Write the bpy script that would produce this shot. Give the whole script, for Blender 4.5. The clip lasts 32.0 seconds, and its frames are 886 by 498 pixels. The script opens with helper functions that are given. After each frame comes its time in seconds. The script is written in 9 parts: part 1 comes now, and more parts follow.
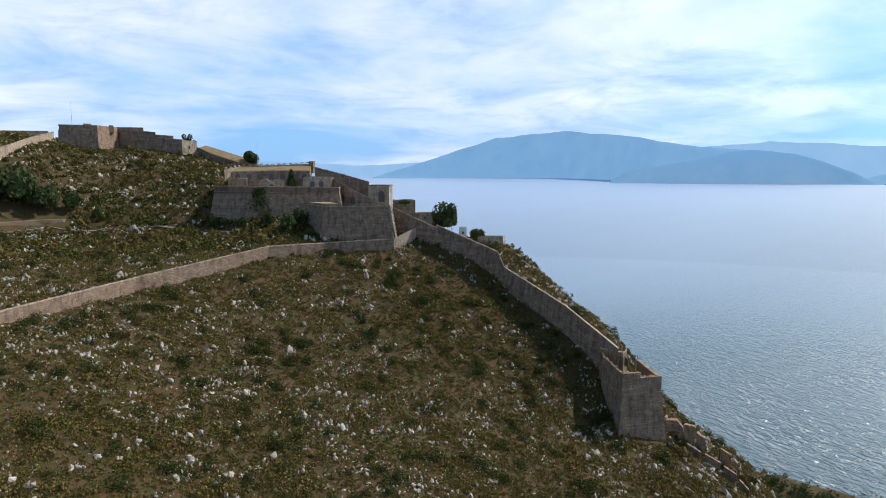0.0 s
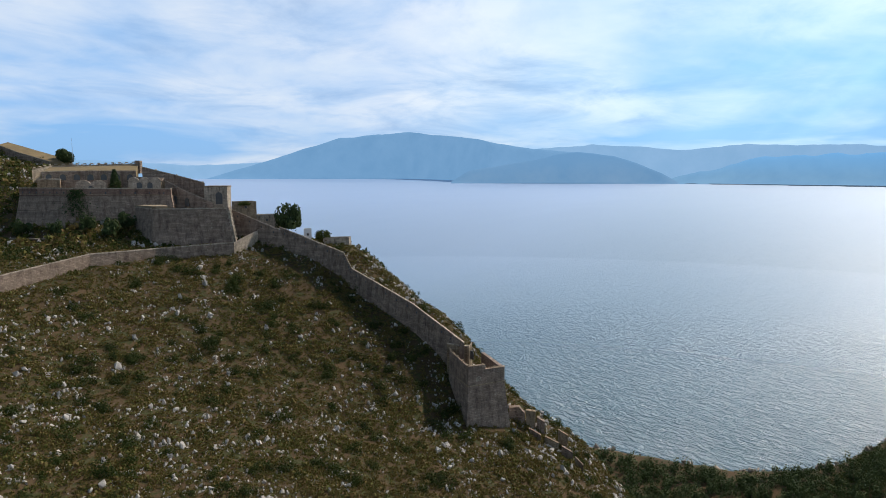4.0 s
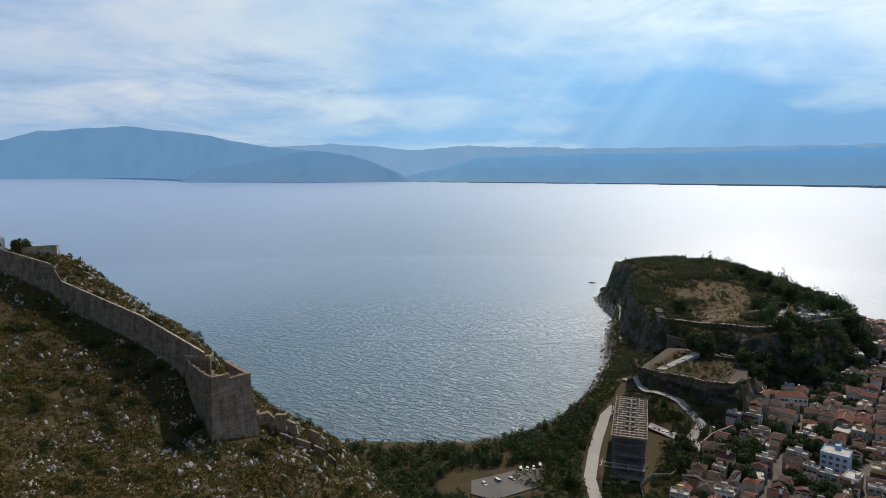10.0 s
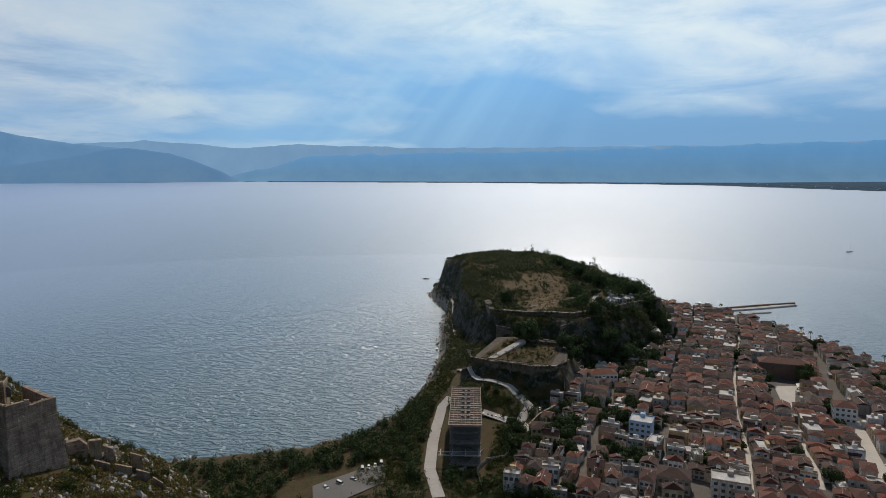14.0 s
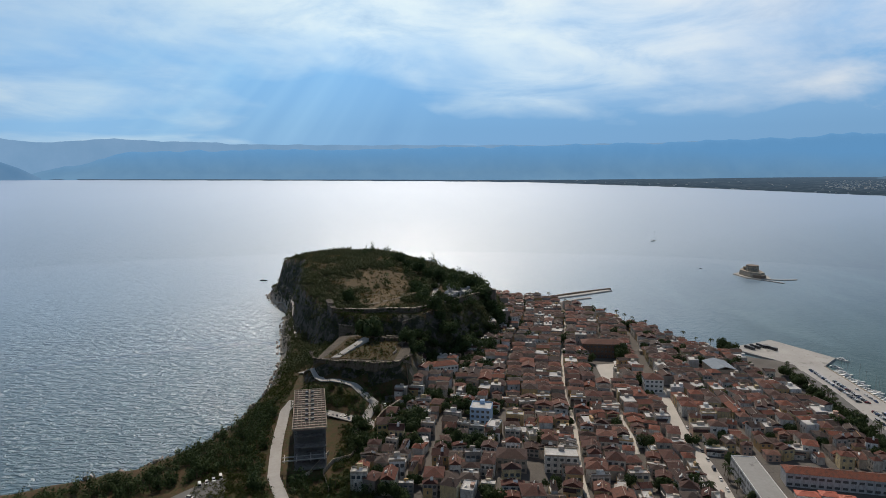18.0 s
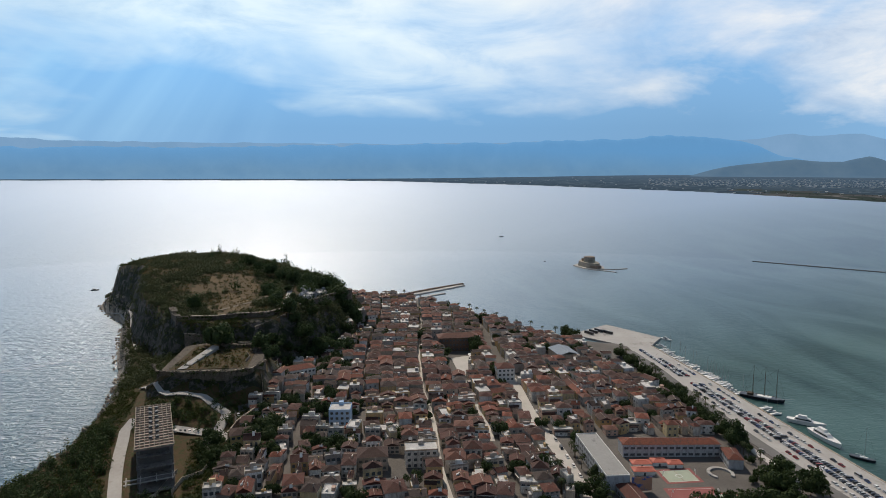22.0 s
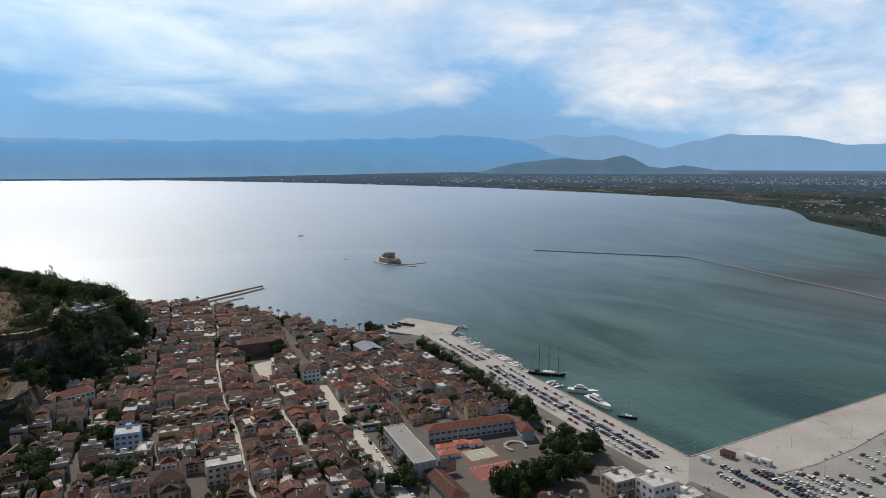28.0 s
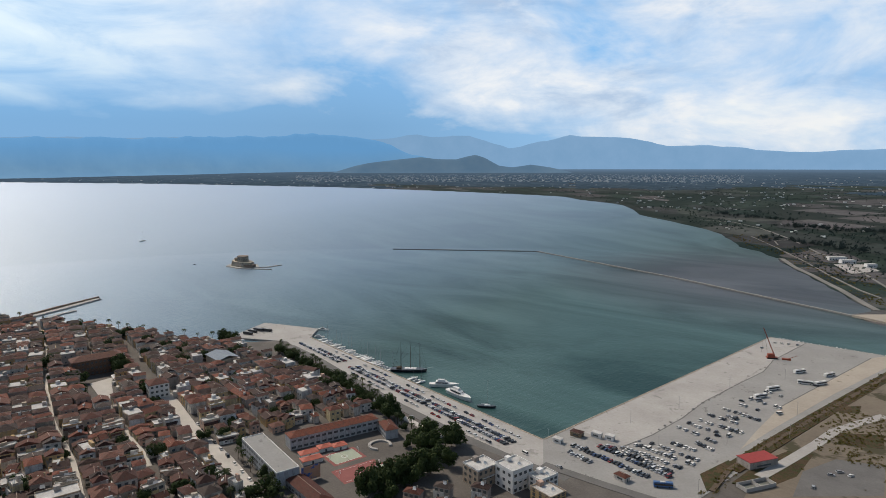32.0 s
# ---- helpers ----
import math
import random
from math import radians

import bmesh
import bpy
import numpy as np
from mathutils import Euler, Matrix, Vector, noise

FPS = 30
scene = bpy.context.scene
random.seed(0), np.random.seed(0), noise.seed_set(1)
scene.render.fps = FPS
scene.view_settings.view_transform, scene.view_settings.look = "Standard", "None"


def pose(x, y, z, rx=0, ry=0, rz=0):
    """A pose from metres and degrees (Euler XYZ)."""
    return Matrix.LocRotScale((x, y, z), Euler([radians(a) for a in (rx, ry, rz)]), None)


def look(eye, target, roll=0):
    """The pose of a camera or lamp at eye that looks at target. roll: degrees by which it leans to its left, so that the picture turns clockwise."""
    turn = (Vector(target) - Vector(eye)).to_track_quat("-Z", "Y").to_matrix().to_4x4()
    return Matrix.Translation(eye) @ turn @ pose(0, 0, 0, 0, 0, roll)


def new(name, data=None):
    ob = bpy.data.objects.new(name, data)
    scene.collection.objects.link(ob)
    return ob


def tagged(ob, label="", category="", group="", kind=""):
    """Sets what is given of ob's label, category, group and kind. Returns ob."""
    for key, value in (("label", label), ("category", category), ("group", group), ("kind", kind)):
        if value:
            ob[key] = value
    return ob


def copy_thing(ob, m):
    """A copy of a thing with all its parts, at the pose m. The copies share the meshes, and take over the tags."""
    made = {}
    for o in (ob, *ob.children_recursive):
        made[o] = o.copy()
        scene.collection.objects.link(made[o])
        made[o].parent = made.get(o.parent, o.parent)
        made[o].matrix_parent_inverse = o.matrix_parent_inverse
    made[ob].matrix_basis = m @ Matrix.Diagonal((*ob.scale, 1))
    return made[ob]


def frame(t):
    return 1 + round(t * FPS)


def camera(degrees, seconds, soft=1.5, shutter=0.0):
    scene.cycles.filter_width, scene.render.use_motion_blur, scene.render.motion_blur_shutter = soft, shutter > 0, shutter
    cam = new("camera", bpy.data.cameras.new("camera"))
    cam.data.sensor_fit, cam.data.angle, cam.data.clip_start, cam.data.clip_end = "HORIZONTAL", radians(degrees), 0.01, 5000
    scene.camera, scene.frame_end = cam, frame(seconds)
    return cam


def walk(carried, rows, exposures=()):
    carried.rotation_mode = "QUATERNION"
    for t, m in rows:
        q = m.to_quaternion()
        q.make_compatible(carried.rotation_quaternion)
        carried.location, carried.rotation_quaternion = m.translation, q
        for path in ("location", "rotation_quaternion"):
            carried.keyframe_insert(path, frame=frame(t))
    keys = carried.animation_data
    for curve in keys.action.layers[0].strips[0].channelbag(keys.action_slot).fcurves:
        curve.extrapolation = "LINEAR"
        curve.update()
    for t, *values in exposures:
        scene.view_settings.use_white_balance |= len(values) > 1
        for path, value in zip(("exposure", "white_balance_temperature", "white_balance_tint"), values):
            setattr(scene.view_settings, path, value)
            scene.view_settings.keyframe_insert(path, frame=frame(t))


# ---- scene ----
# Camera: turns on one spot high beside the fortress hill.
cam = camera(69.6, 32.0, soft=0.8)
EYE_Z = 190.0
PATH = [
    (0, (0.0, 0.0, 190.0), (-45.146, -88.442, 178.172), -0.03),
    (1, (0.0, 0.0, 190.0), (-50.050, -85.764, 178.186), -0.01),
    (2, (0.0, 0.0, 190.0), (-54.914, -82.737, 178.208), -0.03),
    (3, (0.0, 0.0, 190.0), (-59.901, -79.203, 178.220), -0.02),
    (3.5, (0.0, 0.0, 190.0), (-62.450, -77.210, 178.224), -0.02),
    (5.5, (0.0, 0.0, 190.0), (-72.137, -68.249, 178.243), 0.02),
    (6, (0.0, 0.0, 190.0), (-74.322, -65.864, 178.248), 0.02),
    (7, (0.0, 0.0, 190.0), (-78.428, -60.912, 178.222), 0.03),
    (8, (0.0, 0.0, 190.0), (-82.337, -55.498, 178.142), 0.07),
    (9, (0.0, 0.0, 190.0), (-85.934, -49.734, 178.091), 0.05),
    (10, (0.0, 0.0, 190.0), (-89.113, -43.769, 178.032), 0.01),
    (11, (0.0, 0.0, 190.0), (-91.801, -37.808, 178.038), -0.04),
    (12, (0.0, 0.0, 190.0), (-94.064, -31.762, 178.036), -0.03),
    (13, (0.0, 0.0, 190.0), (-95.905, -25.632, 177.948), -0.04),
    (14, (0.0, 0.0, 190.0), (-97.358, -19.352, 177.876), -0.06),
    (14.5, (0.0, 0.0, 190.0), (-97.916, -16.226, 177.785), 0.01),
    (16.5, (0.0, 0.0, 190.0), (-99.160, -3.777, 177.633), 0.06),
    (17, (0.0, 0.0, 190.0), (-99.222, -0.659, 177.565), 0.06),
    (18, (0.0, 0.0, 190.0), (-99.069, 5.419, 177.510), 0.05),
    (19, (0.0, 0.0, 190.0), (-98.573, 11.276, 177.498), 0.01),
    (20, (0.0, 0.0, 190.0), (-97.749, 16.966, 177.455), 0.05),
    (21, (0.0, 0.0, 190.0), (-96.617, 22.488, 177.373), 0.05),
    (22, (0.0, 0.0, 190.0), (-95.249, 27.706, 177.349), 0.07),
    (23, (0.0, 0.0, 190.0), (-93.666, 32.644, 177.312), 0.04),
    (24, (0.0, 0.0, 190.0), (-91.837, 37.456, 177.232), 0.01),
    (25, (0.0, 0.0, 190.0), (-89.751, 42.192, 177.170), -0.03),
    (25.5, (0.0, 0.0, 190.0), (-88.617, 44.519, 177.150), -0.05),
    (27.5, (0.0, 0.0, 190.0), (-83.492, 53.489, 177.043), -0.03),
    (28, (0.0, 0.0, 190.0), (-82.077, 55.634, 177.033), -0.05),
    (29, (0.0, 0.0, 190.0), (-79.031, 59.869, 176.973), -0.03),
    (30, (0.0, 0.0, 190.0), (-75.496, 64.266, 176.951), -0.03),
    (31, (0.0, 0.0, 190.0), (-71.633, 68.540, 176.924), -0.05),
    (32, (0.0, 0.0, 190.0), (-67.747, 72.381, 176.914), -0.08),
]
EXPOSURES = [(0, 0.30), (3, 0.17), (7, -0.06), (11, -0.30), (14, -0.44), (19, -0.32), (25, -0.22), (32, -0.22)]
walk(cam, [(t, look(eye, target, roll)) for t, eye, target, roll in PATH], EXPOSURES)

# ---------------------------------------------------------------- light
SUN_YAW, SUN_ELEV = 90.0, 47.0      # degrees; yaw counts from +y towards -x
sun_dir = Vector((-math.sin(radians(SUN_YAW)) * math.cos(radians(SUN_ELEV)),
                  math.cos(radians(SUN_YAW)) * math.cos(radians(SUN_ELEV)), math.sin(radians(SUN_ELEV))))
sun_data = bpy.data.lights.new("sun", "SUN")
sun_data.energy, sun_data.angle, sun_data.color = 4.1, radians(0.8), (1.0, 0.90, 0.78)
sun = new("sun", sun_data)
sun.matrix_world = look((0, 0, 1500), Vector((0, 0, 1500)) - sun_dir)


class Nodes:
    """A short hand for node trees."""

    def __init__(self, tree):
        self.tree = tree
        tree.nodes.clear()

    def add(self, kind, **values):
        node = self.tree.nodes.new("ShaderNode" + kind)
        for key, value in values.items():
            node.inputs[key.replace("_", " ")].default_value = value
        return node

    def link(self, a, b):
        self.tree.links.new(a, b)


def ramp(n, stops, source):
    r = n.add("ValToRGB")
    el = r.color_ramp.elements
    while len(el) < len(stops):
        el.new(0.5)
    for e, (at, c) in zip(el, stops):
        e.position, e.color = at, (c, c, c, 1) if isinstance(c, (int, float)) else (*c, 1)
    n.link(source, r.inputs[0])
    return r.outputs[0]


def math_node(n, op, a, b=0.5):
    m = n.add("Math")
    m.operation = op
    for k, v in enumerate((a, b)):
        if isinstance(v, (int, float)):
            m.inputs[k].default_value = v
        else:
            n.link(v, m.inputs[k])
    return m.outputs[0]


def mixed(n, fac, a, b, blend="MIX"):
    m = n.add("MixRGB")
    m.blend_type = blend
    for k, v in zip(("Fac", "Color1", "Color2"), (fac, a, b)):
        if isinstance(v, (int, float)):
            m.inputs[k].default_value = v
        elif isinstance(v, tuple):
            m.inputs[k].default_value = (*v, 1)
        else:
            n.link(v, m.inputs[k])
    return m.outputs[0]


def noise_node(n, vec, scale, detail=4.0, rough=0.55, dist=0.0):
    t = n.add("TexNoise", Scale=scale, Detail=detail, Roughness=rough, Distortion=dist)
    n.link(vec, t.inputs["Vector"])
    return t.outputs["Fac"]


# Sky: blue behind broken cloud, with a darker shower band low in the west.
world = bpy.data.worlds.new("world")
scene.world = world
world.use_nodes = True
n = Nodes(world.node_tree)
sky = n.add("TexSky")
sky.sky_type, sky.sun_disc, sky.altitude, sky.air_density, sky.dust_density = "NISHITA", False, 180.0, 1.0, 1.5
sky.sun_elevation, sky.sun_rotation = radians(SUN_ELEV), radians(360 - SUN_YAW)
way = n.add("TexCoord").outputs["Generated"]
sep = n.add("SeparateXYZ")
n.link(way, sep.inputs[0])
up = math_node(n, "MAXIMUM", sep.outputs[2], 0.0)
lift = math_node(n, "ADD", up, 0.15)
flat = n.add("CombineXYZ")
n.link(math_node(n, "DIVIDE", sep.outputs[0], lift), flat.inputs[0])
n.link(math_node(n, "DIVIDE", sep.outputs[1], lift), flat.inputs[1])
big = noise_node(n, flat.outputs[0], 0.42, 5.0, 0.48, 0.5)
fine = noise_node(n, flat.outputs[0], 1.1, 6.0, 0.50, 0.4)


def toward(yaw):
    """How far the sky's direction turns to a bearing: 1 there, -1 opposite."""
    d = n.add("VectorMath")
    d.operation = "DOT_PRODUCT"
    n.link(way, d.inputs[0])
    d.inputs[1].default_value = (-math.sin(radians(yaw)), math.cos(radians(yaw)), 0)
    return d.outputs["Value"]


# long thin cloud in the south and west, heaped cloud in the north
heap = n.add("Mapping")
heap.inputs["Scale"].default_value = (1.0, 1.0, 2.3)
n.link(way, heap.inputs["Vector"])
puffs = noise_node(n, heap.outputs[0], 3.4, 9.0, 0.56, 0.35)
north = ramp(n, [(0.72, 0.0), (0.93, 1.0)], toward(26))
cover = math_node(n, "ADD", math_node(n, "MULTIPLY", big, 0.72), math_node(n, "MULTIPLY", fine, 0.28))
cover = mixed(n, north, cover, math_node(n, "ADD", puffs, 0.02))
shade = mixed(n, north, noise_node(n, flat.outputs[0], 1.5, 8.0, 0.60, 0.5), math_node(n, "ADD", noise_node(n, heap.outputs[0], 6.0, 8.0, 0.6, 0.5), -0.01))
# a shower hangs low between west and north-west; the deck is thick in the south, broken in the north, and open overhead
shower = math_node(n, "MULTIPLY", ramp(n, [(0.72, 0.0), (0.93, 1.0)], toward(72)), ramp(n, [(0.06, 1.0), (0.20, 0.0)], up))
deck = math_node(n, "ADD", cover, math_node(n, "MULTIPLY", ramp(n, [(0.2, 0.0), (0.9, 1.0)], toward(140)), 0.07))
deck = math_node(n, "ADD", deck, math_node(n, "MULTIPLY", ramp(n, [(0.70, 0.0), (1.0, 1.0)], toward(28)), 0.06))
deck = math_node(n, "SUBTRACT", deck, ramp(n, [(0.36, 0.0), (0.62, 0.16)], up))
deck = math_node(n, "SUBTRACT", deck, math_node(n, "MULTIPLY", shower, 0.20))
deck = math_node(n, "SUBTRACT", deck, ramp(n, [(0.03, 0.10), (0.10, 0.0)], up))
deck = math_node(n, "ADD", deck, math_node(n, "MULTIPLY", math_node(n, "MULTIPLY", ramp(n, [(0.80, 0.0), (0.99, 1.0)], toward(92)), ramp(n, [(0.15, 0.0), (0.24, 1.0)], up)), 0.07))
cloud_amount = ramp(n, [(0.39, 0.0), (0.50, 0.55), (0.60, 0.95), (0.70, 1.0)], deck)
cloud_col = ramp(n, [(0.32, (0.47, 0.60, 0.80)), (0.44, (0.70, 0.79, 0.92)), (0.54, (0.90, 0.92, 0.96)), (0.64, (1.0, 0.99, 0.97))], shade)
clear = ramp(n, [(0.0, (0.31, 0.56, 0.86)), (0.10, (0.27, 0.55, 0.93)), (0.26, (0.20, 0.50, 0.90)), (0.62, (0.09, 0.14, 0.22)), (1.0, (0.06, 0.09, 0.14))], up)
clear = mixed(n, math_node(n, "MULTIPLY", shower, 0.92), clear, (0.135, 0.345, 0.635))
# shafts of light fan out from the sun in the south-west
ahead = math_node(n, "MAXIMUM", toward(112), 0.2)
across = math_node(n, "DIVIDE", toward(22), ahead)
fan = math_node(n, "DIVIDE", math_node(n, "SUBTRACT", across, 0.80), math_node(n, "SUBTRACT", 0.85, math_node(n, "DIVIDE", up, ahead)))
line = n.add("CombineXYZ")
n.link(math_node(n, "MULTIPLY", fan, 16.0), line.inputs[0])
shaft = math_node(n, "MULTIPLY", ramp(n, [(0.36, 0.0), (0.66, 1.0)], noise_node(n, line.outputs[0], 0.62, 2.5, 0.55)),
                  math_node(n, "MULTIPLY", ramp(n, [(0.945, 0.0), (0.992, 1.0)], toward(106)), ramp(n, [(0.0, 0.25), (0.05, 0.7), (0.14, 1.0), (0.26, 0.35)], up)))
clear = mixed(n, math_node(n, "MULTIPLY", shaft, 0.42), clear, (0.50, 0.76, 1.0))
tone = mixed(n, cloud_amount, clear, cloud_col)
tone = mixed(n, 1.0, tone, mixed(n, ramp(n, [(0.72, 0.0), (0.98, 1.0)], toward(100)), mixed(n, ramp(n, [(0.35, 0.0), (0.85, 1.0)], toward(150)), (1.0, 1.0, 0.99), (0.93, 1.0, 1.09)), (0.88, 1.05, 1.10)), "MULTIPLY")
# the deck thins and darkens towards the south
tone = mixed(n, 1.0, tone, ramp(n, [(0.35, 1.0), (0.97, 0.74)], toward(165)), "MULTIPLY")
# the east, behind the hill, is plain blue
tone = mixed(n, ramp(n, [(0.35, 0.0), (0.9, 0.75)], toward(275)), tone, (0.12, 0.19, 0.30))
back_sky, back_cloud, both, out = n.add("Background", Strength=0.012), n.add("Background", Strength=1.05), n.add("AddShader"), n.add("OutputWorld")
n.link(sky.outputs[0], back_sky.inputs[0])
n.link(tone, back_cloud.inputs[0])
n.link(back_sky.outputs[0], both.inputs[0])
n.link(back_cloud.outputs[0], both.inputs[1])
n.link(both.outputs[0], out.inputs[0])


# ---------------------------------------------------------------- materials
def material(name, dark, light, scale=0.5, rough=0.9, fine=6.0, relief=0.4, depth=0.05, accent=None, accent_at=0.62, accent_scale=2.0,
             tints=None, metal=0.0, spec=0.3, courses=None, stains=None):
    """A surface with variation at two scales, fine relief, and optional patches, stains, stone courses and colours by object."""
    m = bpy.data.materials.new(name)
    m.use_nodes = True
    n = Nodes(m.node_tree)
    pos = n.add("NewGeometry").outputs["Position"]
    wide, small = noise_node(n, pos, scale, 5.0, 0.6), noise_node(n, pos, fine, 4.0, 0.65)
    blend = ramp(n, [(0.30, 0.0), (0.70, 1.0)], math_node(n, "ADD", math_node(n, "MULTIPLY", wide, 0.6), math_node(n, "MULTIPLY", small, 0.4)))
    col = mixed(n, blend, dark, light)
    if tints:
        rnd = n.add("ObjectInfo").outputs["Random"]
        tone = ramp(n, [(k / len(tints), c) for k, c in enumerate(tints)], rnd)
        tone.node.color_ramp.interpolation = "CONSTANT"
        col = mixed(n, 1.0, tone, mixed(n, blend, (0.55, 0.54, 0.53), (1.22, 1.22, 1.22)), "MULTIPLY")
    if accent:
        patch = noise_node(n, pos, accent_scale, 5.0, 0.65, 0.6)
        col = mixed(n, ramp(n, [(accent_at, 0.0), (accent_at + 0.06, 1.0)], patch), col, accent)
    if stains:
        sx = n.add("Mapping")
        sx.inputs["Scale"].default_value = (1.0, 1.0, 0.35)
        n.link(pos, sx.inputs["Vector"])
        run = noise_node(n, sx.outputs[0], 0.55, 6.0, 0.7)
        col = mixed(n, ramp(n, [(0.47, 0.0), (0.68, 0.85)], run), col, stains)
    height = small
    if courses:
        br = n.add("TexBrick", Scale=1.0)
        br.inputs["Color1"].default_value = (1, 1, 1, 1)
        br.inputs["Color2"].default_value = (0.58, 0.58, 0.58, 1)
        br.inputs["Mortar"].default_value = (0.34, 0.34, 0.34, 1)
        br.inputs["Brick Width"].default_value, br.inputs["Row Height"].default_value = courses
        br.inputs["Mortar Size"].default_value = 0.04
        cx = n.add("CombineXYZ")
        sp = n.add("SeparateXYZ")
        n.link(pos, sp.inputs[0])
        n.link(math_node(n, "ADD", math_node(n, "MULTIPLY", sp.outputs[0], 0.8), math_node(n, "MULTIPLY", sp.outputs[1], 0.6)), cx.inputs[0])
        n.link(sp.outputs[2], cx.inputs[1])
        n.link(cx.outputs[0], br.inputs["Vector"])
        col = mixed(n, 0.72, col, br.outputs["Color"], "MULTIPLY")
        height = math_node(n, "ADD", small, br.outputs["Color"])
    b = n.add("BsdfPrincipled", Roughness=rough, Metallic=metal)
    b.inputs["Specular IOR Level"].default_value = spec
    n.link(col, b.inputs["Base Color"])
    if relief:
        bump = n.add("Bump", Strength=relief, Distance=depth)
        n.link(height, bump.inputs["Height"])
        n.link(bump.outputs[0], b.inputs["Normal"])
    o = n.add("OutputMaterial")
    n.link(b.outputs[0], o.inputs[0])
    return m


M_STONE = material("fortress_stone", (0.195, 0.142, 0.104), (0.438, 0.334, 0.254), 0.35, 0.95, 2.2, 0.9, 0.22, courses=(1.5, 0.62), stains=(0.128, 0.086, 0.066), accent=(0.579, 0.499, 0.399), accent_scale=0.9, accent_at=0.64)
M_STONE_DARK = material("castle_stone", (0.110, 0.090, 0.070), (0.270, 0.220, 0.168), 0.2, 0.95, 1.2, 0.7, 0.2, courses=(1.2, 0.5), stains=(0.035, 0.03, 0.026))
M_STONE_PALE = material("pale_limestone_blocks", (0.330, 0.272, 0.208), (0.600, 0.510, 0.395), 0.3, 0.95, 2.0, 0.7, 0.10, courses=(0.9, 0.4), stains=(0.17, 0.135, 0.10))
M_STONE_OCHRE = material("ochre_masonry", (0.26, 0.185, 0.112), (0.44, 0.345, 0.235), 0.3, 0.95, 2.0, 0.7, 0.10, courses=(0.8, 0.35), stains=(0.13, 0.098, 0.062))
M_STONE_RED = material("brick_red_parapet", (0.208, 0.128, 0.095), (0.360, 0.232, 0.171), 0.4, 0.95, 2.4, 0.7, 0.1, courses=(0.6, 0.3), stains=(0.095, 0.066, 0.057))
M_ROCK = material("limestone_rock", (0.216, 0.196, 0.172), (0.541, 0.506, 0.457), 0.5, 0.95, 3.0, 0.7, 0.15, accent=(0.196, 0.147, 0.099), accent_scale=1.2)
# Cliff colour is lowered to carry the shade on the steep faces.
M_CLIFF = material("shade_darkened_cliff_rock", (0.045, 0.040, 0.035), (0.150, 0.130, 0.112), 0.09, 0.95, 0.5, 1.0, 1.6, accent=(0.022, 0.028, 0.012), accent_scale=0.09, accent_at=0.46, stains=(0.030, 0.027, 0.024))
M_SCRUB_SOIL = material("scrub_soil", (0.035, 0.025, 0.011), (0.094, 0.057, 0.026), 0.06, 0.98, 1.4, 0.8, 0.3, accent=(0.039, 0.042, 0.012), accent_scale=0.25, accent_at=0.5)
M_PAVING = material("town_paving", (0.075, 0.066, 0.058), (0.145, 0.128, 0.112), 0.05, 0.9, 0.8, 0.2, 0.05)
M_MARBLE = material("pale_street_paving", (0.38, 0.35, 0.31), (0.52, 0.48, 0.43), 0.08, 0.8, 1.2, 0.2, 0.03)
M_ASPHALT = material("worn_asphalt", (0.10, 0.095, 0.09), (0.17, 0.16, 0.15), 0.06, 0.9, 1.0, 0.2, 0.03)
M_CONCRETE = material("pale_quay_concrete", (0.302, 0.281, 0.258), (0.427, 0.403, 0.374), 0.035, 0.92, 0.5, 0.25, 0.04, accent=(0.253, 0.238, 0.219), accent_scale=0.09, accent_at=0.60)
M_APRON = material("worn_grey_apron", (0.224, 0.214, 0.200), (0.326, 0.313, 0.294), 0.03, 0.92, 0.6, 0.25, 0.03, accent=(0.177, 0.167, 0.159), accent_scale=0.12, accent_at=0.62)
M_SAND = material("pale_dirt", (0.122, 0.097, 0.072), (0.209, 0.173, 0.130), 0.03, 0.98, 0.4, 0.4, 0.1, accent=(0.060, 0.052, 0.028), accent_scale=0.025, accent_at=0.55)
M_BEACH = material("shore_rock", (0.16, 0.13, 0.10), (0.42, 0.36, 0.29), 0.1, 0.9, 0.7, 0.8, 0.5)
ROOFS = [(0.111, 0.037, 0.024), (0.060, 0.031, 0.024), (0.143, 0.043, 0.025), (0.039, 0.025, 0.022), (0.078, 0.038, 0.029), (0.095, 0.031, 0.021), (0.191, 0.058, 0.032), (0.071, 0.053, 0.045), (0.049, 0.027, 0.022), (0.083, 0.032, 0.023), (0.162, 0.070, 0.048), (0.065, 0.026, 0.020)]
M_TILES = material("clay_roof_tiles", (0.2, 0.1, 0.06), (0.3, 0.14, 0.09), 0.6, 0.85, 2.2, 0.9, 0.25, tints=ROOFS, accent=(0.030, 0.022, 0.019), accent_scale=1.3, accent_at=0.62, stains=(0.066, 0.040, 0.032))
WALLS = [(0.560, 0.490, 0.400), (0.600, 0.580, 0.550), (0.520, 0.350, 0.165), (0.480, 0.385, 0.290), (0.373, 0.332, 0.300), (0.530, 0.490, 0.440), (0.510, 0.345, 0.265), (0.740, 0.730, 0.710), (0.540, 0.430, 0.240), (0.324, 0.283, 0.251), (0.680, 0.640, 0.580), (0.430, 0.385, 0.348)]
M_PLASTER = material("house_plaster", (0.6, 0.5, 0.4), (0.7, 0.6, 0.5), 0.2, 0.9, 1.5, 0.2, 0.02, tints=WALLS, stains=(0.22, 0.19, 0.16))
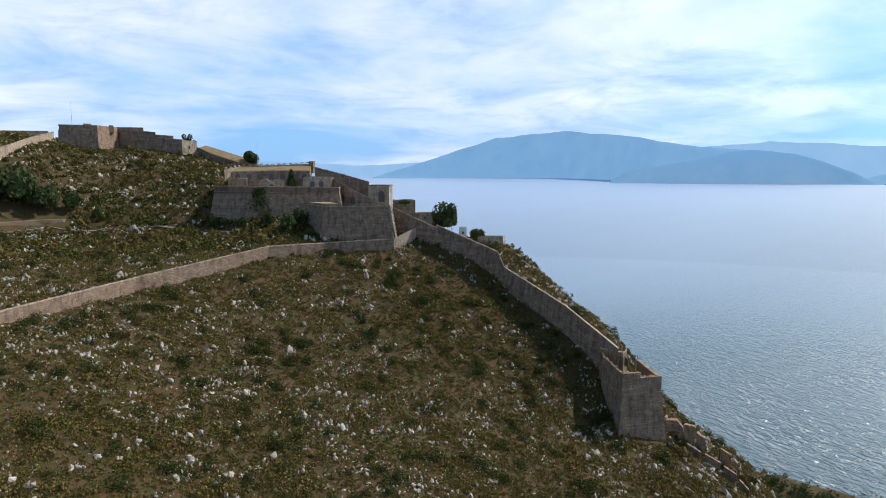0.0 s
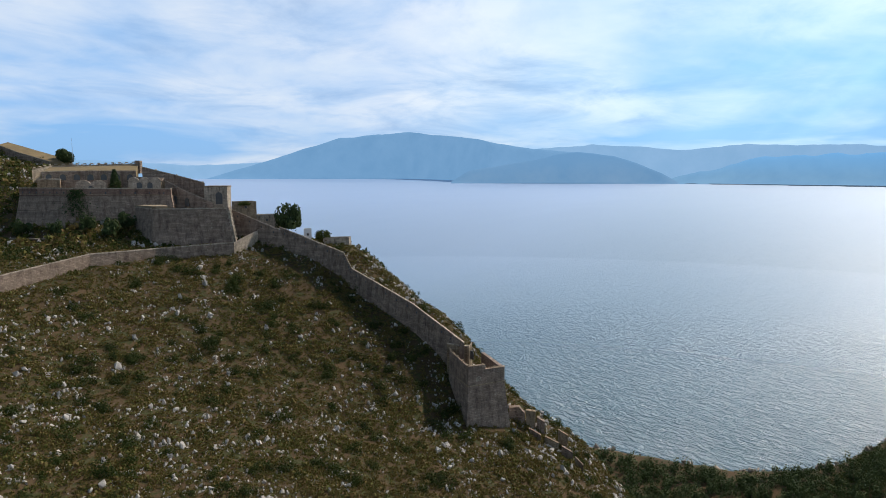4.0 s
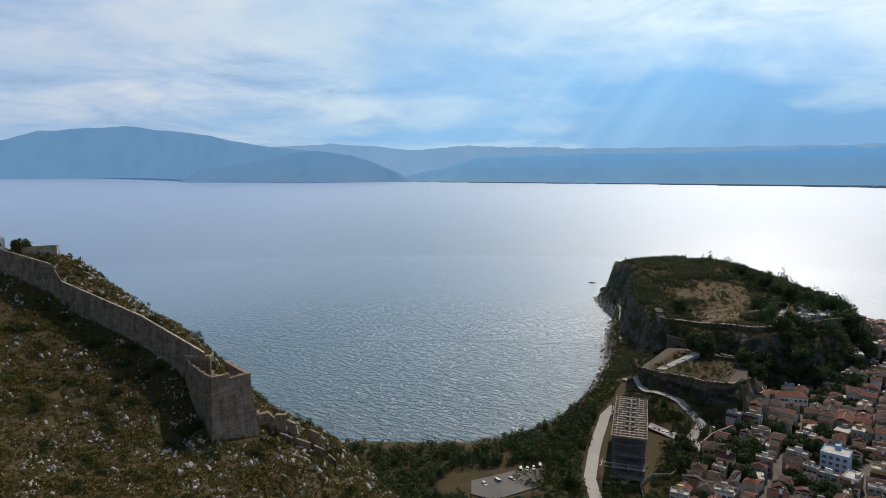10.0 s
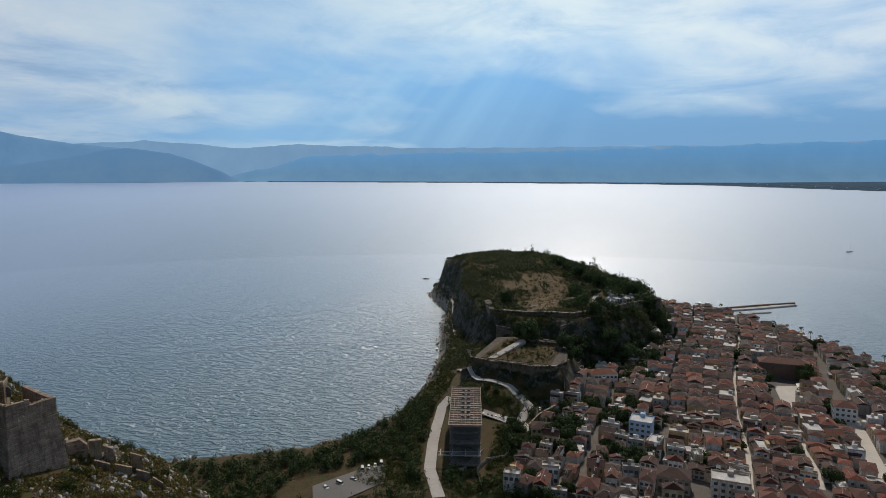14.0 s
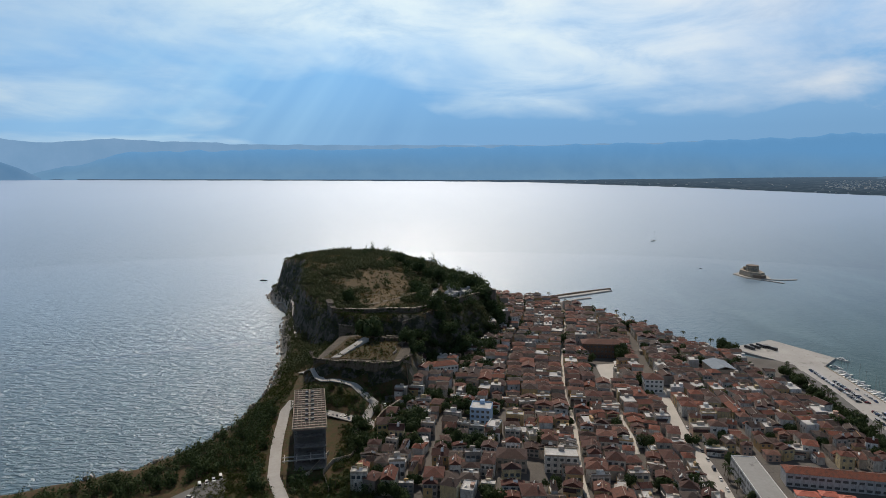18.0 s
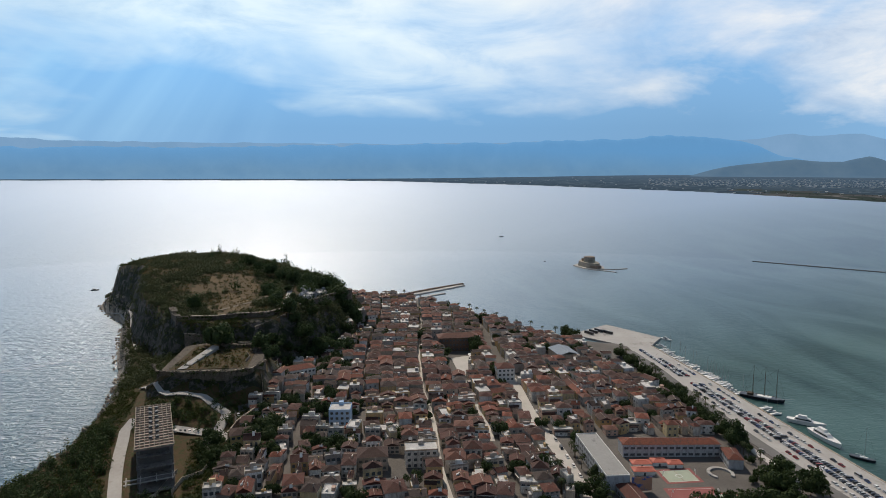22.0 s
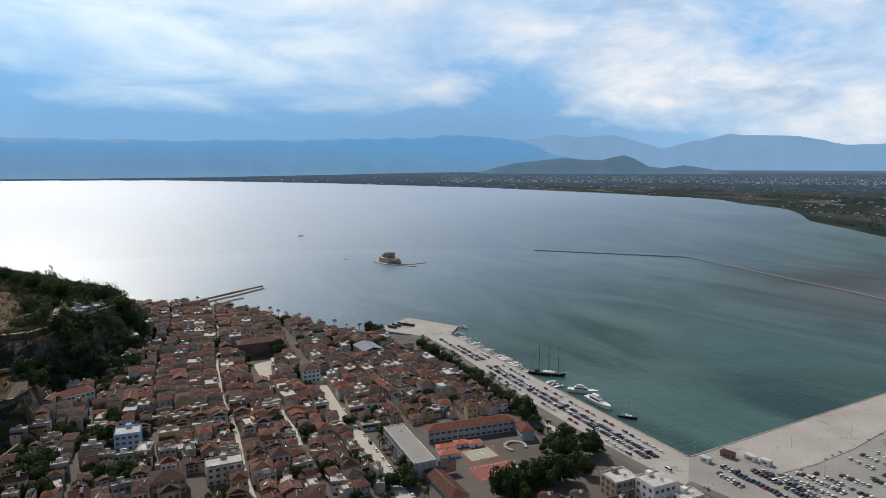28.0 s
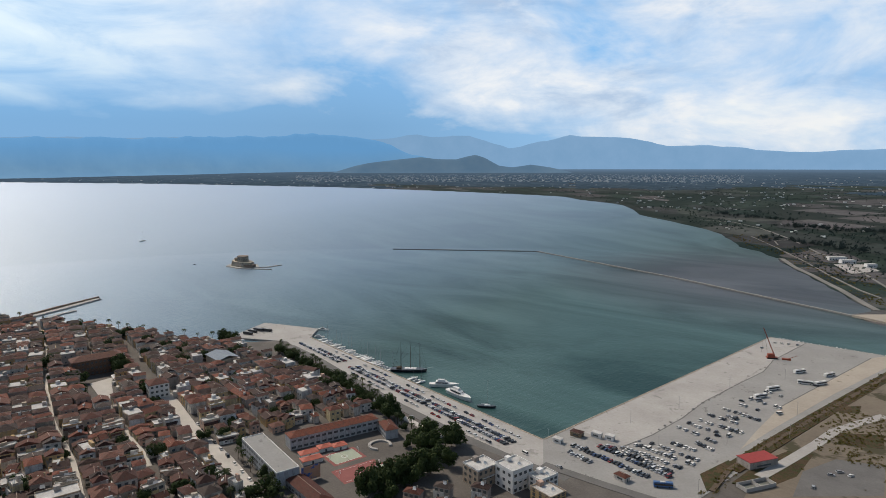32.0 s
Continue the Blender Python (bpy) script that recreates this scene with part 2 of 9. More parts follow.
def by_island(mat, name):
    """The same surface for joined pieces: its colours go by piece, not by object."""
    m = mat.copy()
    m.name = name
    t = m.node_tree
    for node in list(t.nodes):
        if node.bl_idname == "ShaderNodeObjectInfo":
            geo = t.nodes.new("ShaderNodeNewGeometry")
            for link in list(node.outputs["Random"].links):
                t.links.new(geo.outputs["Random Per Island"], link.to_socket)
            t.nodes.remove(node)
    return m


M_TILES_MANY, M_PLASTER_MANY = by_island(M_TILES, "clay_roof_tiles_many"), by_island(M_PLASTER, "house_plaster_many")
M_WHITE = material("white_paint", (0.60, 0.58, 0.55), (0.76, 0.745, 0.715), 0.3, 0.7, 2.0, 0.1, 0.01)
M_RIDGE = material("mortared_ridge_tiles", (0.20, 0.14, 0.11), (0.42, 0.33, 0.27), 0.4, 0.9, 2.0, 0.3, 0.03)
M_GREYROOF = material("flat_roof_screed", (0.30, 0.285, 0.265), (0.62, 0.60, 0.57), 0.2, 0.9, 1.5, 0.2, 0.02)
M_SHUTTER = material("dark_window", (0.035, 0.04, 0.045), (0.09, 0.09, 0.085), 0.5, 0.35, 3.0, 0.0, 0.0, spec=0.5)
M_BARK = material("bark", (0.06, 0.045, 0.03), (0.14, 0.10, 0.07), 1.0, 0.95, 6.0, 0.6, 0.05)
M_METAL = material("painted_metal", (0.30, 0.30, 0.30), (0.45, 0.45, 0.45), 1.0, 0.45, 5.0, 0.0, 0.0, metal=0.6)
M_RUBBER = material("rubber", (0.015, 0.015, 0.015), (0.03, 0.03, 0.03), 2.0, 0.8, 6.0, 0.0, 0.0)
M_GLASS_DARK = material("tinted_glass", (0.015, 0.018, 0.02), (0.03, 0.035, 0.04), 1.0, 0.08, 3.0, 0.0, 0.0, spec=0.6)
CARS = [(0.66, 0.66, 0.66), (0.75, 0.75, 0.74), (0.03, 0.03, 0.035), (0.36, 0.37, 0.39), (0.72, 0.72, 0.71), (0.10, 0.11, 0.13), (0.25, 0.03, 0.03), (0.05, 0.08, 0.18), (0.45, 0.46, 0.47), (0.04, 0.04, 0.04)]
M_CAR = material("car_paint", (0.5, 0.5, 0.5), (0.5, 0.5, 0.5), 1.0, 0.25, 3.0, 0.0, 0.0, tints=CARS, spec=0.6)
M_RUST = material("red_crane_paint", (0.22, 0.05, 0.03), (0.34, 0.09, 0.05), 1.0, 0.6, 4.0, 0.1, 0.01)
M_HULL_DARK = material("dark_hull", (0.02, 0.02, 0.025), (0.04, 0.04, 0.045), 0.5, 0.3, 3.0, 0.0, 0.0, spec=0.5)
M_COURT_RED = material("red_court", (0.210, 0.070, 0.063), (0.280, 0.105, 0.091), 0.2, 0.9, 1.5, 0.1, 0.01)
M_COURT_GREEN = material("green_court", (0.288, 0.320, 0.240), (0.376, 0.400, 0.312), 0.2, 0.9, 1.5, 0.1, 0.01)


def foliage(name, colours, scale=0.15):
    """Leaves: colour by clump and by wide noise, a little light through them."""
    m = bpy.data.materials.new(name)
    m.use_nodes = True
    n = Nodes(m.node_tree)
    g = n.add("NewGeometry")
    var = math_node(n, "ADD", math_node(n, "MULTIPLY", g.outputs["Random Per Island"], 0.45), math_node(n, "MULTIPLY", noise_node(n, g.outputs["Position"], scale, 4.0, 0.6), 0.65))
    col = ramp(n, [(0.15 + 0.7 * k / (len(colours) - 1), c) for k, c in enumerate(colours)], var)
    b = n.add("BsdfPrincipled", Roughness=0.75)
    b.inputs["Specular IOR Level"].default_value = 0.15
    t = n.add("BsdfTranslucent")
    mix, o = n.add("MixShader", Fac=0.22), n.add("OutputMaterial")
    n.link(col, b.inputs["Base Color"])
    n.link(col, t.inputs[0])
    n.link(b.outputs[0], mix.inputs[1])
    n.link(t.outputs[0], mix.inputs[2])
    n.link(mix.outputs[0], o.inputs[0])
    return m


M_SHRUB = foliage("scrub_leaves", [(0.015, 0.024, 0.006), (0.031, 0.046, 0.010), (0.056, 0.069, 0.013), (0.095, 0.092, 0.022)], 0.05)
M_BUSH = foliage("dark_bush_leaves", [(0.011, 0.020, 0.005), (0.027, 0.040, 0.009), (0.055, 0.072, 0.013)], 0.06)
M_GOLD = foliage("golden_grass_blades", [(0.10, 0.08, 0.03), (0.17, 0.125, 0.05), (0.22, 0.165, 0.07)], 0.05)
M_LOW = foliage("cushion_scrub_leaves", [(0.031, 0.041, 0.010), (0.067, 0.081, 0.018), (0.115, 0.116, 0.028), (0.168, 0.121, 0.040), (0.125, 0.083, 0.035), (0.086, 0.094, 0.023)], 0.045)
M_DRY = foliage("dry_grass_blades", [(0.096, 0.082, 0.029), (0.163, 0.125, 0.048), (0.230, 0.154, 0.058), (0.144, 0.144, 0.043)], 0.05)
M_MAQUIS = foliage("maquis_leaves", [(0.034, 0.046, 0.020), (0.058, 0.072, 0.030), (0.088, 0.098, 0.042), (0.105, 0.100, 0.050)], 0.05)
M_PINE = foliage("pine_needles", [(0.022, 0.036, 0.016), (0.042, 0.065, 0.023), (0.072, 0.098, 0.034)], 0.08)
# Orchard leaves are blue-green because distance haze is put into their colour.
M_ORCHARD = foliage("haze_tinted_orchard_leaves", [(0.022, 0.036, 0.036), (0.033, 0.048, 0.045), (0.045, 0.060, 0.055)], 0.02)
M_TREE = foliage("broad_leaves", [(0.020, 0.032, 0.012), (0.035, 0.055, 0.018), (0.06, 0.08, 0.025)], 0.08)
M_PALM = foliage("palm_fronds", [(0.025, 0.035, 0.015), (0.05, 0.065, 0.025), (0.08, 0.085, 0.04)], 0.2)


def water_material():
    """The gulf: ruffled and blue in the open, paler southward by painted sky reflection, teal and calmer in the
    harbour, clear green close to the shore.
    """
    m = bpy.data.materials.new("sea_water")
    m.use_nodes = True
    n = Nodes(m.node_tree)
    pos = n.add("NewGeometry").outputs["Position"]
    turned = n.add("Mapping")
    turned.inputs["Rotation"].default_value = (0, 0, radians(20))
    turned.inputs["Scale"].default_value = (1.0, 0.40, 1.0)
    n.link(pos, turned.inputs["Vector"])
    swell = noise_node(n, turned.outputs[0], 0.23, 4.0, 0.58, 0.9)
    long = n.add("Mapping")
    long.inputs["Rotation"].default_value = (0, 0, radians(-35))
    long.inputs["Scale"].default_value = (0.35, 1.0, 1.0)
    n.link(pos, long.inputs["Vector"])
    streak = ramp(n, [(0.35, 0.0), (0.65, 1.0)], noise_node(n, long.outputs[0], 0.008, 4.0, 0.6, 1.2))
    sp = n.add("SeparateXYZ")
    n.link(pos, sp.inputs[0])
    mul = lambda p, q: math_node(n, "MULTIPLY", p, q)
    less = lambda p, q: math_node(n, "SUBTRACT", p, q)
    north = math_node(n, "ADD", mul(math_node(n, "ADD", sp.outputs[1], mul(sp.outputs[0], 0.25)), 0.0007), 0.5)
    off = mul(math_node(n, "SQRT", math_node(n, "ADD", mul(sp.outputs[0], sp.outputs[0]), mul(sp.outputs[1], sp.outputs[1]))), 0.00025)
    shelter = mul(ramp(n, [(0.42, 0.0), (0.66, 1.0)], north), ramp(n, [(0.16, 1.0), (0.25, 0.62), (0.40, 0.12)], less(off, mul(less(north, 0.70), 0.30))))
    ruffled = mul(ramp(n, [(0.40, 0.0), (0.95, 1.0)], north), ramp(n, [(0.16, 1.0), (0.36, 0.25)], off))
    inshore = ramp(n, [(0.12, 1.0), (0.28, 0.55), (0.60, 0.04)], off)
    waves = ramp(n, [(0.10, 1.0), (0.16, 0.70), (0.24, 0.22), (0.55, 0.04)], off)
    # Where the bright southern sky's reflection is painted into the water colour.
    south_sheen = ramp(n, [(0.08, 0.0), (0.36, 1.0)], math_node(n, "ADD", mul(sp.outputs[1], -0.00072), mul(sp.outputs[0], 0.00036)))
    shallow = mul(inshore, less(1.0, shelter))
    # The open gulf's blue is raised to include reflected sky.
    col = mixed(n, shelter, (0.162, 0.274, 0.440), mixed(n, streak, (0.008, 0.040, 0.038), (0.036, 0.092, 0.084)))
    col = mixed(n, mul(south_sheen, 0.85), col, (0.215, 0.350, 0.605))
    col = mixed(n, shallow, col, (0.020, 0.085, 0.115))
    mud_x, mud_y = math_node(n, "ADD", sp.outputs[0], 300.0), math_node(n, "SUBTRACT", sp.outputs[1], 1130.0)
    flats = ramp(n, [(0.16, 1.0), (0.40, 0.0)], mul(math_node(n, "SQRT", math_node(n, "ADD", mul(mud_x, mud_x), mul(mud_y, mud_y))), 0.001))
    col = mixed(n, mul(flats, 0.9), col, mixed(n, streak, (0.022, 0.022, 0.026), (0.055, 0.052, 0.056)))
    b = n.add("BsdfPrincipled")
    n.link(col, b.inputs["Base Color"])
    n.link(less(1.48, mul(ruffled, 0.36)), b.inputs["IOR"])
    n.link(math_node(n, "ADD", less(0.59, mul(ruffled, 0.18)), mul(streak, 0.06)), b.inputs["Roughness"])
    n.link(less(less(1.0, mul(shelter, less(0.92, mul(streak, 0.34)))), mul(shallow, 0.08)), b.inputs["Coat Weight"])
    n.link(less(1.95, mul(math_node(n, "MAXIMUM", shelter, mul(ruffled, 0.7)), 0.62)), b.inputs["Coat IOR"])
    n.link(less(less(0.40, mul(shallow, 0.08)), mul(waves, 0.10)), b.inputs["Coat Roughness"])
    up = n.add("CombineXYZ")
    up.inputs[2].default_value = 1.0
    bump = n.add("Bump", Strength=1.0, Distance=7.0)
    n.link(mul(swell, mul(mul(waves, less(1.0, mul(south_sheen, 0.55))), less(1.0, mul(shelter, 0.9)))), bump.inputs["Height"])
    n.link(up.outputs[0], bump.inputs["Normal"])
    n.link(bump.outputs[0], b.inputs["Normal"])
    n.link(bump.outputs[0], b.inputs["Coat Normal"])
    o = n.add("OutputMaterial")
    n.link(b.outputs[0], o.inputs[0])
    return m


def field_material():
    """Fields of the plain: plots of many greens and browns, tinted with painted haze, with dark hedges between them."""
    m = bpy.data.materials.new("plain_fields")
    m.use_nodes = True
    n = Nodes(m.node_tree)
    pos = n.add("NewGeometry").outputs["Position"]
    turned = n.add("Mapping")
    turned.inputs["Rotation"].default_value = (0, 0, radians(24))
    turned.inputs["Scale"].default_value = (0.45, 1.0, 0.0)
    n.link(pos, turned.inputs["Vector"])
    plots = n.add("TexVoronoi", Scale=0.013)
    plots.distance = "CHEBYCHEV"
    n.link(turned.outputs[0], plots.inputs["Vector"])
    grey = n.add("SeparateXYZ")
    n.link(plots.outputs["Color"], grey.inputs[0])
    # Plot colours are lifted towards blue to hold the haze.
    col = ramp(n, [(0.0, (0.017, 0.030, 0.027)), (0.25, (0.029, 0.044, 0.034)), (0.5, (0.039, 0.050, 0.044)), (0.72, (0.049, 0.050, 0.051)), (0.90, (0.123, 0.114, 0.114)), (1.0, (0.038, 0.054, 0.042))], grey.outputs[0])
    wide = noise_node(n, pos, 0.02, 5.0, 0.65)
    col = mixed(n, 1.0, col, ramp(n, [(0.3, 0.55), (0.7, 1.25)], wide), "MULTIPLY")
    hedge = ramp(n, [(0.44, 0.0), (0.50, 1.0)], plots.outputs["Distance"])
    col = mixed(n, mul_fac(n, hedge, 0.8), col, (0.014, 0.024, 0.019))
    b, o = n.add("BsdfPrincipled", Roughness=0.98), n.add("OutputMaterial")
    b.inputs["Specular IOR Level"].default_value = 0.1
    n.link(col, b.inputs["Base Color"])
    n.link(b.outputs[0], o.inputs[0])
    return m


def mul_fac(n, a, b):
    return math_node(n, "MULTIPLY", a, b)


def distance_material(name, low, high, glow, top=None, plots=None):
    """Far hills and plain: a plain backdrop with air haze painted into its colour, and a little glow."""
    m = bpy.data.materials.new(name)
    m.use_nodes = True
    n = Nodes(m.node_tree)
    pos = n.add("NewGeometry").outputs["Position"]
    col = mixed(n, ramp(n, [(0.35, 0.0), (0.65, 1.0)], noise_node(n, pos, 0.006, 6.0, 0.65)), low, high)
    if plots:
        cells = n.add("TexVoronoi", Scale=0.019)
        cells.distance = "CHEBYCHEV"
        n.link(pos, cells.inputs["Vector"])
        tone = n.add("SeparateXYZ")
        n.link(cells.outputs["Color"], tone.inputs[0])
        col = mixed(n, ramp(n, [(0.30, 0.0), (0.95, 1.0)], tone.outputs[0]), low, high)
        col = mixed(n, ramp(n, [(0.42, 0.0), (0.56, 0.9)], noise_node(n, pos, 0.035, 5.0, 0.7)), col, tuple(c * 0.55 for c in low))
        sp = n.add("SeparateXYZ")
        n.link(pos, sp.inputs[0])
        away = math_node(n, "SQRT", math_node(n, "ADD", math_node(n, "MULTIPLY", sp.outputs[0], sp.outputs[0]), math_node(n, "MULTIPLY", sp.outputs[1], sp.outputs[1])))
        # The plots argument holds a haze tint, painted stronger with distance.
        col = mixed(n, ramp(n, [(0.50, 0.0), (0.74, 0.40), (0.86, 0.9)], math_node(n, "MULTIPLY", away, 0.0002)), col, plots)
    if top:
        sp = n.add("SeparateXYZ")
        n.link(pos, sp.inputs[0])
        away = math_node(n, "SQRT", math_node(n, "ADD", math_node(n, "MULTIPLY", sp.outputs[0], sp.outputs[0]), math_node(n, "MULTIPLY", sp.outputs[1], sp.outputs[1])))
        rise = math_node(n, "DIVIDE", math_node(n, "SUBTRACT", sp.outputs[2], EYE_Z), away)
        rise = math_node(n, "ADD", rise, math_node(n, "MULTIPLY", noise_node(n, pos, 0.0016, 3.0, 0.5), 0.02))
        # Skylines fade towards the sky's colour: painted haze.
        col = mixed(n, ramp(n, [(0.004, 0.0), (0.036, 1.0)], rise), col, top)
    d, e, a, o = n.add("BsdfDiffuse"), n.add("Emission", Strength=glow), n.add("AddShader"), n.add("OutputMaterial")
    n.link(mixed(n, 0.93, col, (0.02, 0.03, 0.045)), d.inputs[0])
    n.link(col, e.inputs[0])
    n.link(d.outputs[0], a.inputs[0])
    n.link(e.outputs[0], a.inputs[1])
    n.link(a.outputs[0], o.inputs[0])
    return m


M_WATER, M_FIELD = water_material(), field_material()
M_MUD = material("grey_mud_shore", (0.13, 0.12, 0.105), (0.25, 0.23, 0.20), 0.02, 0.7, 0.3, 0.3, 0.1)
M_MOLE = material("grey_rubble_mole", (0.11, 0.108, 0.103), (0.235, 0.228, 0.215), 0.3, 0.95, 2.0, 0.5, 0.1)
M_PALE_DIRT = material("pale_beaten_dirt", (0.305, 0.262, 0.212), (0.425, 0.370, 0.305), 0.03, 0.98, 0.4, 0.4, 0.1, accent=(0.205, 0.170, 0.128), accent_scale=0.03, accent_at=0.62)

# ---------------------------------------------------------------- geometry helpers
class Geo:
    """Collects the faces of one mesh."""

    def __init__(self):
        self.v, self.f, self.m = [], [], []

    def face(self, points, m=0):
        k = len(self.v)
        self.v += [tuple(p) for p in points]
        self.f.append(tuple(range(k, k + len(points))))
        self.m.append(m)
        return self

    def loft(self, low, high, m=0, cap=True, floor=True):
        """A closed body between two rings of equally many points."""
        k, c = len(self.v), len(low)
        self.v += [tuple(p) for p in low] + [tuple(p) for p in high]
        for i in range(c):
            j = (i + 1) % c
            self.f.append((k + i, k + j, k + c + j, k + c + i))
            self.m.append(m)
        if cap:
            self.f.append(tuple(range(k + c, k + 2 * c)))
            self.m.append(m)
        if floor:
            self.f.append(tuple(range(k + c - 1, k - 1, -1)))
            self.m.append(m)
        return self

    def box(self, x0, x1, y0, y1, z0, z1, m=0, inset=0.0):
        ring = lambda z, d: [(x0 + d, y0 + d, z), (x1 - d, y0 + d, z), (x1 - d, y1 - d, z), (x0 + d, y1 - d, z)]
        return self.loft(ring(z0, 0), ring(z1, inset), m)

    def rings(self, rows, m=0):
        """A closed body through several rings of equally many points."""
        k, c = len(self.v), len(rows[0])
        for ring in rows:
            self.v += [tuple(p) for p in ring]
        for r in range(len(rows) - 1):
            for i in range(c):
                j = (i + 1) % c
                self.f.append((k + r * c + i, k + r * c + j, k + (r + 1) * c + j, k + (r + 1) * c + i))
                self.m.append(m)
        e = k + (len(rows) - 1) * c
        self.f += [tuple(range(e, e + c)), tuple(range(k + c - 1, k - 1, -1))]
        self.m += [m, m]
        return self

    def prism(self, poly, z0, z1, m=0, grow=0.0):
        """An upright body over a polygon; its foot grows outward by grow (a battered wall)."""
        cx, cy = sum(p[0] for p in poly) / len(poly), sum(p[1] for p in poly) / len(poly)
        low = []
        for x, y in poly:
            d = math.hypot(x - cx, y - cy) or 1
            low.append((x + (x - cx) / d * grow, y + (y - cy) / d * grow, z0))
        return self.loft(low, [(x, y, z1) for x, y in poly], m)

    def tube(self, a, b, ra, rb=None, sides=6, m=0):
        a, b = Vector(a), Vector(b)
        rb = ra if rb is None else rb
        d = (b - a).normalized()
        s = d.orthogonal().normalized()
        t = d.cross(s)
        ring = lambda c, r: [tuple(c + r * (math.cos(2 * math.pi * i / sides) * s + math.sin(2 * math.pi * i / sides) * t)) for i in range(sides)]
        return self.loft(ring(a, ra), ring(b, rb), m)

    def mesh(self, name, materials):
        me = bpy.data.meshes.new(name)
        me.from_pydata(self.v, [], self.f)
        if materials is M_TILES:
            materials = [M_TILES, M_RIDGE]
        for m in materials if isinstance(materials, (list, tuple)) else [materials]:
            me.materials.append(m)
        if any(self.m):
            me.polygons.foreach_set("material_index", self.m)
        me.update()
        return me


def thing(name, label, category, at=(0, 0, 0), turn=0.0, group="", kind=""):
    ob = new(name)
    ob.matrix_basis = pose(*at, 0, 0, turn)
    ob.empty_display_size = 0.5
    return tagged(ob, label, category, group, kind)


def part(name, geo, mats, parent, label="", smooth=False):
    ob = new(name, geo.mesh(name, mats) if isinstance(geo, Geo) else geo)
    ob.parent = parent
    if smooth:
        ob.data.polygons.foreach_set("use_smooth", [True] * len(ob.data.polygons))
    return tagged(ob, label)


def single(name, geo, mats, label="", category="", kind="", group=""):
    return tagged(new(name, geo.mesh(name, mats) if isinstance(geo, Geo) else geo), label, category, group, kind)


def array_mesh(name, verts, faces, mats, index=None, smooth=False):
    """A mesh from arrays: verts (n, 3), faces (k, 3 or 4)."""
    me = bpy.data.meshes.new(name)
    c = faces.shape[1]
    me.vertices.add(len(verts))
    me.vertices.foreach_set("co", np.asarray(verts, np.float32).ravel())
    me.loops.add(faces.size)
    me.loops.foreach_set("vertex_index", np.asarray(faces, np.int32).ravel())
    me.polygons.add(len(faces))
    me.polygons.foreach_set("loop_start", np.arange(0, faces.size, c, dtype=np.int32))
    for m in mats:
        me.materials.append(m)
    if index is not None:
        me.polygons.foreach_set("material_index", np.asarray(index, np.int32))
    if smooth:
        me.polygons.foreach_set("use_smooth", np.ones(len(faces), bool))
    me.update(calc_edges=True)
    me.validate()
    return me


# ---------------------------------------------------------------- the lie of the land
def fold(x, y, z):
    """Draws what lies more than 1450 m off nearer along its line of sight, and smaller with it, so that the far shore stays in reach."""
    x, y, z = np.asarray(x, float), np.asarray(y, float), np.asarray(z, float)
    r = np.maximum(np.hypot(x, y), 1.0)
    k = np.where(r > 1450, (r / 1450) ** (1 / 2.42 - 1), 1.0)
    return np.stack([x * k, y * k, EYE_Z + (z - EYE_Z) * k], -1)


def smooth(v):
    v = np.clip(v, 0, 1)
    return v * v * (3 - 2 * v)


def inside_by(poly, x, y):
    """Signed distance to a polygon, positive inside."""
    px, py = np.array(poly, float).T
    qx, qy = np.roll(px, -1), np.roll(py, -1)
    best, inside = np.full(np.shape(x), 1e9), np.zeros(np.shape(x), bool)
    for ax, ay, bx, by in zip(px, py, qx, qy):
        dx, dy = bx - ax, by - ay
        t = np.clip(((x - ax) * dx + (y - ay) * dy) / (dx * dx + dy * dy), 0, 1)
        best = np.minimum(best, np.hypot(x - ax - t * dx, y - ay - t * dy))
        cross = (ay > y) != (by > y)
        inside ^= cross & (x < dx * (y - ay) / (dy if dy else 1e-9) + ax)
    return np.where(inside, best, -best)


COAST = [(200, -3000), (-200, -1200), (-280, -600), (-325, -400), (-332, -254), (-374, -166), (-404, -140), (-437, -128), (-519, -118), (-614, -124),
         (-690, -140), (-733, -146), (-801, -156), (-833, -158), (-900, -190), (-961, -212), (-1000, -170), (-1005, -60), (-975, 60), (-940, 150),
         (-905, 205), (-835, 238), (-781, 266), (-702, 296), (-630, 326), (-575, 392), (-236, 346), (-200, 736), (200, 742), (2500, 760), (2500, -3000)]
PLAIN = [(2500, 880), (-60, 884), (-128, 898), (-150, 914), (-164, 932), (-152, 962), (-147, 980), (-165, 1011), (-192, 1063), (-216, 1110), (-253, 1173), (-282, 1226), (-328, 1300), (-385, 1417),
         (-441, 1494), (-498, 1547), (-548, 1650), (-625, 1791), (-712, 1899), (-897, 2087), (-1036, 2211), (-1111, 2285), (-1276, 2557), (-1461, 2811), (-1658, 2946), (-1805, 3025), (-2071, 3277), (-2317, 3339),
         (-2987, 3403), (-4393, 3392), (-6508, 2867), (-8900, 1800), (-9600, 900), (-10300, -1500), (-10900, -5900), (-14000, -7000), (-26000, -7000), (-26000, 26000), (26000, 26000), (26000, 880)]
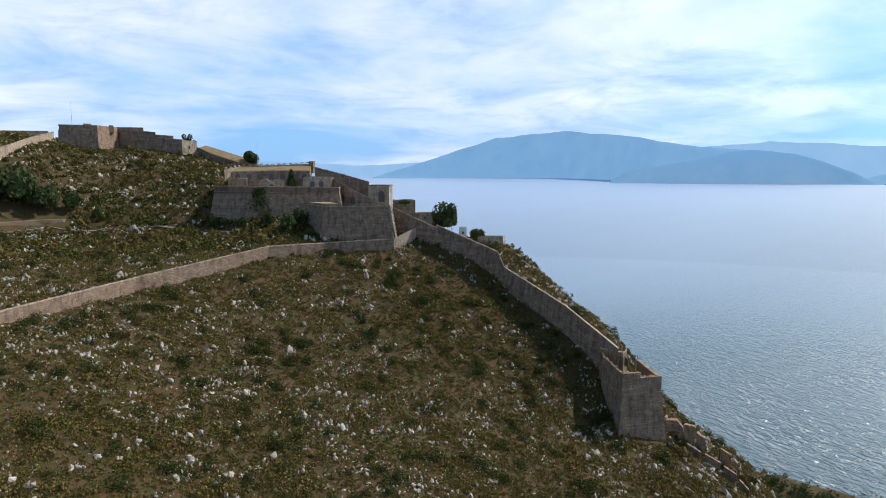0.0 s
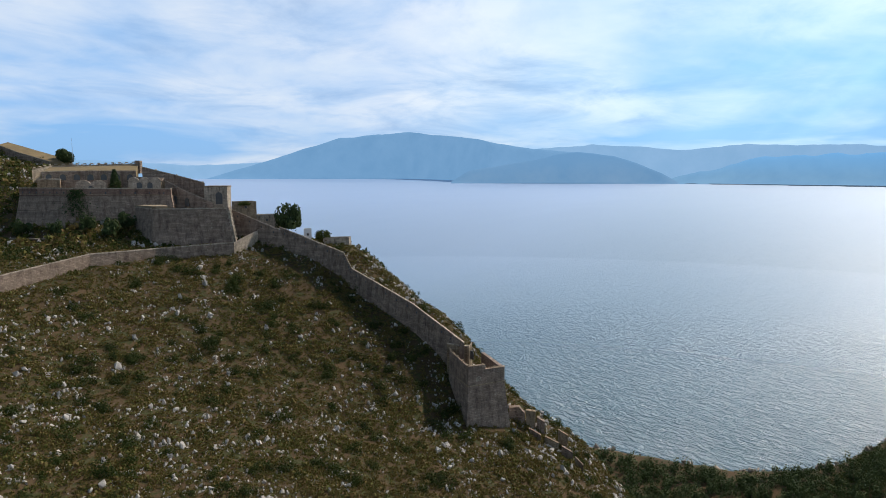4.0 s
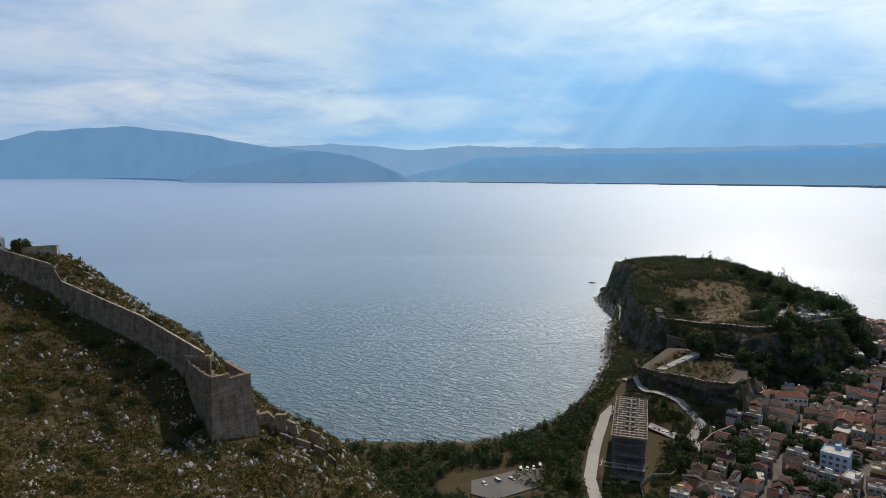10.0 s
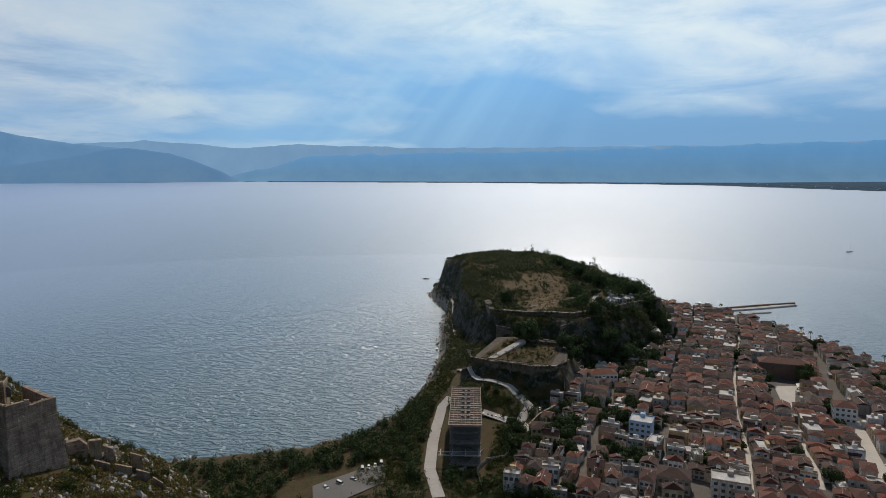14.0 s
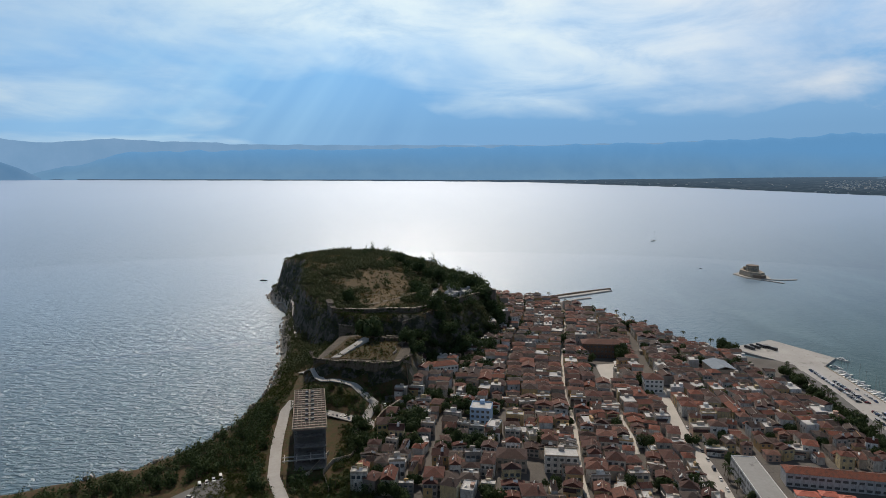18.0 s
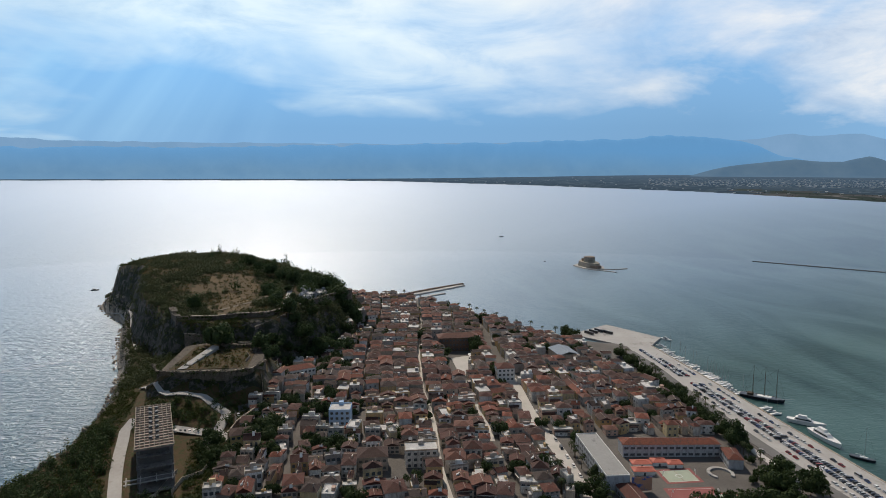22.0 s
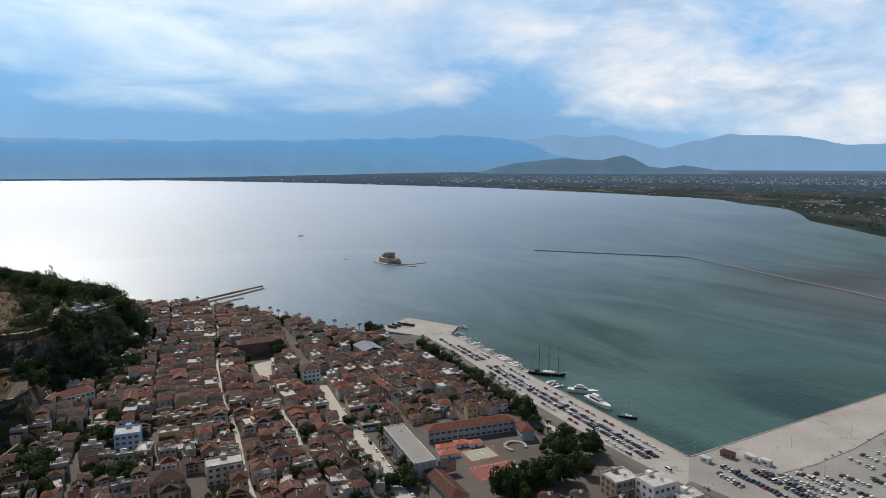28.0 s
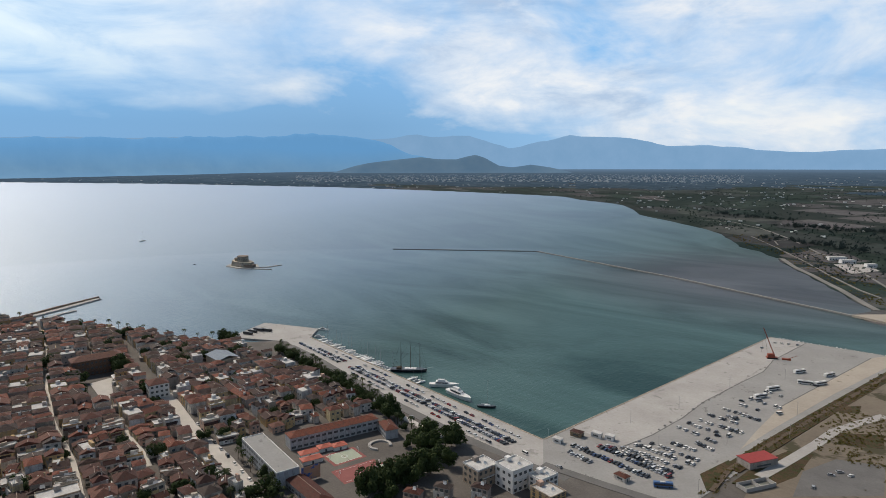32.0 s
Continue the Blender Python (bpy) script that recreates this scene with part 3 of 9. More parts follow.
# heights of the fortress hill at places along its slopes
SLOPE = [(24, -148, 125), (-19, -149, 114.5), (-70, -138, 107), (-127, -134, 95), (-171, -130, 87), (-48, -219, 122), (-112, -212, 115), (-133, -185, 105),
         (40, -221, 143), (-5, -272, 144.5), (-62, -303, 150), (-125, -298, 150), (-141, -300, 152), (-160, -252, 135), (-164, -211, 122), (-163, -182, 107),
         (-154, -163, 96), (-173, -158, 92), (-186, -255, 139), (-179, -210, 128), (-202, -250, 122), (-205, -205, 98), (-218, -160, 72), (-196, -128, 68)]
CROWN = [(-50, -383, 162), (-108, -343, 163), (-93, -320, 154), (-80, -405, 181), (-118, -385, 178), (-150, -326, 161), (-177, -277, 153), (55, -396, 159.6),
         (34, -419, 162), (-20, -394, 160), (2, -480, 185), (-35, -504, 197), (34, -550, 209), (-29, -538, 207), (-58, -530, 203), (-80, -483, 194),
         (61, -466, 199), (40, -545, 212), (80, -630, 219), (0, -600, 214), (-250, -300, 62), (-290, -330, 15), (-185, -360, 125), (-215, -450, 110), (-310, -450, 5)]
FOOT = [(-94, -34, 72), (-188, -68, 42), (-263, -96, 16), (-100, 0, 64), (-200, 0, 26), (-290, 0, 10), (-87, 50, 50), (-173, 100, 12), (-96, 115, 14),
        (-190, 230, 4), (0, 0, 96), (60, -60, 125), (120, -250, 160), (150, -450, 195), (100, 100, 32), (0, 200, 6), (-330, -100, 12), (-250, -190, 33), (-230, -170, 46), (-262, -200, 26), (-285, -210, 16), (-308, -200, 8), (-322, -190, 6), (-380, -40, 16), (-390, 100, 7)]
CTRL = np.array(SLOPE + CROWN + FOOT, float)


def thin_plate(d):
    return np.where(d > 0, d * d * np.log(np.maximum(d, 1e-9)), 0.0)


size = len(CTRL)
A = np.zeros((size + 3, size + 3))
A[:size, :size] = thin_plate(np.hypot(CTRL[:, None, 0] - CTRL[None, :, 0], CTRL[:, None, 1] - CTRL[None, :, 1]))
A[:size, :size] += np.eye(size) * 30.0
A[:size, size:] = np.c_[np.ones(size), CTRL[:, :2]]
A[size:, :size] = A[:size, size:].T
BEND = np.linalg.solve(A, np.r_[CTRL[:, 2], 0, 0, 0])

UPPER = [(-926, -180), (-860, -146), (-790, -132), (-700, -112), (-640, -86), (-604, -72), (-590, -50), (-600, 10), (-624, 36), (-668, 70), (-720, 84), (-775, 88), (-860, 50), (-945, -40), (-950, -130)]
MEADOW = [(-640, -18), (-632, -42), (-680, -54), (-760, -64), (-784, -26), (-770, 2), (-715, 4), (-685, -6)]
LOWER = [(-497, -70), (-488, -8), (-540, -2), (-572, -34), (-566, -56)]


def fractal(x, y, scale, octaves=4, seed=0):
    """Smooth value noise on arrays, about -1 to 1."""
    rng = np.random.RandomState(seed + 11)
    table = rng.rand(256, 256) * 2 - 1
    out, gain, total = np.zeros(np.shape(x)), 1.0, 0.0
    u, v = np.asarray(x) / scale + 1000.0, np.asarray(y) / scale + 1000.0
    for _ in range(octaves):
        iu, iv = np.floor(u).astype(int), np.floor(v).astype(int)
        fu, fv = smooth(u - iu), smooth(v - iv)
        g = lambda a, b: table[(iu + a) % 256, (iv + b) % 256]
        out += gain * ((g(0, 0) * (1 - fu) + g(1, 0) * fu) * (1 - fv) + (g(0, 1) * (1 - fu) + g(1, 1) * fu) * fv)
        total += gain
        u, v, gain = u * 2.03 + 17, v * 2.03 + 5, gain * 0.5
    return out / total


def ground(x, y, rough=True):
    """The height of the land, and below the sea its bed."""
    x, y = np.atleast_1d(np.asarray(x, float)), np.atleast_1d(np.asarray(y, float))
    cx, cy = np.clip(x, -420, 170), np.clip(y, -700, 320)
    hill = np.c_[np.ones(x.size), cx.ravel(), cy.ravel()] @ BEND[size:]
    for (a, b, _), w in zip(CTRL, BEND[:size]):
        hill += w * thin_plate(np.hypot(cx.ravel() - a, cy.ravel() - b))
    hill = np.maximum(hill.reshape(x.shape), 1.95 + 1.65 * smooth((326 - y) / 45))
    low = 1.95 + 1.65 * smooth((326 - y) / 45) + 6.5 * smooth((230 - y) / 230) + 4 * smooth((60 - y) / 120)
    w = smooth((x + 410) / 90) * smooth((300 - y) / 110)
    z = low * (1 - w) + hill * w
    d = -inside_by(UPPER, x, y)
    if rough:
        d = d + 5.0 * fractal(x, y, 26, 3, 19)
    dome = 53 + 17 * smooth(1.25 - np.hypot((x + 850) / 170, (y + 80) / 120)) + 3 * smooth((-640 - x) / 150) - 9 * smooth((y - 30) / 60)
    wide = np.where(y < -50, 17.0, np.where(x > -690, 34.0, 52.0))
    z = np.maximum(z, low + (dome - low) * smooth(1 - np.maximum(d, 0) / wide))
    d = -inside_by(LOWER, x, y)
    z = np.maximum(z, low + (39 - low) * smooth(1 - np.maximum(d, 0) / 24.0))
    spine = smooth(1 - np.abs(y + 55) / 60) * smooth((-430 - x) / 60) * smooth((x + 640) / 60)
    z = np.maximum(z, low + 16 * spine)
    sd = inside_by(COAST, x, y)
    cliff = np.where(y < 20, np.where((x < -640) & (y < -60), 3.0, 1.7), 0.6)
    if rough:
        wild = smooth((z - 12) / 15) + smooth((-60 - y) / 60)
        z = z + np.minimum(wild, 1) * (0.9 * fractal(x, y, 14, 4) + 0.25 * fractal(x, y, 3.0, 2, 3)) + smooth(fractal(x, y, 30, 3, 7)) * smooth((z - 60) / 30) * 0.8
    z = np.where(sd > 0, np.minimum(z, 0.2 + sd * cliff), np.maximum(sd * 0.35, -9.0))
    pd = inside_by(PLAIN, x, y)
    if rough:
        pd = pd + (7 * fractal(x, y, 45, 3, 47) + 3) * smooth((np.hypot(x, y) - 930) / 120) * smooth((2600 - np.hypot(x, y)) / 900)
    z = np.where(pd > -30, np.clip(pd * 0.05, -6, 2.5) + 12.0 * smooth((np.hypot(x, y) - 6000) / 12000), z)
    return z


def height(x, y):
    return float(ground(x, y, False)[0])


M_MEADOW = material("bare_ochre_meadow", (0.060, 0.045, 0.024), (0.150, 0.103, 0.052), 0.05, 0.98, 0.9, 0.6, 0.2, accent=(0.22, 0.165, 0.095), accent_scale=0.025, accent_at=0.62)
# Far plain: haze is part of its colour and it glows like the ranges.
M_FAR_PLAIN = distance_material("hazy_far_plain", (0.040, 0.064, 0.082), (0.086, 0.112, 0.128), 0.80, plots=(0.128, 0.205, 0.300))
yaws = np.radians(np.r_[np.arange(-4, 196, 0.3), np.arange(196, 356, 4.0)])
rings = np.r_[0.2, 2.5, np.arange(6, 90, 7), np.arange(90, 420, 2.4), 420 * 1.013 ** np.arange(0, 76), 1120 * 1.012 ** np.arange(0, 70), 2580 * 1.032 ** np.arange(0, 74)]
RR, AA = np.meshgrid(rings, yaws, indexing="ij")
GX, GY = -np.sin(AA) * RR, np.cos(AA) * RR
GZ = ground(GX, GY)
row, col = GX.shape
quads = np.stack([a.ravel() for a in np.broadcast_arrays(
    np.arange(row - 1)[:, None] * col + np.arange(col)[None, :], np.arange(row - 1)[:, None] * col + (np.arange(col)[None, :] + 1) % col,
    np.arange(1, row)[:, None] * col + (np.arange(col)[None, :] + 1) % col, np.arange(1, row)[:, None] * col + np.arange(col)[None, :])], -1)
fx, fy, fz = (g.ravel()[quads].mean(1) for g in (GX, GY, GZ))
gz = GZ.ravel()[quads]
steep = (gz.max(1) - gz.min(1)) / np.maximum(np.hypot(np.ptp(GX.ravel()[quads], axis=1), np.ptp(GY.ravel()[quads], axis=1)), 0.5)
shore = inside_by(COAST, fx, fy)
zone = np.zeros(len(quads), int)
zone[(fy > -20) & (fx < -230) & (fz < 17) & (fy < 420)] = 1
zone[(fy > 230) & (fy < 780)] = 1
# Steep faces get the rock with shade in its colour.
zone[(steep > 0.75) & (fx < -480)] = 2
zone[inside_by(MEADOW, fx, fy) + 34 * fractal(fx, fy, 34, 4, 61) > 4] = 6
zone[(shore < 14) & (shore > -60) & (fy < -20) & (fz < 9)] = 3
zone[fy > 800] = 4
zone[(fy < -800)] = 0
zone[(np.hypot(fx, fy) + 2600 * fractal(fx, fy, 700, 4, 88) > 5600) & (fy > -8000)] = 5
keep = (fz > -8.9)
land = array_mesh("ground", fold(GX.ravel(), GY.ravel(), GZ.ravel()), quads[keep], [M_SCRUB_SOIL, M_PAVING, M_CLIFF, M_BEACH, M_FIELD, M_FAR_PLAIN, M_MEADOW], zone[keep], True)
single("ground", land, [], "scrubby hill, paved town and far plain in one sheet of land", "ground", "structure")

# ---------------------------------------------------------------- the sea
rings = np.r_[np.arange(60, 1260, 60), np.arange(1260, 2000, 20), np.arange(2000, 2800, 60), 2800 * 1.05 ** np.arange(0, 47)]
yaws = np.radians(np.arange(0, 360, 0.75))
RR, AA = np.meshgrid(rings, yaws, indexing="ij")
row, col = RR.shape
quads = np.stack([a.ravel() for a in np.broadcast_arrays(
    np.arange(row - 1)[:, None] * col + np.arange(col)[None, :], np.arange(row - 1)[:, None] * col + (np.arange(col)[None, :] + 1) % col,
    np.arange(1, row)[:, None] * col + (np.arange(col)[None, :] + 1) % col, np.arange(1, row)[:, None] * col + np.arange(col)[None, :])], -1)
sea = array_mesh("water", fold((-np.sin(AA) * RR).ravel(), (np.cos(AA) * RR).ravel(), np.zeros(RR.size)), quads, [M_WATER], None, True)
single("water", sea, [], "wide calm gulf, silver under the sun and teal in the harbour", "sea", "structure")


# ---------------------------------------------------------------- far ranges
def ridge(name, label, line, near, mat, jag, seed, foot=0.0, deep=1500):
    """A range seen along bearings: line holds (yaw, slope of its skyline), near (yaw, distance of its foot)."""
    ya, sl = np.array(sorted(line)).T
    yy = np.arange(ya[0], ya[-1] + 1e-6, 0.2)
    top = np.interp(yy, ya, sl) + jag * fractal(yy * 10, yy * 0 + seed, 14, 4, seed) * smooth(np.minimum(yy - ya[0], ya[-1] - yy) / 3)
    start = np.interp(yy, *np.array(sorted(near)).T)
    rows = []
    for k in range(12):
        u = k / 11
        r = start + deep * u
        fall = smooth(u) * (1 + 0.55 * (1 - u) * fractal(yy * 14, yy * 0 + k * 2.2, 16, 4, seed + 1))
        z = foot + (EYE_Z + top * (start + deep) - foot) * fall
        rows.append(fold(-np.sin(np.radians(yy)) * r, np.cos(np.radians(yy)) * r, z))
    c = len(yy)
    v = np.concatenate(rows)
    k = np.arange(11)[:, None] * c + np.arange(c - 1)[None, :]
    q = np.stack([k, k + 1, k + c + 1, k + c], -1).reshape(-1, 4)
    single(name, array_mesh(name, v, q, [mat], None, True), [], label, "mountain", "structure")


# The blue of these ranges is haze painted into colour and emission.
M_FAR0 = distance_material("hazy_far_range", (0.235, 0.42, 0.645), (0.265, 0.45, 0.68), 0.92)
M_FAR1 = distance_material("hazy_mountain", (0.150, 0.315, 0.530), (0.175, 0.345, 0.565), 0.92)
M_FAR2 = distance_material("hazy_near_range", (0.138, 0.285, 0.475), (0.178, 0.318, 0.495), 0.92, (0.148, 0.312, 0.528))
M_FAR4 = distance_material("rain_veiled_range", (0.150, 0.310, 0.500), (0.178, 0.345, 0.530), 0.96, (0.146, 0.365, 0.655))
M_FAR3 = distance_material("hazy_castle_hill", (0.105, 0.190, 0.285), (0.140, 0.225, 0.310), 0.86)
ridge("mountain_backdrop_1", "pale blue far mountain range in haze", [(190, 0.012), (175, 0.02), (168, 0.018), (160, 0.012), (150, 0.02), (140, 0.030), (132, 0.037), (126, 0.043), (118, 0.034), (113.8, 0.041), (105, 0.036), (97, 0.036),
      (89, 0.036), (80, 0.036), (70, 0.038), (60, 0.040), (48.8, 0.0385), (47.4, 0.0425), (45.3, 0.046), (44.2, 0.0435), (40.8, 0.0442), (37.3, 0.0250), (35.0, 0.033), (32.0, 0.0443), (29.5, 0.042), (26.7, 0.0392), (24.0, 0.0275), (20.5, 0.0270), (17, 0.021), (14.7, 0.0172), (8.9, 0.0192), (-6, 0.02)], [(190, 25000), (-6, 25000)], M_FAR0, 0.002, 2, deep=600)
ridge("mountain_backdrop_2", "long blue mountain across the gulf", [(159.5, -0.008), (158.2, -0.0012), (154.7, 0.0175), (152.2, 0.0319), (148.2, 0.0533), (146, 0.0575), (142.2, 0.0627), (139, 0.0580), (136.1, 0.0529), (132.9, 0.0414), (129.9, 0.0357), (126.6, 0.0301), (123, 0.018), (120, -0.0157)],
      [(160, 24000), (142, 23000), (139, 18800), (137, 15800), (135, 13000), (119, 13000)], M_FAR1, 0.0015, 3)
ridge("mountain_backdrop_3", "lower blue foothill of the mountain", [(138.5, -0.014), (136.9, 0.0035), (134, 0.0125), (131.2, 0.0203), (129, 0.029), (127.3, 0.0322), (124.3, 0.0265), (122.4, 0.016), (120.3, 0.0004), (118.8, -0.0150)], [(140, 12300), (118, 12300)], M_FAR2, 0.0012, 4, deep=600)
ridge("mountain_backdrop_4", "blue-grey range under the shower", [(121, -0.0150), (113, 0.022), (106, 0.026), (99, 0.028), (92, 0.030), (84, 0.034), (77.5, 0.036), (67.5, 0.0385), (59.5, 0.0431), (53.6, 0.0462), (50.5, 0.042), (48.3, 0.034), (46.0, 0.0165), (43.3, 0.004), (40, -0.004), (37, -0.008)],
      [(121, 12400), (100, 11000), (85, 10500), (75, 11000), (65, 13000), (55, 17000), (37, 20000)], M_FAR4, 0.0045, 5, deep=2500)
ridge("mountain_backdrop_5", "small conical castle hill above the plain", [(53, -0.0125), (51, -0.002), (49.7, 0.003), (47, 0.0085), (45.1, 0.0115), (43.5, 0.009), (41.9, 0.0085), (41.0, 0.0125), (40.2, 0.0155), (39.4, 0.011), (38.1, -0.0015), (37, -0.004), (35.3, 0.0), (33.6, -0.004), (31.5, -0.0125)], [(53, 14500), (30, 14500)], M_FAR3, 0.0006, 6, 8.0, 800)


# ---------------------------------------------------------------- the fortress on the hill
def away(p, d):
    """A place pushed d metres back from the slope's foot (away from the drop towards the town)."""
    r = math.hypot(p[0], p[1])
    return (p[0] * (1 + d / r), p[1] * (1 + d / r))


def wall_run(parent, line, thick=2.0, batter=0.5, mat=None, coping=True, string=0.0, slits=0, name="wall", teeth=0.0):
    """A wall along places (x, y, top, foot): one body, coping and string course for each stretch."""
    mat = mat or M_STONE
    for a, b in zip(line, line[1:]):
        g = Geo()
        ia, ib = away(a, thick), away(b, thick)
        oa, ob = away(a, -batter), away(b, -batter)
        g.loft([(*oa, a[3] - 3), (*ob, b[3] - 3), (*ib, b[3] - 3), (*ia, a[3] - 3)], [(a[0], a[1], a[2]), (b[0], b[1], b[2]), (*ib, b[2]), (*ia, a[2])])
        part(name, g, mat, parent)
        if coping:
            g = Geo()
            fa, fb, ba, bb = away(a, -0.12), away(b, -0.12), away(a, thick + 0.1), away(b, thick + 0.1)
            g.loft([(*fa, a[2] + 0.004), (*fb, b[2] + 0.004), (*bb, b[2] + 0.004), (*ba, a[2] + 0.004)],
                   [(a[0], a[1], a[2] + 0.45), (b[0], b[1], b[2] + 0.45), (*bb, b[2] + 0.35), (*ba, a[2] + 0.35)])
            part("coping", g, M_STONE_PALE, parent, "worn pale coping stones")
        span = math.hypot(b[0] - a[0], b[1] - a[1])
        at = lambda u, d: away((a[0] + (b[0] - a[0]) * u, a[1] + (b[1] - a[1]) * u), d)
        if string:
            g = Geo()
            za, zb = a[2] - string, b[2] - string
            g.loft([(*at(0, -batter * 0.3 - 0.28), za), (*at(1, -batter * 0.3 - 0.28), zb), (*at(1, 0.3), zb), (*at(0, 0.3), za)],
                   [(*at(0, -batter * 0.3 - 0.2), za + 0.4), (*at(1, -batter * 0.3 - 0.2), zb + 0.4), (*at(1, 0.3), zb + 0.4), (*at(0, 0.3), za + 0.4)])
            part("string_course", g, M_STONE_OCHRE, parent)
        # Loopholes are proud dark blocks standing in for shaded slots.
        for k in range(slits):
            u = (k + 0.5) / slits
            z = a[2] + (b[2] - a[2]) * u - 2.0
            w = 0.35 / span
            g = Geo()
            g.loft([(*at(u - w, -0.2), z - 0.5), (*at(u + w, -0.2), z - 0.5), (*at(u + w, 0.2), z - 0.5), (*at(u - w, 0.2), z - 0.5)],
                   [(*at(u - w, -0.2), z + 0.4), (*at(u + w, -0.2), z + 0.4), (*at(u + w, 0.2), z + 0.4), (*at(u - w, 0.2), z + 0.4)])
            part("loophole", g, M_SHUTTER, parent, "dark loophole")
        if teeth:
            count = int(span / 3.2)
            for k in range(count):
                u, w = (k + 0.5) / count, 0.8 / span
                z = a[2] + (b[2] - a[2]) * u + 0.4
                g = Geo()
                g.loft([(*at(u - w, 0), z), (*at(u + w, 0), z), (*at(u + w, 0.8), z), (*at(u - w, 0.8), z)],
                       [(*at(u - w, 0), z + teeth), (*at(u + w, 0), z + teeth), (*at(u + w, 0.8), z + teeth), (*at(u - w, 0.8), z + teeth)])
                part("merlon", g, mat, parent)


def arch(w, h, depth, sides=10):
    """A solid arched panel whose colour stands for the shade or light in an opening, its face in the plane y = 0,
    looking along -y.
    """
    g = Geo()
    r = w / 2
    ring = [(-r, 0, 0), (r, 0, 0)] + [(r * math.cos(math.pi * k / sides), 0, h - r + r * math.sin(math.pi * k / sides)) for k in range(sides + 1)]
    g.loft([(x, -0.12, z) for x, _, z in ring], [(x, depth, z) for x, _, z in ring])
    return g


def arch_frame(w, h, t, out=0.2, sides=10):
    """The stones round an arched opening."""
    g = Geo()
    r = w / 2
    for k in range(sides):
        p = []
        for a in (k, k + 1):
            c, s = math.cos(math.pi * a / sides), math.sin(math.pi * a / sides)
            p += [(r * c, h - r + r * s), ((r + t) * c, h - r + (r + t) * s)]
        (x0, z0), (x1, z1), (x2, z2), (x3, z3) = p
        g.loft([(x0, -out, z0), (x1, -out, z1), (x3, -out, z3), (x2, -out, z2)], [(x0, 0.3, z0), (x1, 0.3, z1), (x3, 0.3, z3), (x2, 0.3, z2)])
    for s in (-1, 1):
        g.box(*sorted((s * r, s * (r + t))), -out, 0.3, 0, h - r)
    return g


def place_part(name, geo, mat, parent, x, y, z, turn, label=""):
    ob = part(name, geo, mat, parent, label)
    ob.matrix_basis = pose(x, y, z, 0, 0, turn)
    return ob


def facing(x, y):
    """The turn that points a thing's -y side at the slope's foot."""
    return math.degrees(math.atan2(y, x)) - 90


M_DRYSOIL = material("dry_grass_soil", (0.12, 0.09, 0.05), (0.24, 0.18, 0.09), 0.2, 0.98, 2.0, 0.6, 0.1)
# Large bastion with a brick-red parapet
A_POLY = [(-50.1, -388.7), (-67.4, -365.8), (-112.6, -350.3), (-124, -372), (-112, -402), (-70, -422)]
bastion = thing("fortress_bastion", "large weathered stone bastion with sloping walls and ivy", "bastion", kind="")
part("terreplein", Geo().prism(A_POLY, 158, 178.6, grow=4.2), M_STONE, bastion)
wall_run(bastion, [(-50.1, -388.7, 182.5, 180), (-67.4, -365.8, 182.5, 180), (-112.6, -350.3, 181.7, 180)], 2.2, 0.0, M_STONE_RED, string=3.2, slits=7, name="parapet")
wall_run(bastion, [(-112.6, -350.3, 181.7, 178), (-122, -372, 181.8, 178)], 1.5, 0.0, M_STONE, name="parapet")
# Lower bastion with pale quoins
B_POLY = [(-93.3, -345.6), (-95.8, -324.1), (-125.9, -307.1), (-134.5, -323), (-128, -346)]
low_bastion = thing("fortress_bastion", "lower stone bastion with pale corner quoins and a weedy top", "bastion")
part("terreplein", Geo().prism(B_POLY, 149, 170.8, grow=3.0), M_STONE, low_bastion)
wall_run(low_bastion, [(-93.3, -345.6, 173.0, 170), (-95.8, -324.1, 172.7, 170), (-125.9, -307.1, 172.8, 170), (-133.9, -323, 172.6, 170)], 1.8, 0.0, M_STONE, name="parapet")
for k in range(22):
    z = 151.0 + k * 0.98
    f = (172 - z) / 22.0
    s = 0.95 if k % 2 else 0.62
    cx, cy = -125.9 - 1.05 * f * 2.2, -307.1 + 1.9 * f * 2.0
    place_part("quoin", Geo().box(-s, s, -s, s, 0, 0.9), M_STONE_PALE, low_bastion, cx, cy + 0.2, z, 30)
# Outer wall along the slope
outer = thing("fortress_wall", "long low outer stone wall along the scrubby slope", "wall")
wall_run(outer, [(60, -190, 143, 138), (40.4, -221.3, 147.0, 142.9), (33.8, -232.5, 147.7, 143.3), (14, -253, 148.6, 143.6), (-4.8, -271.9, 149.5, 144.2), (-34, -288.5, 152.5, 147.4),
                 (-62.5, -303.6, 155.5, 150.7), (-91.4, -308.7, 155.2, 149.8), (-124.6, -299.0, 156.5, 149.8)], 1.3, 0.3, M_STONE)
wall_run(outer, [(-124.6, -299.0, 156.3, 149.5), (-132, -302, 158.8, 151), (-139.5, -304.5, 161.0, 153.5)], 1.4, 0.3, M_STONE_PALE)
# Curtain wall that runs down to the tower
curtain = thing("fortress_wall", "tall curtain wall stepping down the ridge to a corner tower", "wall")
wall_run(curtain, [(-132, -318.7, 171.5, 153), (-146.9, -295.4, 161.4, 149)], 2.5, 1.2, M_STONE, slits=4)
wall_run(curtain, [(-146.9, -295.4, 163.0, 149), (-161.4, -258.7, 152.2, 138.4), (-161.7, -252.6, 145.3, 132.5), (-165.3, -210.9, 134.3, 120.4), (-167.2, -180.5, 123.0, 105.5)],
         2.5, 1.2, M_STONE, slits=6)
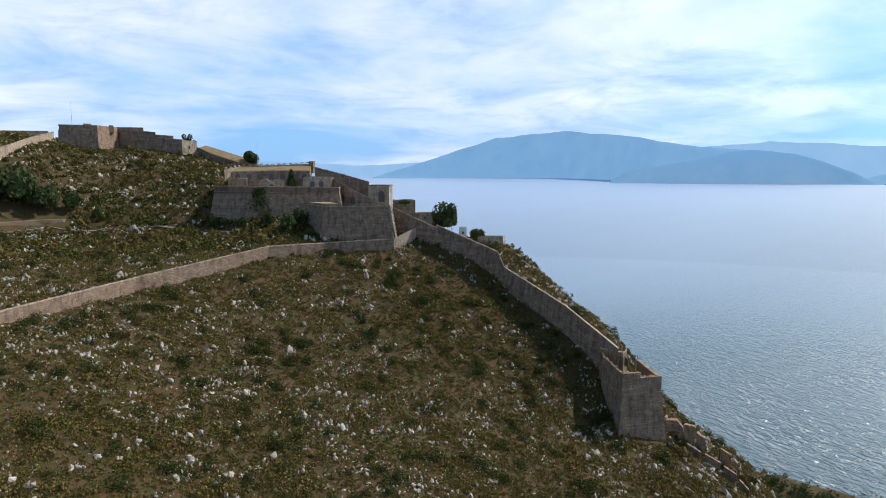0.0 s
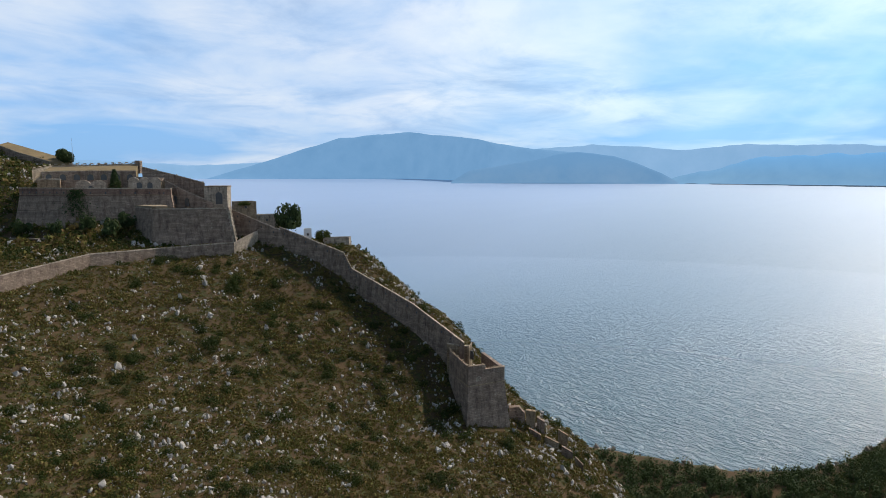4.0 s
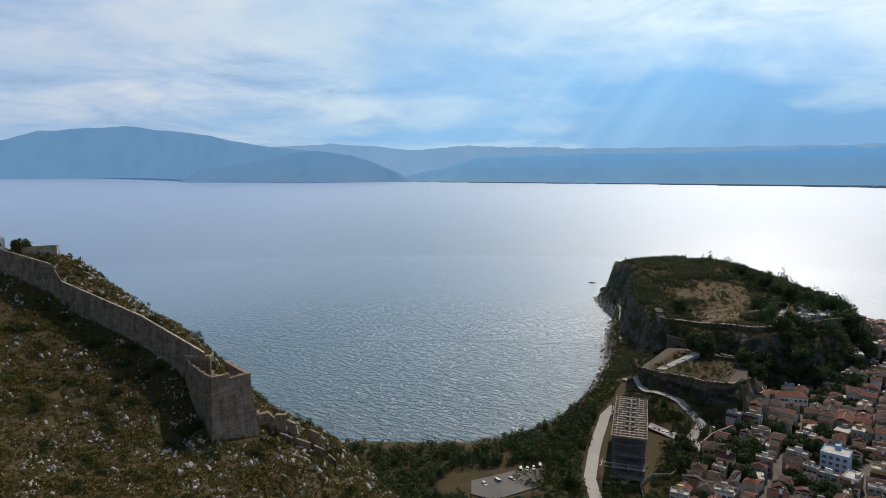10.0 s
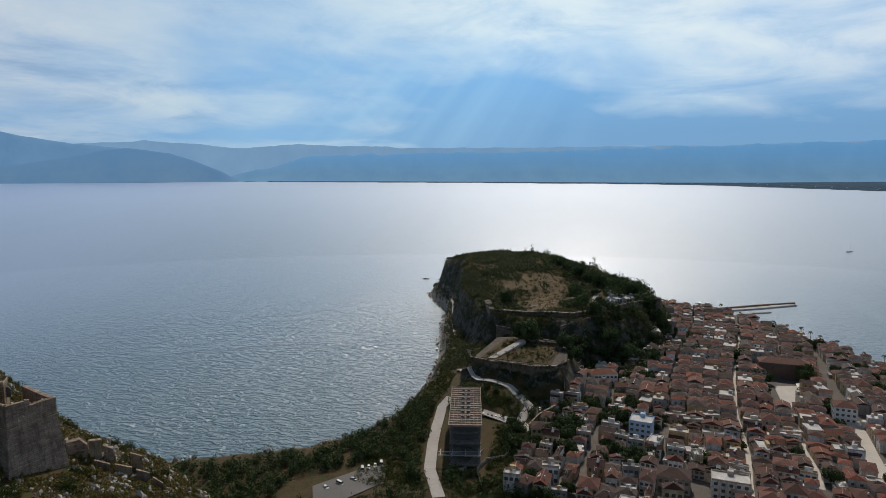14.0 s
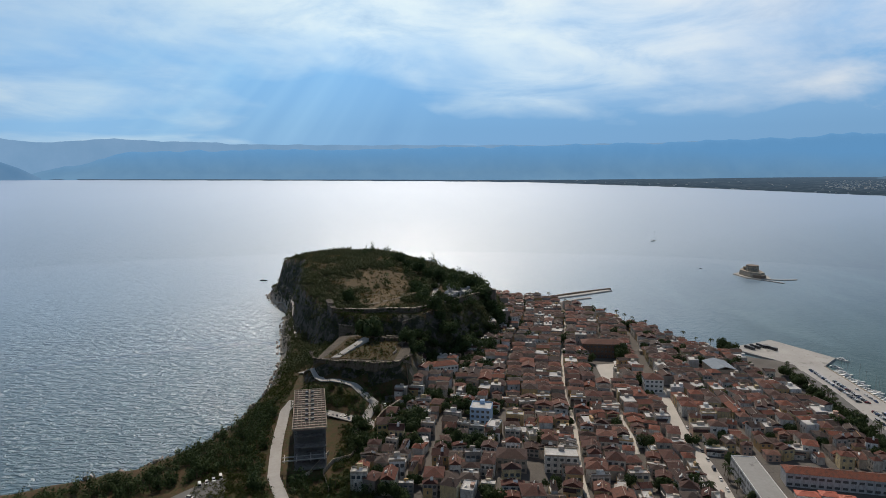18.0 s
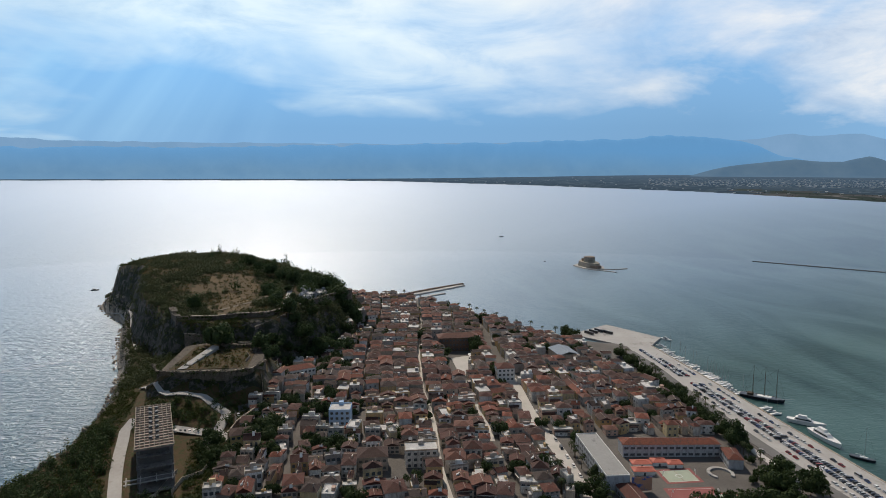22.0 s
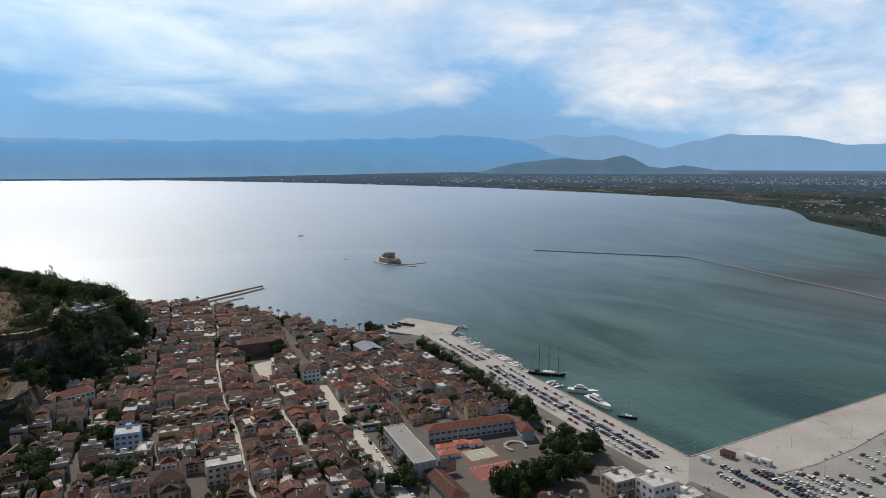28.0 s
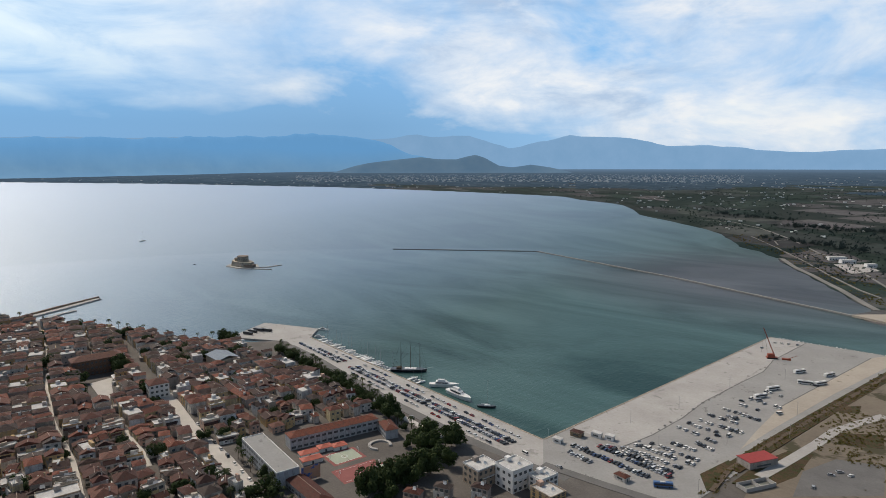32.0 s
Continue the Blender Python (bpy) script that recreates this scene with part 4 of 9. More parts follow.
# Corner tower
T_POLY = [(-162.8, -184.3), (-156.1, -166.1), (-171.3, -162.3), (-178.5, -180.5)]
tower = thing("fortress_tower", "battered stone corner tower with a broken parapet and a gun window", "tower")
part("tower_body", Geo().prism(T_POLY, 90, 111.6, grow=3.2), M_STONE, tower)
part("string_course", Geo().prism(T_POLY, 111.6, 112.05, grow=0.3), M_STONE_OCHRE, tower)
for i, (za, zb) in enumerate(((120.4, 119.2), (119.4, 119.2), (117.4, 117.3))):
    a, b = [((-162.8, -184.3), (-156.1, -166.1)), ((-156.1, -166.1), (-163.0, -164.3)), ((-163.0, -164.3), (-171.3, -162.3))][i]
    g = Geo()
    ia, ib = away(a, 1.3), away(b, 1.3)
    g.loft([(*a, 112.05), (*b, 112.05), (*ib, 112.05), (*ia, 112.05)], [(*a, za), (*b, zb), (*ib, zb), (*ia, za)])
    part("parapet", g, M_STONE, tower)
g = Geo()
g.loft([(-171.3, -162.3, 112.05), (-178.5, -180.5, 112.05), (-177.2, -181, 112.05), (-170, -163.4, 112.05)], [(-171.3, -162.3, 117.2), (-178.5, -180.5, 117.6), (-177.2, -181, 117.6), (-170, -163.4, 117.2)])
part("parapet", g, M_STONE, tower)
# Pale stone panel imitates daylight showing through the gun window.
place_part("gun_window", arch(2.2, 2.0, 0.3), M_STONE_PALE, tower, -160.3, -164.95, 113.2, facing(-160, -165) + 30, "gun window filled with pale stone in place of daylight")
hut = thing("guardhouse", "small roofless stone guardhouse with an arched doorway behind the tower", "guardhouse")
part("wall", Geo().prism([(-163.5, -186.5), (-169.5, -180.2), (-175.5, -184.6), (-169.0, -191)], 106, 120.2), M_STONE_OCHRE, hut)
wall_run(hut, [(-163.5, -186.5, 122.4, 119), (-169.5, -180.2, 121.3, 119), (-175.5, -184.6, 121.3, 119)], 0.9, 0, M_STONE_OCHRE)
place_part("doorway", arch(2.4, 3.6, 0.3), M_SHUTTER, hut, -172.4, -182.2, 115.4, facing(-172, -182) - 8, "dark arched doorway")
# Ruined outworks below the tower
ruin = thing("ruined_wall", "broken stone outworks stepping down the rocky ridge", "ruin")
for line, thick, mat in ([[(-176.4, -164.5, 99.2, 91.5), (-179.0, -161.6, 99.6, 91.3), (-180.2, -159.6, 97.2, 91)], 2.4, M_STONE], [[(-180.4, -159.2, 98.6, 90.5), (-183.0, -156.6, 98.2, 89)], 1.8, M_STONE_OCHRE],
                         [[(-183.4, -156.2, 96.0, 88.5), (-184.6, -153.4, 94.6, 87.5)], 1.6, M_STONE], [[(-178.0, -155.4, 93.2, 88.5), (-179.8, -151.0, 91.4, 87)], 1.1, M_STONE],
                         [[(-180.4, -149.6, 91.2, 86.4), (-182.4, -144.6, 89.6, 85)], 1.0, M_STONE_OCHRE], [[(-183.0, -143.6, 88.6, 84.2), (-183.8, -139.0, 87.4, 83)], 1.0, M_STONE],
                         [[(-183.6, -137.8, 86.2, 82.4), (-182.8, -133.4, 84.8, 81)], 0.9, M_STONE], [[(-188.5, -149.8, 91.6, 86.5), (-189.6, -146.0, 90.2, 85)], 1.0, M_STONE_OCHRE]):
    wall_run(ruin, line, thick, 0.3, mat, coping=False)
# Inner works above the bastions
inner = thing("fortress_wing", "long sloping wing wall with a pale arched gatehouse", "gatehouse")
wall_run(inner, [(-109, -386, 193.4, 176), (-121.7, -372.5, 189.2, 172), (-131.5, -352.5, 184.6, 170)], 4.0, 0.2, M_STONE)
wall_run(inner, [(-113.6, -362, 186.2, 172), (-121, -351.5, 180.2, 168), (-130.6, -340, 174.4, 166)], 1.6, 0.2, M_STONE)
part("gatehouse", Geo().prism([(-130.2, -350.2), (-140.2, -343.2), (-146.0, -352.0), (-136.6, -359.0)], 166, 182.6), M_STONE_PALE, inner)
part("roof", Geo().prism([(-129.9, -350.2), (-140.4, -342.8), (-146.4, -352.2), (-136.5, -359.5)], 182.604, 183.3), M_STONE_OCHRE, inner)
# The gateway's inner shade is a solid dark panel.
place_part("gate_arch", arch(3.6, 6.4, 0.4), M_SHUTTER, inner, -136.6, -345.7, 173.4, -35, "dark arched gateway")
place_part("arch_frame", arch_frame(3.6, 6.4, 0.6, 0.25), M_STONE_PALE, inner, -136.6, -345.7, 173.4, -35)
for x, y, z in ((-116.4, -356.6, 173.6), (-120.8, -350.6, 172.4)):
    place_part("niche", arch(2.6, 4.4, 0.3), M_SHUTTER, inner, x, y, z, facing(x, y) - 38, "dark arched niche")
barracks = thing("barracks", "gabled stone barracks roof above the bastion's terrace", "barracks")
ang = math.degrees(math.atan2(20.6, -17.5))
place_part("wall", Geo().box(-10, 10, -4, 4, 0, 6.4), M_STONE_OCHRE, barracks, -111, -383, 179.4, ang)
place_part("roof", Geo().loft([(-10.4, -4.4, 6.404), (10.4, -4.4, 6.404), (10.4, 4.4, 6.404), (-10.4, 4.4, 6.404)], [(-10.4, -0.1, 8.6), (10.4, -0.1, 8.6), (10.4, 0.1, 8.6), (-10.4, 0.1, 8.6)]), M_STONE, barracks, -111, -383, 179.4, ang)
terrace = thing("fortress_terrace", "grassy terrace with pale arcade and crenellated wall atop the fort", "terrace")
wall_run(terrace, [(-62, -399, 190.6, 179), (-84, -393, 191.2, 179), (-106, -387, 191.2, 179)], 2.0, 0.1, M_STONE, name="arcade")
for k in range(7):
    u = (k + 0.5) / 7
    x, y = -62 - 44 * u, -399 + 12 * u
    # Arcade openings are dark panels coloured like the shade within.
    place_part("arch", arch(3.0, 3.2, 0.3), M_SHUTTER, terrace, x, y + 0.12, 186.4, facing(x, y) + 4, "dark arch of the arcade")
    place_part("arch_frame", arch_frame(3.0, 3.2, 0.5, 0.3), M_STONE_OCHRE, terrace, x, y + 0.12, 186.4, facing(x, y) + 4)
part("grass_slope", Geo().loft([(-62, -401, 184), (-106, -389, 184), (-113, -408, 184), (-70, -422, 184)], [(-62, -401, 190.7), (-106, -389, 191.3), (-113, -408, 195.0), (-70, -422, 193.6)]), M_DRYSOIL, terrace, "dry grassy slope")
for (ax, ay), (bx, by), rise, arches in (((-74.2, -380.8), (-88.0, -377.4), 186.6, 1), ((-98.5, -375.3), (-114.0, -370.6), 188.2, 2)):
    vault = thing("vaulted_casemate", "pale stone casemate with a gabled top and arched openings", "casemate", ((ax + bx) / 2, (ay + by) / 2, 178.6), math.degrees(math.atan2(by - ay, bx - ax)) + 180)
    l, h = math.hypot(bx - ax, by - ay) / 2, rise - 178.6
    part("wall", Geo().box(-l, l, -2.6, 2.6, 0, h - 2.6), M_STONE_PALE, vault)
    vaults = Geo()
    for k in range(arches + 1):
        x0, x1 = -l + 2 * l * k / (arches + 1), -l + 2 * l * (k + 1) / (arches + 1)
        hump = [(x0 + (x1 - x0) * (0.5 - 0.5 * math.cos(math.pi * q / 8)), h - 2.596 + 2.5 * math.sin(math.pi * q / 8)) for q in range(9)]
        vaults.loft([(x, -2.8, z) for x, z in hump], [(x, 2.8, z) for x, z in hump])
    part("roof", vaults, M_STONE_PALE, vault, "row of rounded pale vaults")
    for k in range(arches):
        for sgn in (-1, 1):
            place_part("arch", arch(2.6, 3.4, 0.3), M_SHUTTER, vault, (k - (arches - 1) / 2) * 5.2, sgn * 2.62, h - 6.4, 0 if sgn < 0 else 180, "dark arched opening")
wall_run(terrace, [(-60, -414, 192.2, 188), (-71.2, -422.0, 194.4, 189), (-92, -416, 195.0, 190), (-112.4, -407.8, 196.0, 190)], 1.2, 0.2, M_STONE_PALE, teeth=0.7, coping=False)
part("turret", Geo().prism([(-111.2, -407.8), (-113.4, -405.6), (-115.4, -407.8), (-113.2, -410)], 190, 197.6), M_STONE, terrace, "small stone turret")
guard = thing("gun_house", "small ochre stone hut on the bastion", "hut")
part("wall", Geo().prism([(-58.5, -390.8), (-68.6, -388.5), (-70, -394.5), (-60, -397)], 178, 186.6), M_STONE_OCHRE, guard)
part("roof", Geo().prism([(-58.2, -390.5), (-68.8, -388.1), (-70.3, -394.8), (-59.8, -397.4)], 186.604, 187.3), M_STONE_PALE, guard)
for label, poly, z0, z1, mat in (("square stone house with a flat roof on the ridge", [(-135.6, -322.6), (-146.3, -320.1), (-148.6, -329), (-138, -332)], 158, 174.4, M_STONE_OCHRE),
                                 ("low stepped stone house beside the ridge wall", [(-145.0, -317.5), (-153.8, -311.6), (-158, -318), (-149, -324)], 154, 167.6, M_STONE_PALE),
                                 ("tiny white-washed shed on the ridge", [(-159.8, -294), (-163.2, -292.4), (-164.6, -295.6), (-161.4, -297.4)], 150, 160.8, M_WHITE),
                                 ("roofless ruined house on the ridge's end", [(-165.8, -285.3), (-175.9, -276.7), (-180.4, -282), (-170, -291)], 146, 156.4, M_STONE_PALE)):
    h = thing("stone_house", label, "house")
    part("wall", Geo().prism(poly, z0, z1), mat, h)
    ring = [(*p, z1 + 0.004) for p in poly]
    cx, cy = sum(p[0] for p in poly) / 4, sum(p[1] for p in poly) / 4
    for p, q in zip(poly, poly[1:] + poly[:1]):
        g, k = Geo(), 0.88
        mid = lambda v: (cx + (v[0] - cx) * k, cy + (v[1] - cy) * k)
        g.loft([(*p, z1 + 0.004), (*q, z1 + 0.004), (*mid(q), z1 + 0.004), (*mid(p), z1 + 0.004)], [(*p, z1 + 1.0), (*q, z1 + 0.8), (*mid(q), z1 + 0.8), (*mid(p), z1 + 1.0)])
        part("parapet", g, mat, h)
    place_part("window", Geo().box(-0.5, 0.5, -0.06, 0.2, 0, 1.2), M_SHUTTER, h, (poly[0][0] + poly[1][0]) / 2, (poly[0][1] + poly[1][1]) / 2, z1 - 2.6,
               math.degrees(math.atan2(poly[1][1] - poly[0][1], poly[1][0] - poly[0][0])) + 180)
# Upper fort on the summit
upper = thing("fortress_bastion", "summit bastion with a brick-topped rampart", "bastion")
part("rampart", Geo().prism([(34.1, -553.9), (10.1, -544.8), (-3, -566), (8, -592), (38, -588)], 202, 223.6, grow=1.5), M_STONE, upper)
wall_run(upper, [(36, -565, 225.8, 222), (34.1, -553.9, 225.4, 222), (10.1, -544.8, 225.0, 222), (-3, -566, 225.0, 222)], 2.0, 0.0, M_STONE_OCHRE, name="parapet")
part("turret", Geo().box(14, 20, -562, -557, 223.6, 227.2, inset=0.4), M_STONE_OCHRE, upper, "crumbled ochre turret")
part("turret", Geo().box(-1, 3, -561, -557, 221, 226.4, inset=0.4), M_STONE_OCHRE, upper, "crumbled ochre turret")
wall_run(upper, [(-2.3, -569.9, 224.6, 206), (-29.2, -544.1, 221.0, 204)], 14.0, 0.8, M_STONE)
wall_run(upper, [(-2.0, -585, 226.6, 222), (-22, -572, 226.0, 220)], 5.0, 0.2, M_STONE, name="keep_wall")
wall_run(upper, [(-29.2, -544.1, 217.4, 203), (-46.5, -527.9, 215.0, 199)], 12.0, 0.8, M_STONE)
wall_run(upper, [(-27, -556, 220.0, 216), (-42, -546, 218.6, 214)], 6.0, 0.2, M_STONE, name="keep_wall")
wall_run(upper, [(-46.5, -527.9, 214.6, 199), (-57.9, -534, 214.3, 200)], 9.0, 0.3, M_STONE_PALE, name="gun_house")
place_part("window", Geo().box(-0.9, 0.9, -0.1, 0.3, 0, 2.2), M_SHUTTER, upper, -51.6, -530.4, 208.6, facing(-51, -530))
wall_run(upper, [(-57.9, -534, 209.6, 200), (-66, -510, 204, 196), (-80.5, -483.5, 197.4, 189)], 2.0, 0.4, M_STONE)
wall_run(upper, [(75, -420, 196, 188), (60.8, -466.0, 205.2, 198), (49, -506, 213.4, 206), (38.0, -543.6, 219.6, 211)], 1.6, 0.4, M_STONE_PALE)
wall_run(upper, [(110, -634, 223.8, 214), (82.0, -634.6, 224.4, 215), (48.7, -638.1, 225.1, 216)], 2.0, 0.4, M_STONE)
for x, y, z, h in ((27, -560, 223.6, 19.5), (-93, -480, 196, 17)):
    mast = thing("antenna_mast", "thin steel aerial mast above the fort", "mast", (x, y, z))
    part("pole", Geo().tube((0, 0, -6), (0, 0, h), 0.16, 0.06), M_METAL, mast)
    part("base", Geo().box(-0.5, 0.5, -0.5, 0.5, -6.5, 0.25), M_CONCRETE, mast)
part("grass_bank", Geo().rings([[(-58, -535.5, 205), (-66, -511.5, 199), (-80.5, -485.5, 193), (-95, -492, 196), (-78, -520, 203), (-66, -546, 209)],
                                [(-58, -535.5, 209.4), (-66, -511.5, 203.8), (-80.5, -485.5, 197.2), (-95, -492, 198.6), (-78, -520, 206.2), (-66, -546, 212.0)]]), M_DRYSOIL, upper, "dry ochre bank behind the wall")
part("brick_top", Geo().prism([(-93.6, -345), (-95.9, -326), (-103, -322), (-104, -340)], 172.6, 174.2, grow=0.3), M_STONE_OCHRE, low_bastion, "crumbling ochre brick top")
FORT = [A_POLY, B_POLY, T_POLY, [(34, -554), (10, -545), (-58, -534), (-40, -570), (40, -590)], [(-109, -386), (-135, -346), (-146, -352), (-125, -400)], [(-135, -320), (-155, -308), (-160, -320), (-140, -334)]]


# ---------------------------------------------------------------- the old town
def hip_roof(w, d, z, rise, over=0.45, gable=False):
    """A tiled roof over a plan w by d, ridge along the longer side, with eaves, a board under them and ridge tiles."""
    g = Geo()
    x, y = w / 2 + over, d / 2 + over
    long_x = w >= d
    cut = 0.05 if gable else min(x, y)
    rx, ry = (x - cut, 0.12) if long_x else (0.12, y - cut)
    base = [(-x, -y, z), (x, -y, z), (x, y, z), (-x, y, z)]
    top = [(-rx, -ry, z + rise), (rx, -ry, z + rise), (rx, ry, z + rise), (-rx, ry, z + rise)]
    g.rings([[(a, b, c - 0.22) for a, b, c in base], base, top])
    g.m[:4] = [1] * 4
    e = 0.22
    g.box(-rx - e * long_x, rx + e * long_x, -ry - e * (not long_x), ry + e * (not long_x), z + rise - 0.05, z + rise + 0.16, 1)
    return g


def window_geo(w, h, shutters=True):
    g = Geo()
    g.box(-w / 2, w / 2, -0.05, 0.06, 0, h)
    if shutters:
        for s in (-1, 1):
            a, b = sorted((s * w * 0.5, s * w * 0.98))
            g.box(a, b, -0.09, 0.02, 0.02, h - 0.02)
    g.box(-w * 0.62, w * 0.62, -0.16, 0.05, -0.14, -0.02)
    return g


WINDOW = window_geo(1.0, 1.6).mesh("window", M_SHUTTER)
WINDOW_PLAIN = window_geo(1.1, 1.5, False).mesh("window", M_SHUTTER)


def house(name, w, d, h, roof, floors, label, detail=True, wall_mat=None, heater=False, balcony=False, wing=0.0):
    ob = thing(name, label, "house", group="old town houses")
    wall_mat = wall_mat or M_PLASTER
    g = Geo().box(-w / 2, w / 2, -d / 2, d / 2, -5, h)
    g.box(-w / 2 - 0.12, w / 2 + 0.12, -d / 2 - 0.12, d / 2 + 0.12, h - 0.5, h - 0.25)
    if roof == "gable":
        rise = min(w, d) * 0.215
        if w >= d:
            for s in (-1, 1):
                g.loft([(s * (w / 2 - 0.3), -d / 2, h), (s * w / 2, -d / 2, h), (s * w / 2, d / 2, h), (s * (w / 2 - 0.3), d / 2, h)],
                       [(s * (w / 2 - 0.3), -0.05, h + rise * 0.94), (s * w / 2, -0.05, h + rise * 0.94), (s * w / 2, 0.05, h + rise * 0.94), (s * (w / 2 - 0.3), 0.05, h + rise * 0.94)])
        else:
            for s in (-1, 1):
                g.loft([(-w / 2, s * (d / 2 - 0.3), h), (-w / 2, s * d / 2, h), (w / 2, s * d / 2, h), (w / 2, s * (d / 2 - 0.3), h)],
                       [(-0.05, s * (d / 2 - 0.3), h + rise * 0.94), (-0.05, s * d / 2, h + rise * 0.94), (0.05, s * d / 2, h + rise * 0.94), (0.05, s * (d / 2 - 0.3), h + rise * 0.94)])
    part("wall", g, wall_mat, ob)
    if roof == "flat":
        part("roof", Geo().box(-w / 2 + 0.25, w / 2 - 0.25, -d / 2 + 0.25, d / 2 - 0.25, h + 0.004, h + 0.15), M_GREYROOF, ob, "pale flat terrace roof")
        g = Geo()
        for a in ((-w / 2, w / 2, -d / 2, -d / 2 + 0.25), (-w / 2, w / 2, d / 2 - 0.25, d / 2), (-w / 2, -w / 2 + 0.25, -d / 2 + 0.25, d / 2 - 0.25), (w / 2 - 0.25, w / 2, -d / 2 + 0.25, d / 2 - 0.25)):
            g.box(*a, h + 0.004, h + 1.0)
        part("parapet", g, wall_mat, ob)
        part("stair_head", Geo().box(-w / 2 + 0.6, -w / 2 + 3.6, -1.6, 1.6, h + 0.15, h + 2.7), wall_mat, ob)
    else:
        part("roof", hip_roof(w, d, h + 0.02, min(w, d) * 0.215, gable=roof == "gable"), M_TILES, ob)
    count = max(3, int(d / 3.4)) if detail else 2
    for f in range(floors):
        z = 1.1 + f * (h / floors)
        for k in range(count):
            y = (k - (count - 1) / 2) * d / (count + 0.15)
            win = part("window", WINDOW, None, ob)
            win.matrix_basis = pose(w / 2, y, z, 0, 0, 90)
        if detail or f == floors - 1:
            side = max(2, int(w / 4.5)) if detail else 1
            for k in range(side):
                x = (k - (side - 1) / 2) * w / (side + 0.2)
                win = part("window", WINDOW if detail else WINDOW_PLAIN, None, ob)
                win.matrix_basis = pose(x, -d / 2, z, 0, 0, 0)
    if detail and roof != "flat":
        c = Geo().box(-0.35, 0.35, -0.3, 0.3, h, h + min(w, d) * 0.215 + 0.7)
        c.box(-0.45, 0.45, -0.4, 0.4, h + min(w, d) * 0.215 + 0.7, h + min(w, d) * 0.215 + 0.85)
        place_part("chimney", c, M_PLASTER, ob, -w * 0.22, d * 0.2, 0, 0)
    if heater:
        z = h + (0.2 if roof == "flat" else min(w, d) * 0.16)
        c = Geo()
        c.loft([(0, -1.0, z), (1.9, -1.0, z - 0.2), (1.9, 1.0, z - 0.2), (0, 1.0, z)], [(0, -1.0, z + 1.2), (1.9, -1.0, z + 0.15), (1.9, 1.0, z + 0.15), (0, 1.0, z + 1.2)])
        c.tube((0.0, -0.9, z + 1.4), (0.0, 0.9, z + 1.4), 0.28)
        place_part("solar_heater", c, M_WHITE, ob, w * 0.12, d * 0.12, 0, 0, "white solar water heater")
    if wing:
        low = h * 0.62
        g = Geo().box(w / 2, w / 2 + wing, -d / 2 + 0.4, d * 0.18, -5, low).box(w / 2, w / 2 + wing, -d / 2 + 0.4, -d / 2 + 0.6, low, low + 0.9).box(w / 2 + wing - 0.2, w / 2 + wing, -d / 2 + 0.6, d * 0.18, low, low + 0.9)
        part("wing_wall", g, wall_mat, ob)
        if heater:
            part("wing_roof", Geo().box(w / 2 + 0.02, w / 2 + wing - 0.22, -d / 2 + 0.62, d * 0.18 - 0.05, low + 0.004, low + 0.12), M_GREYROOF, ob, "pale terrace")
        else:
            g = Geo().loft([(w / 2, -d / 2, low + 0.9), (w / 2 + wing + 0.4, -d / 2, low + 0.3), (w / 2 + wing + 0.4, d * 0.22, low + 0.3), (w / 2, d * 0.22, low + 0.9)],
                           [(w / 2, -d / 2, low + 1.7), (w / 2 + wing + 0.4, -d / 2, low + 0.95), (w / 2 + wing + 0.4, d * 0.22, low + 0.95), (w / 2, d * 0.22, low + 1.7)])
            part("wing_roof", g, M_TILES, ob)
        part("window", WINDOW_PLAIN, None, ob).matrix_basis = pose(w / 2 + wing, -d * 0.15, low - 2.2, 0, 0, 90)
    if balcony:
        z = h * 0.5 + 0.4
        slab_ob = part("balcony", Geo().box(w / 2, w / 2 + 1.1, -d * 0.28, d * 0.28, z, z + 0.15), M_WHITE, ob)
        c = Geo()
        for k in range(9):
            y = -d * 0.28 + d * 0.56 * k / 8
            c.tube((w / 2 + 1.05, y, z + 0.15), (w / 2 + 1.05, y, z + 1.0), 0.03, sides=4)
        c.box(w / 2 + 1.0, w / 2 + 1.1, -d * 0.28, d * 0.28, z + 0.98, z + 1.05)
        part("railing", c, M_METAL, slab_ob, "thin metal balcony railing")
    return ob


rng = random.Random(5)
LAB = ["plastered old town house with a hipped clay tile roof", "narrow gabled house with weathered red roof tiles", "pale house with a flat terrace roof and parapet",
       "tall plastered house with shuttered windows and clay tiles", "wide low house with a worn tile roof"]
KIND = [("hip", 12, 12, 7.6, 0), ("hip", 13, 10, 9.2, 3), ("gable", 11, 11, 7.2, 1), ("gable", 10, 13, 7.6, 1), ("flat", 11, 11, 8.8, 2), ("hip", 14, 10, 6.8, 4), ("hip", 10, 11, 10.0, 3), ("gable", 13, 9, 6.8, 0), ("gable", 13, 10, 8.2, 1), ("flat", 12, 9, 7.4, 2)]
WINGS = [0, 0, 4.0, 0, 3.4, 3.6, 0, 0, 3.5, 3.0]
NEAR = [house("town_house", w, d, h, roof, 2 if h < 10 else 3, LAB[lab], True, None, k in (3, 4, 5, 8, 9), k in (1, 6), WINGS[k]) for k, (roof, w, d, h, lab) in enumerate(KIND)]
FARV = [house("town_house", w, d, h, roof, 2, LAB[lab], False, None, k in (3, 8), False, WINGS[k]) for k, (roof, w, d, h, lab) in enumerate(KIND)]
U, V, O = (-0.985, 0.172), (0.172, 0.985), (-322, 177)
town = lambda a, b: (O[0] + a * U[0] + b * V[0], O[1] + a * U[1] + b * V[1])
TURN = math.degrees(math.atan2(-U[1], -U[0]))
SCHOOL = [(-385, 196), (-372, 246), (-352, 305), (-285, 318), (-180, 320), (-170, 180), (-300, 186)]
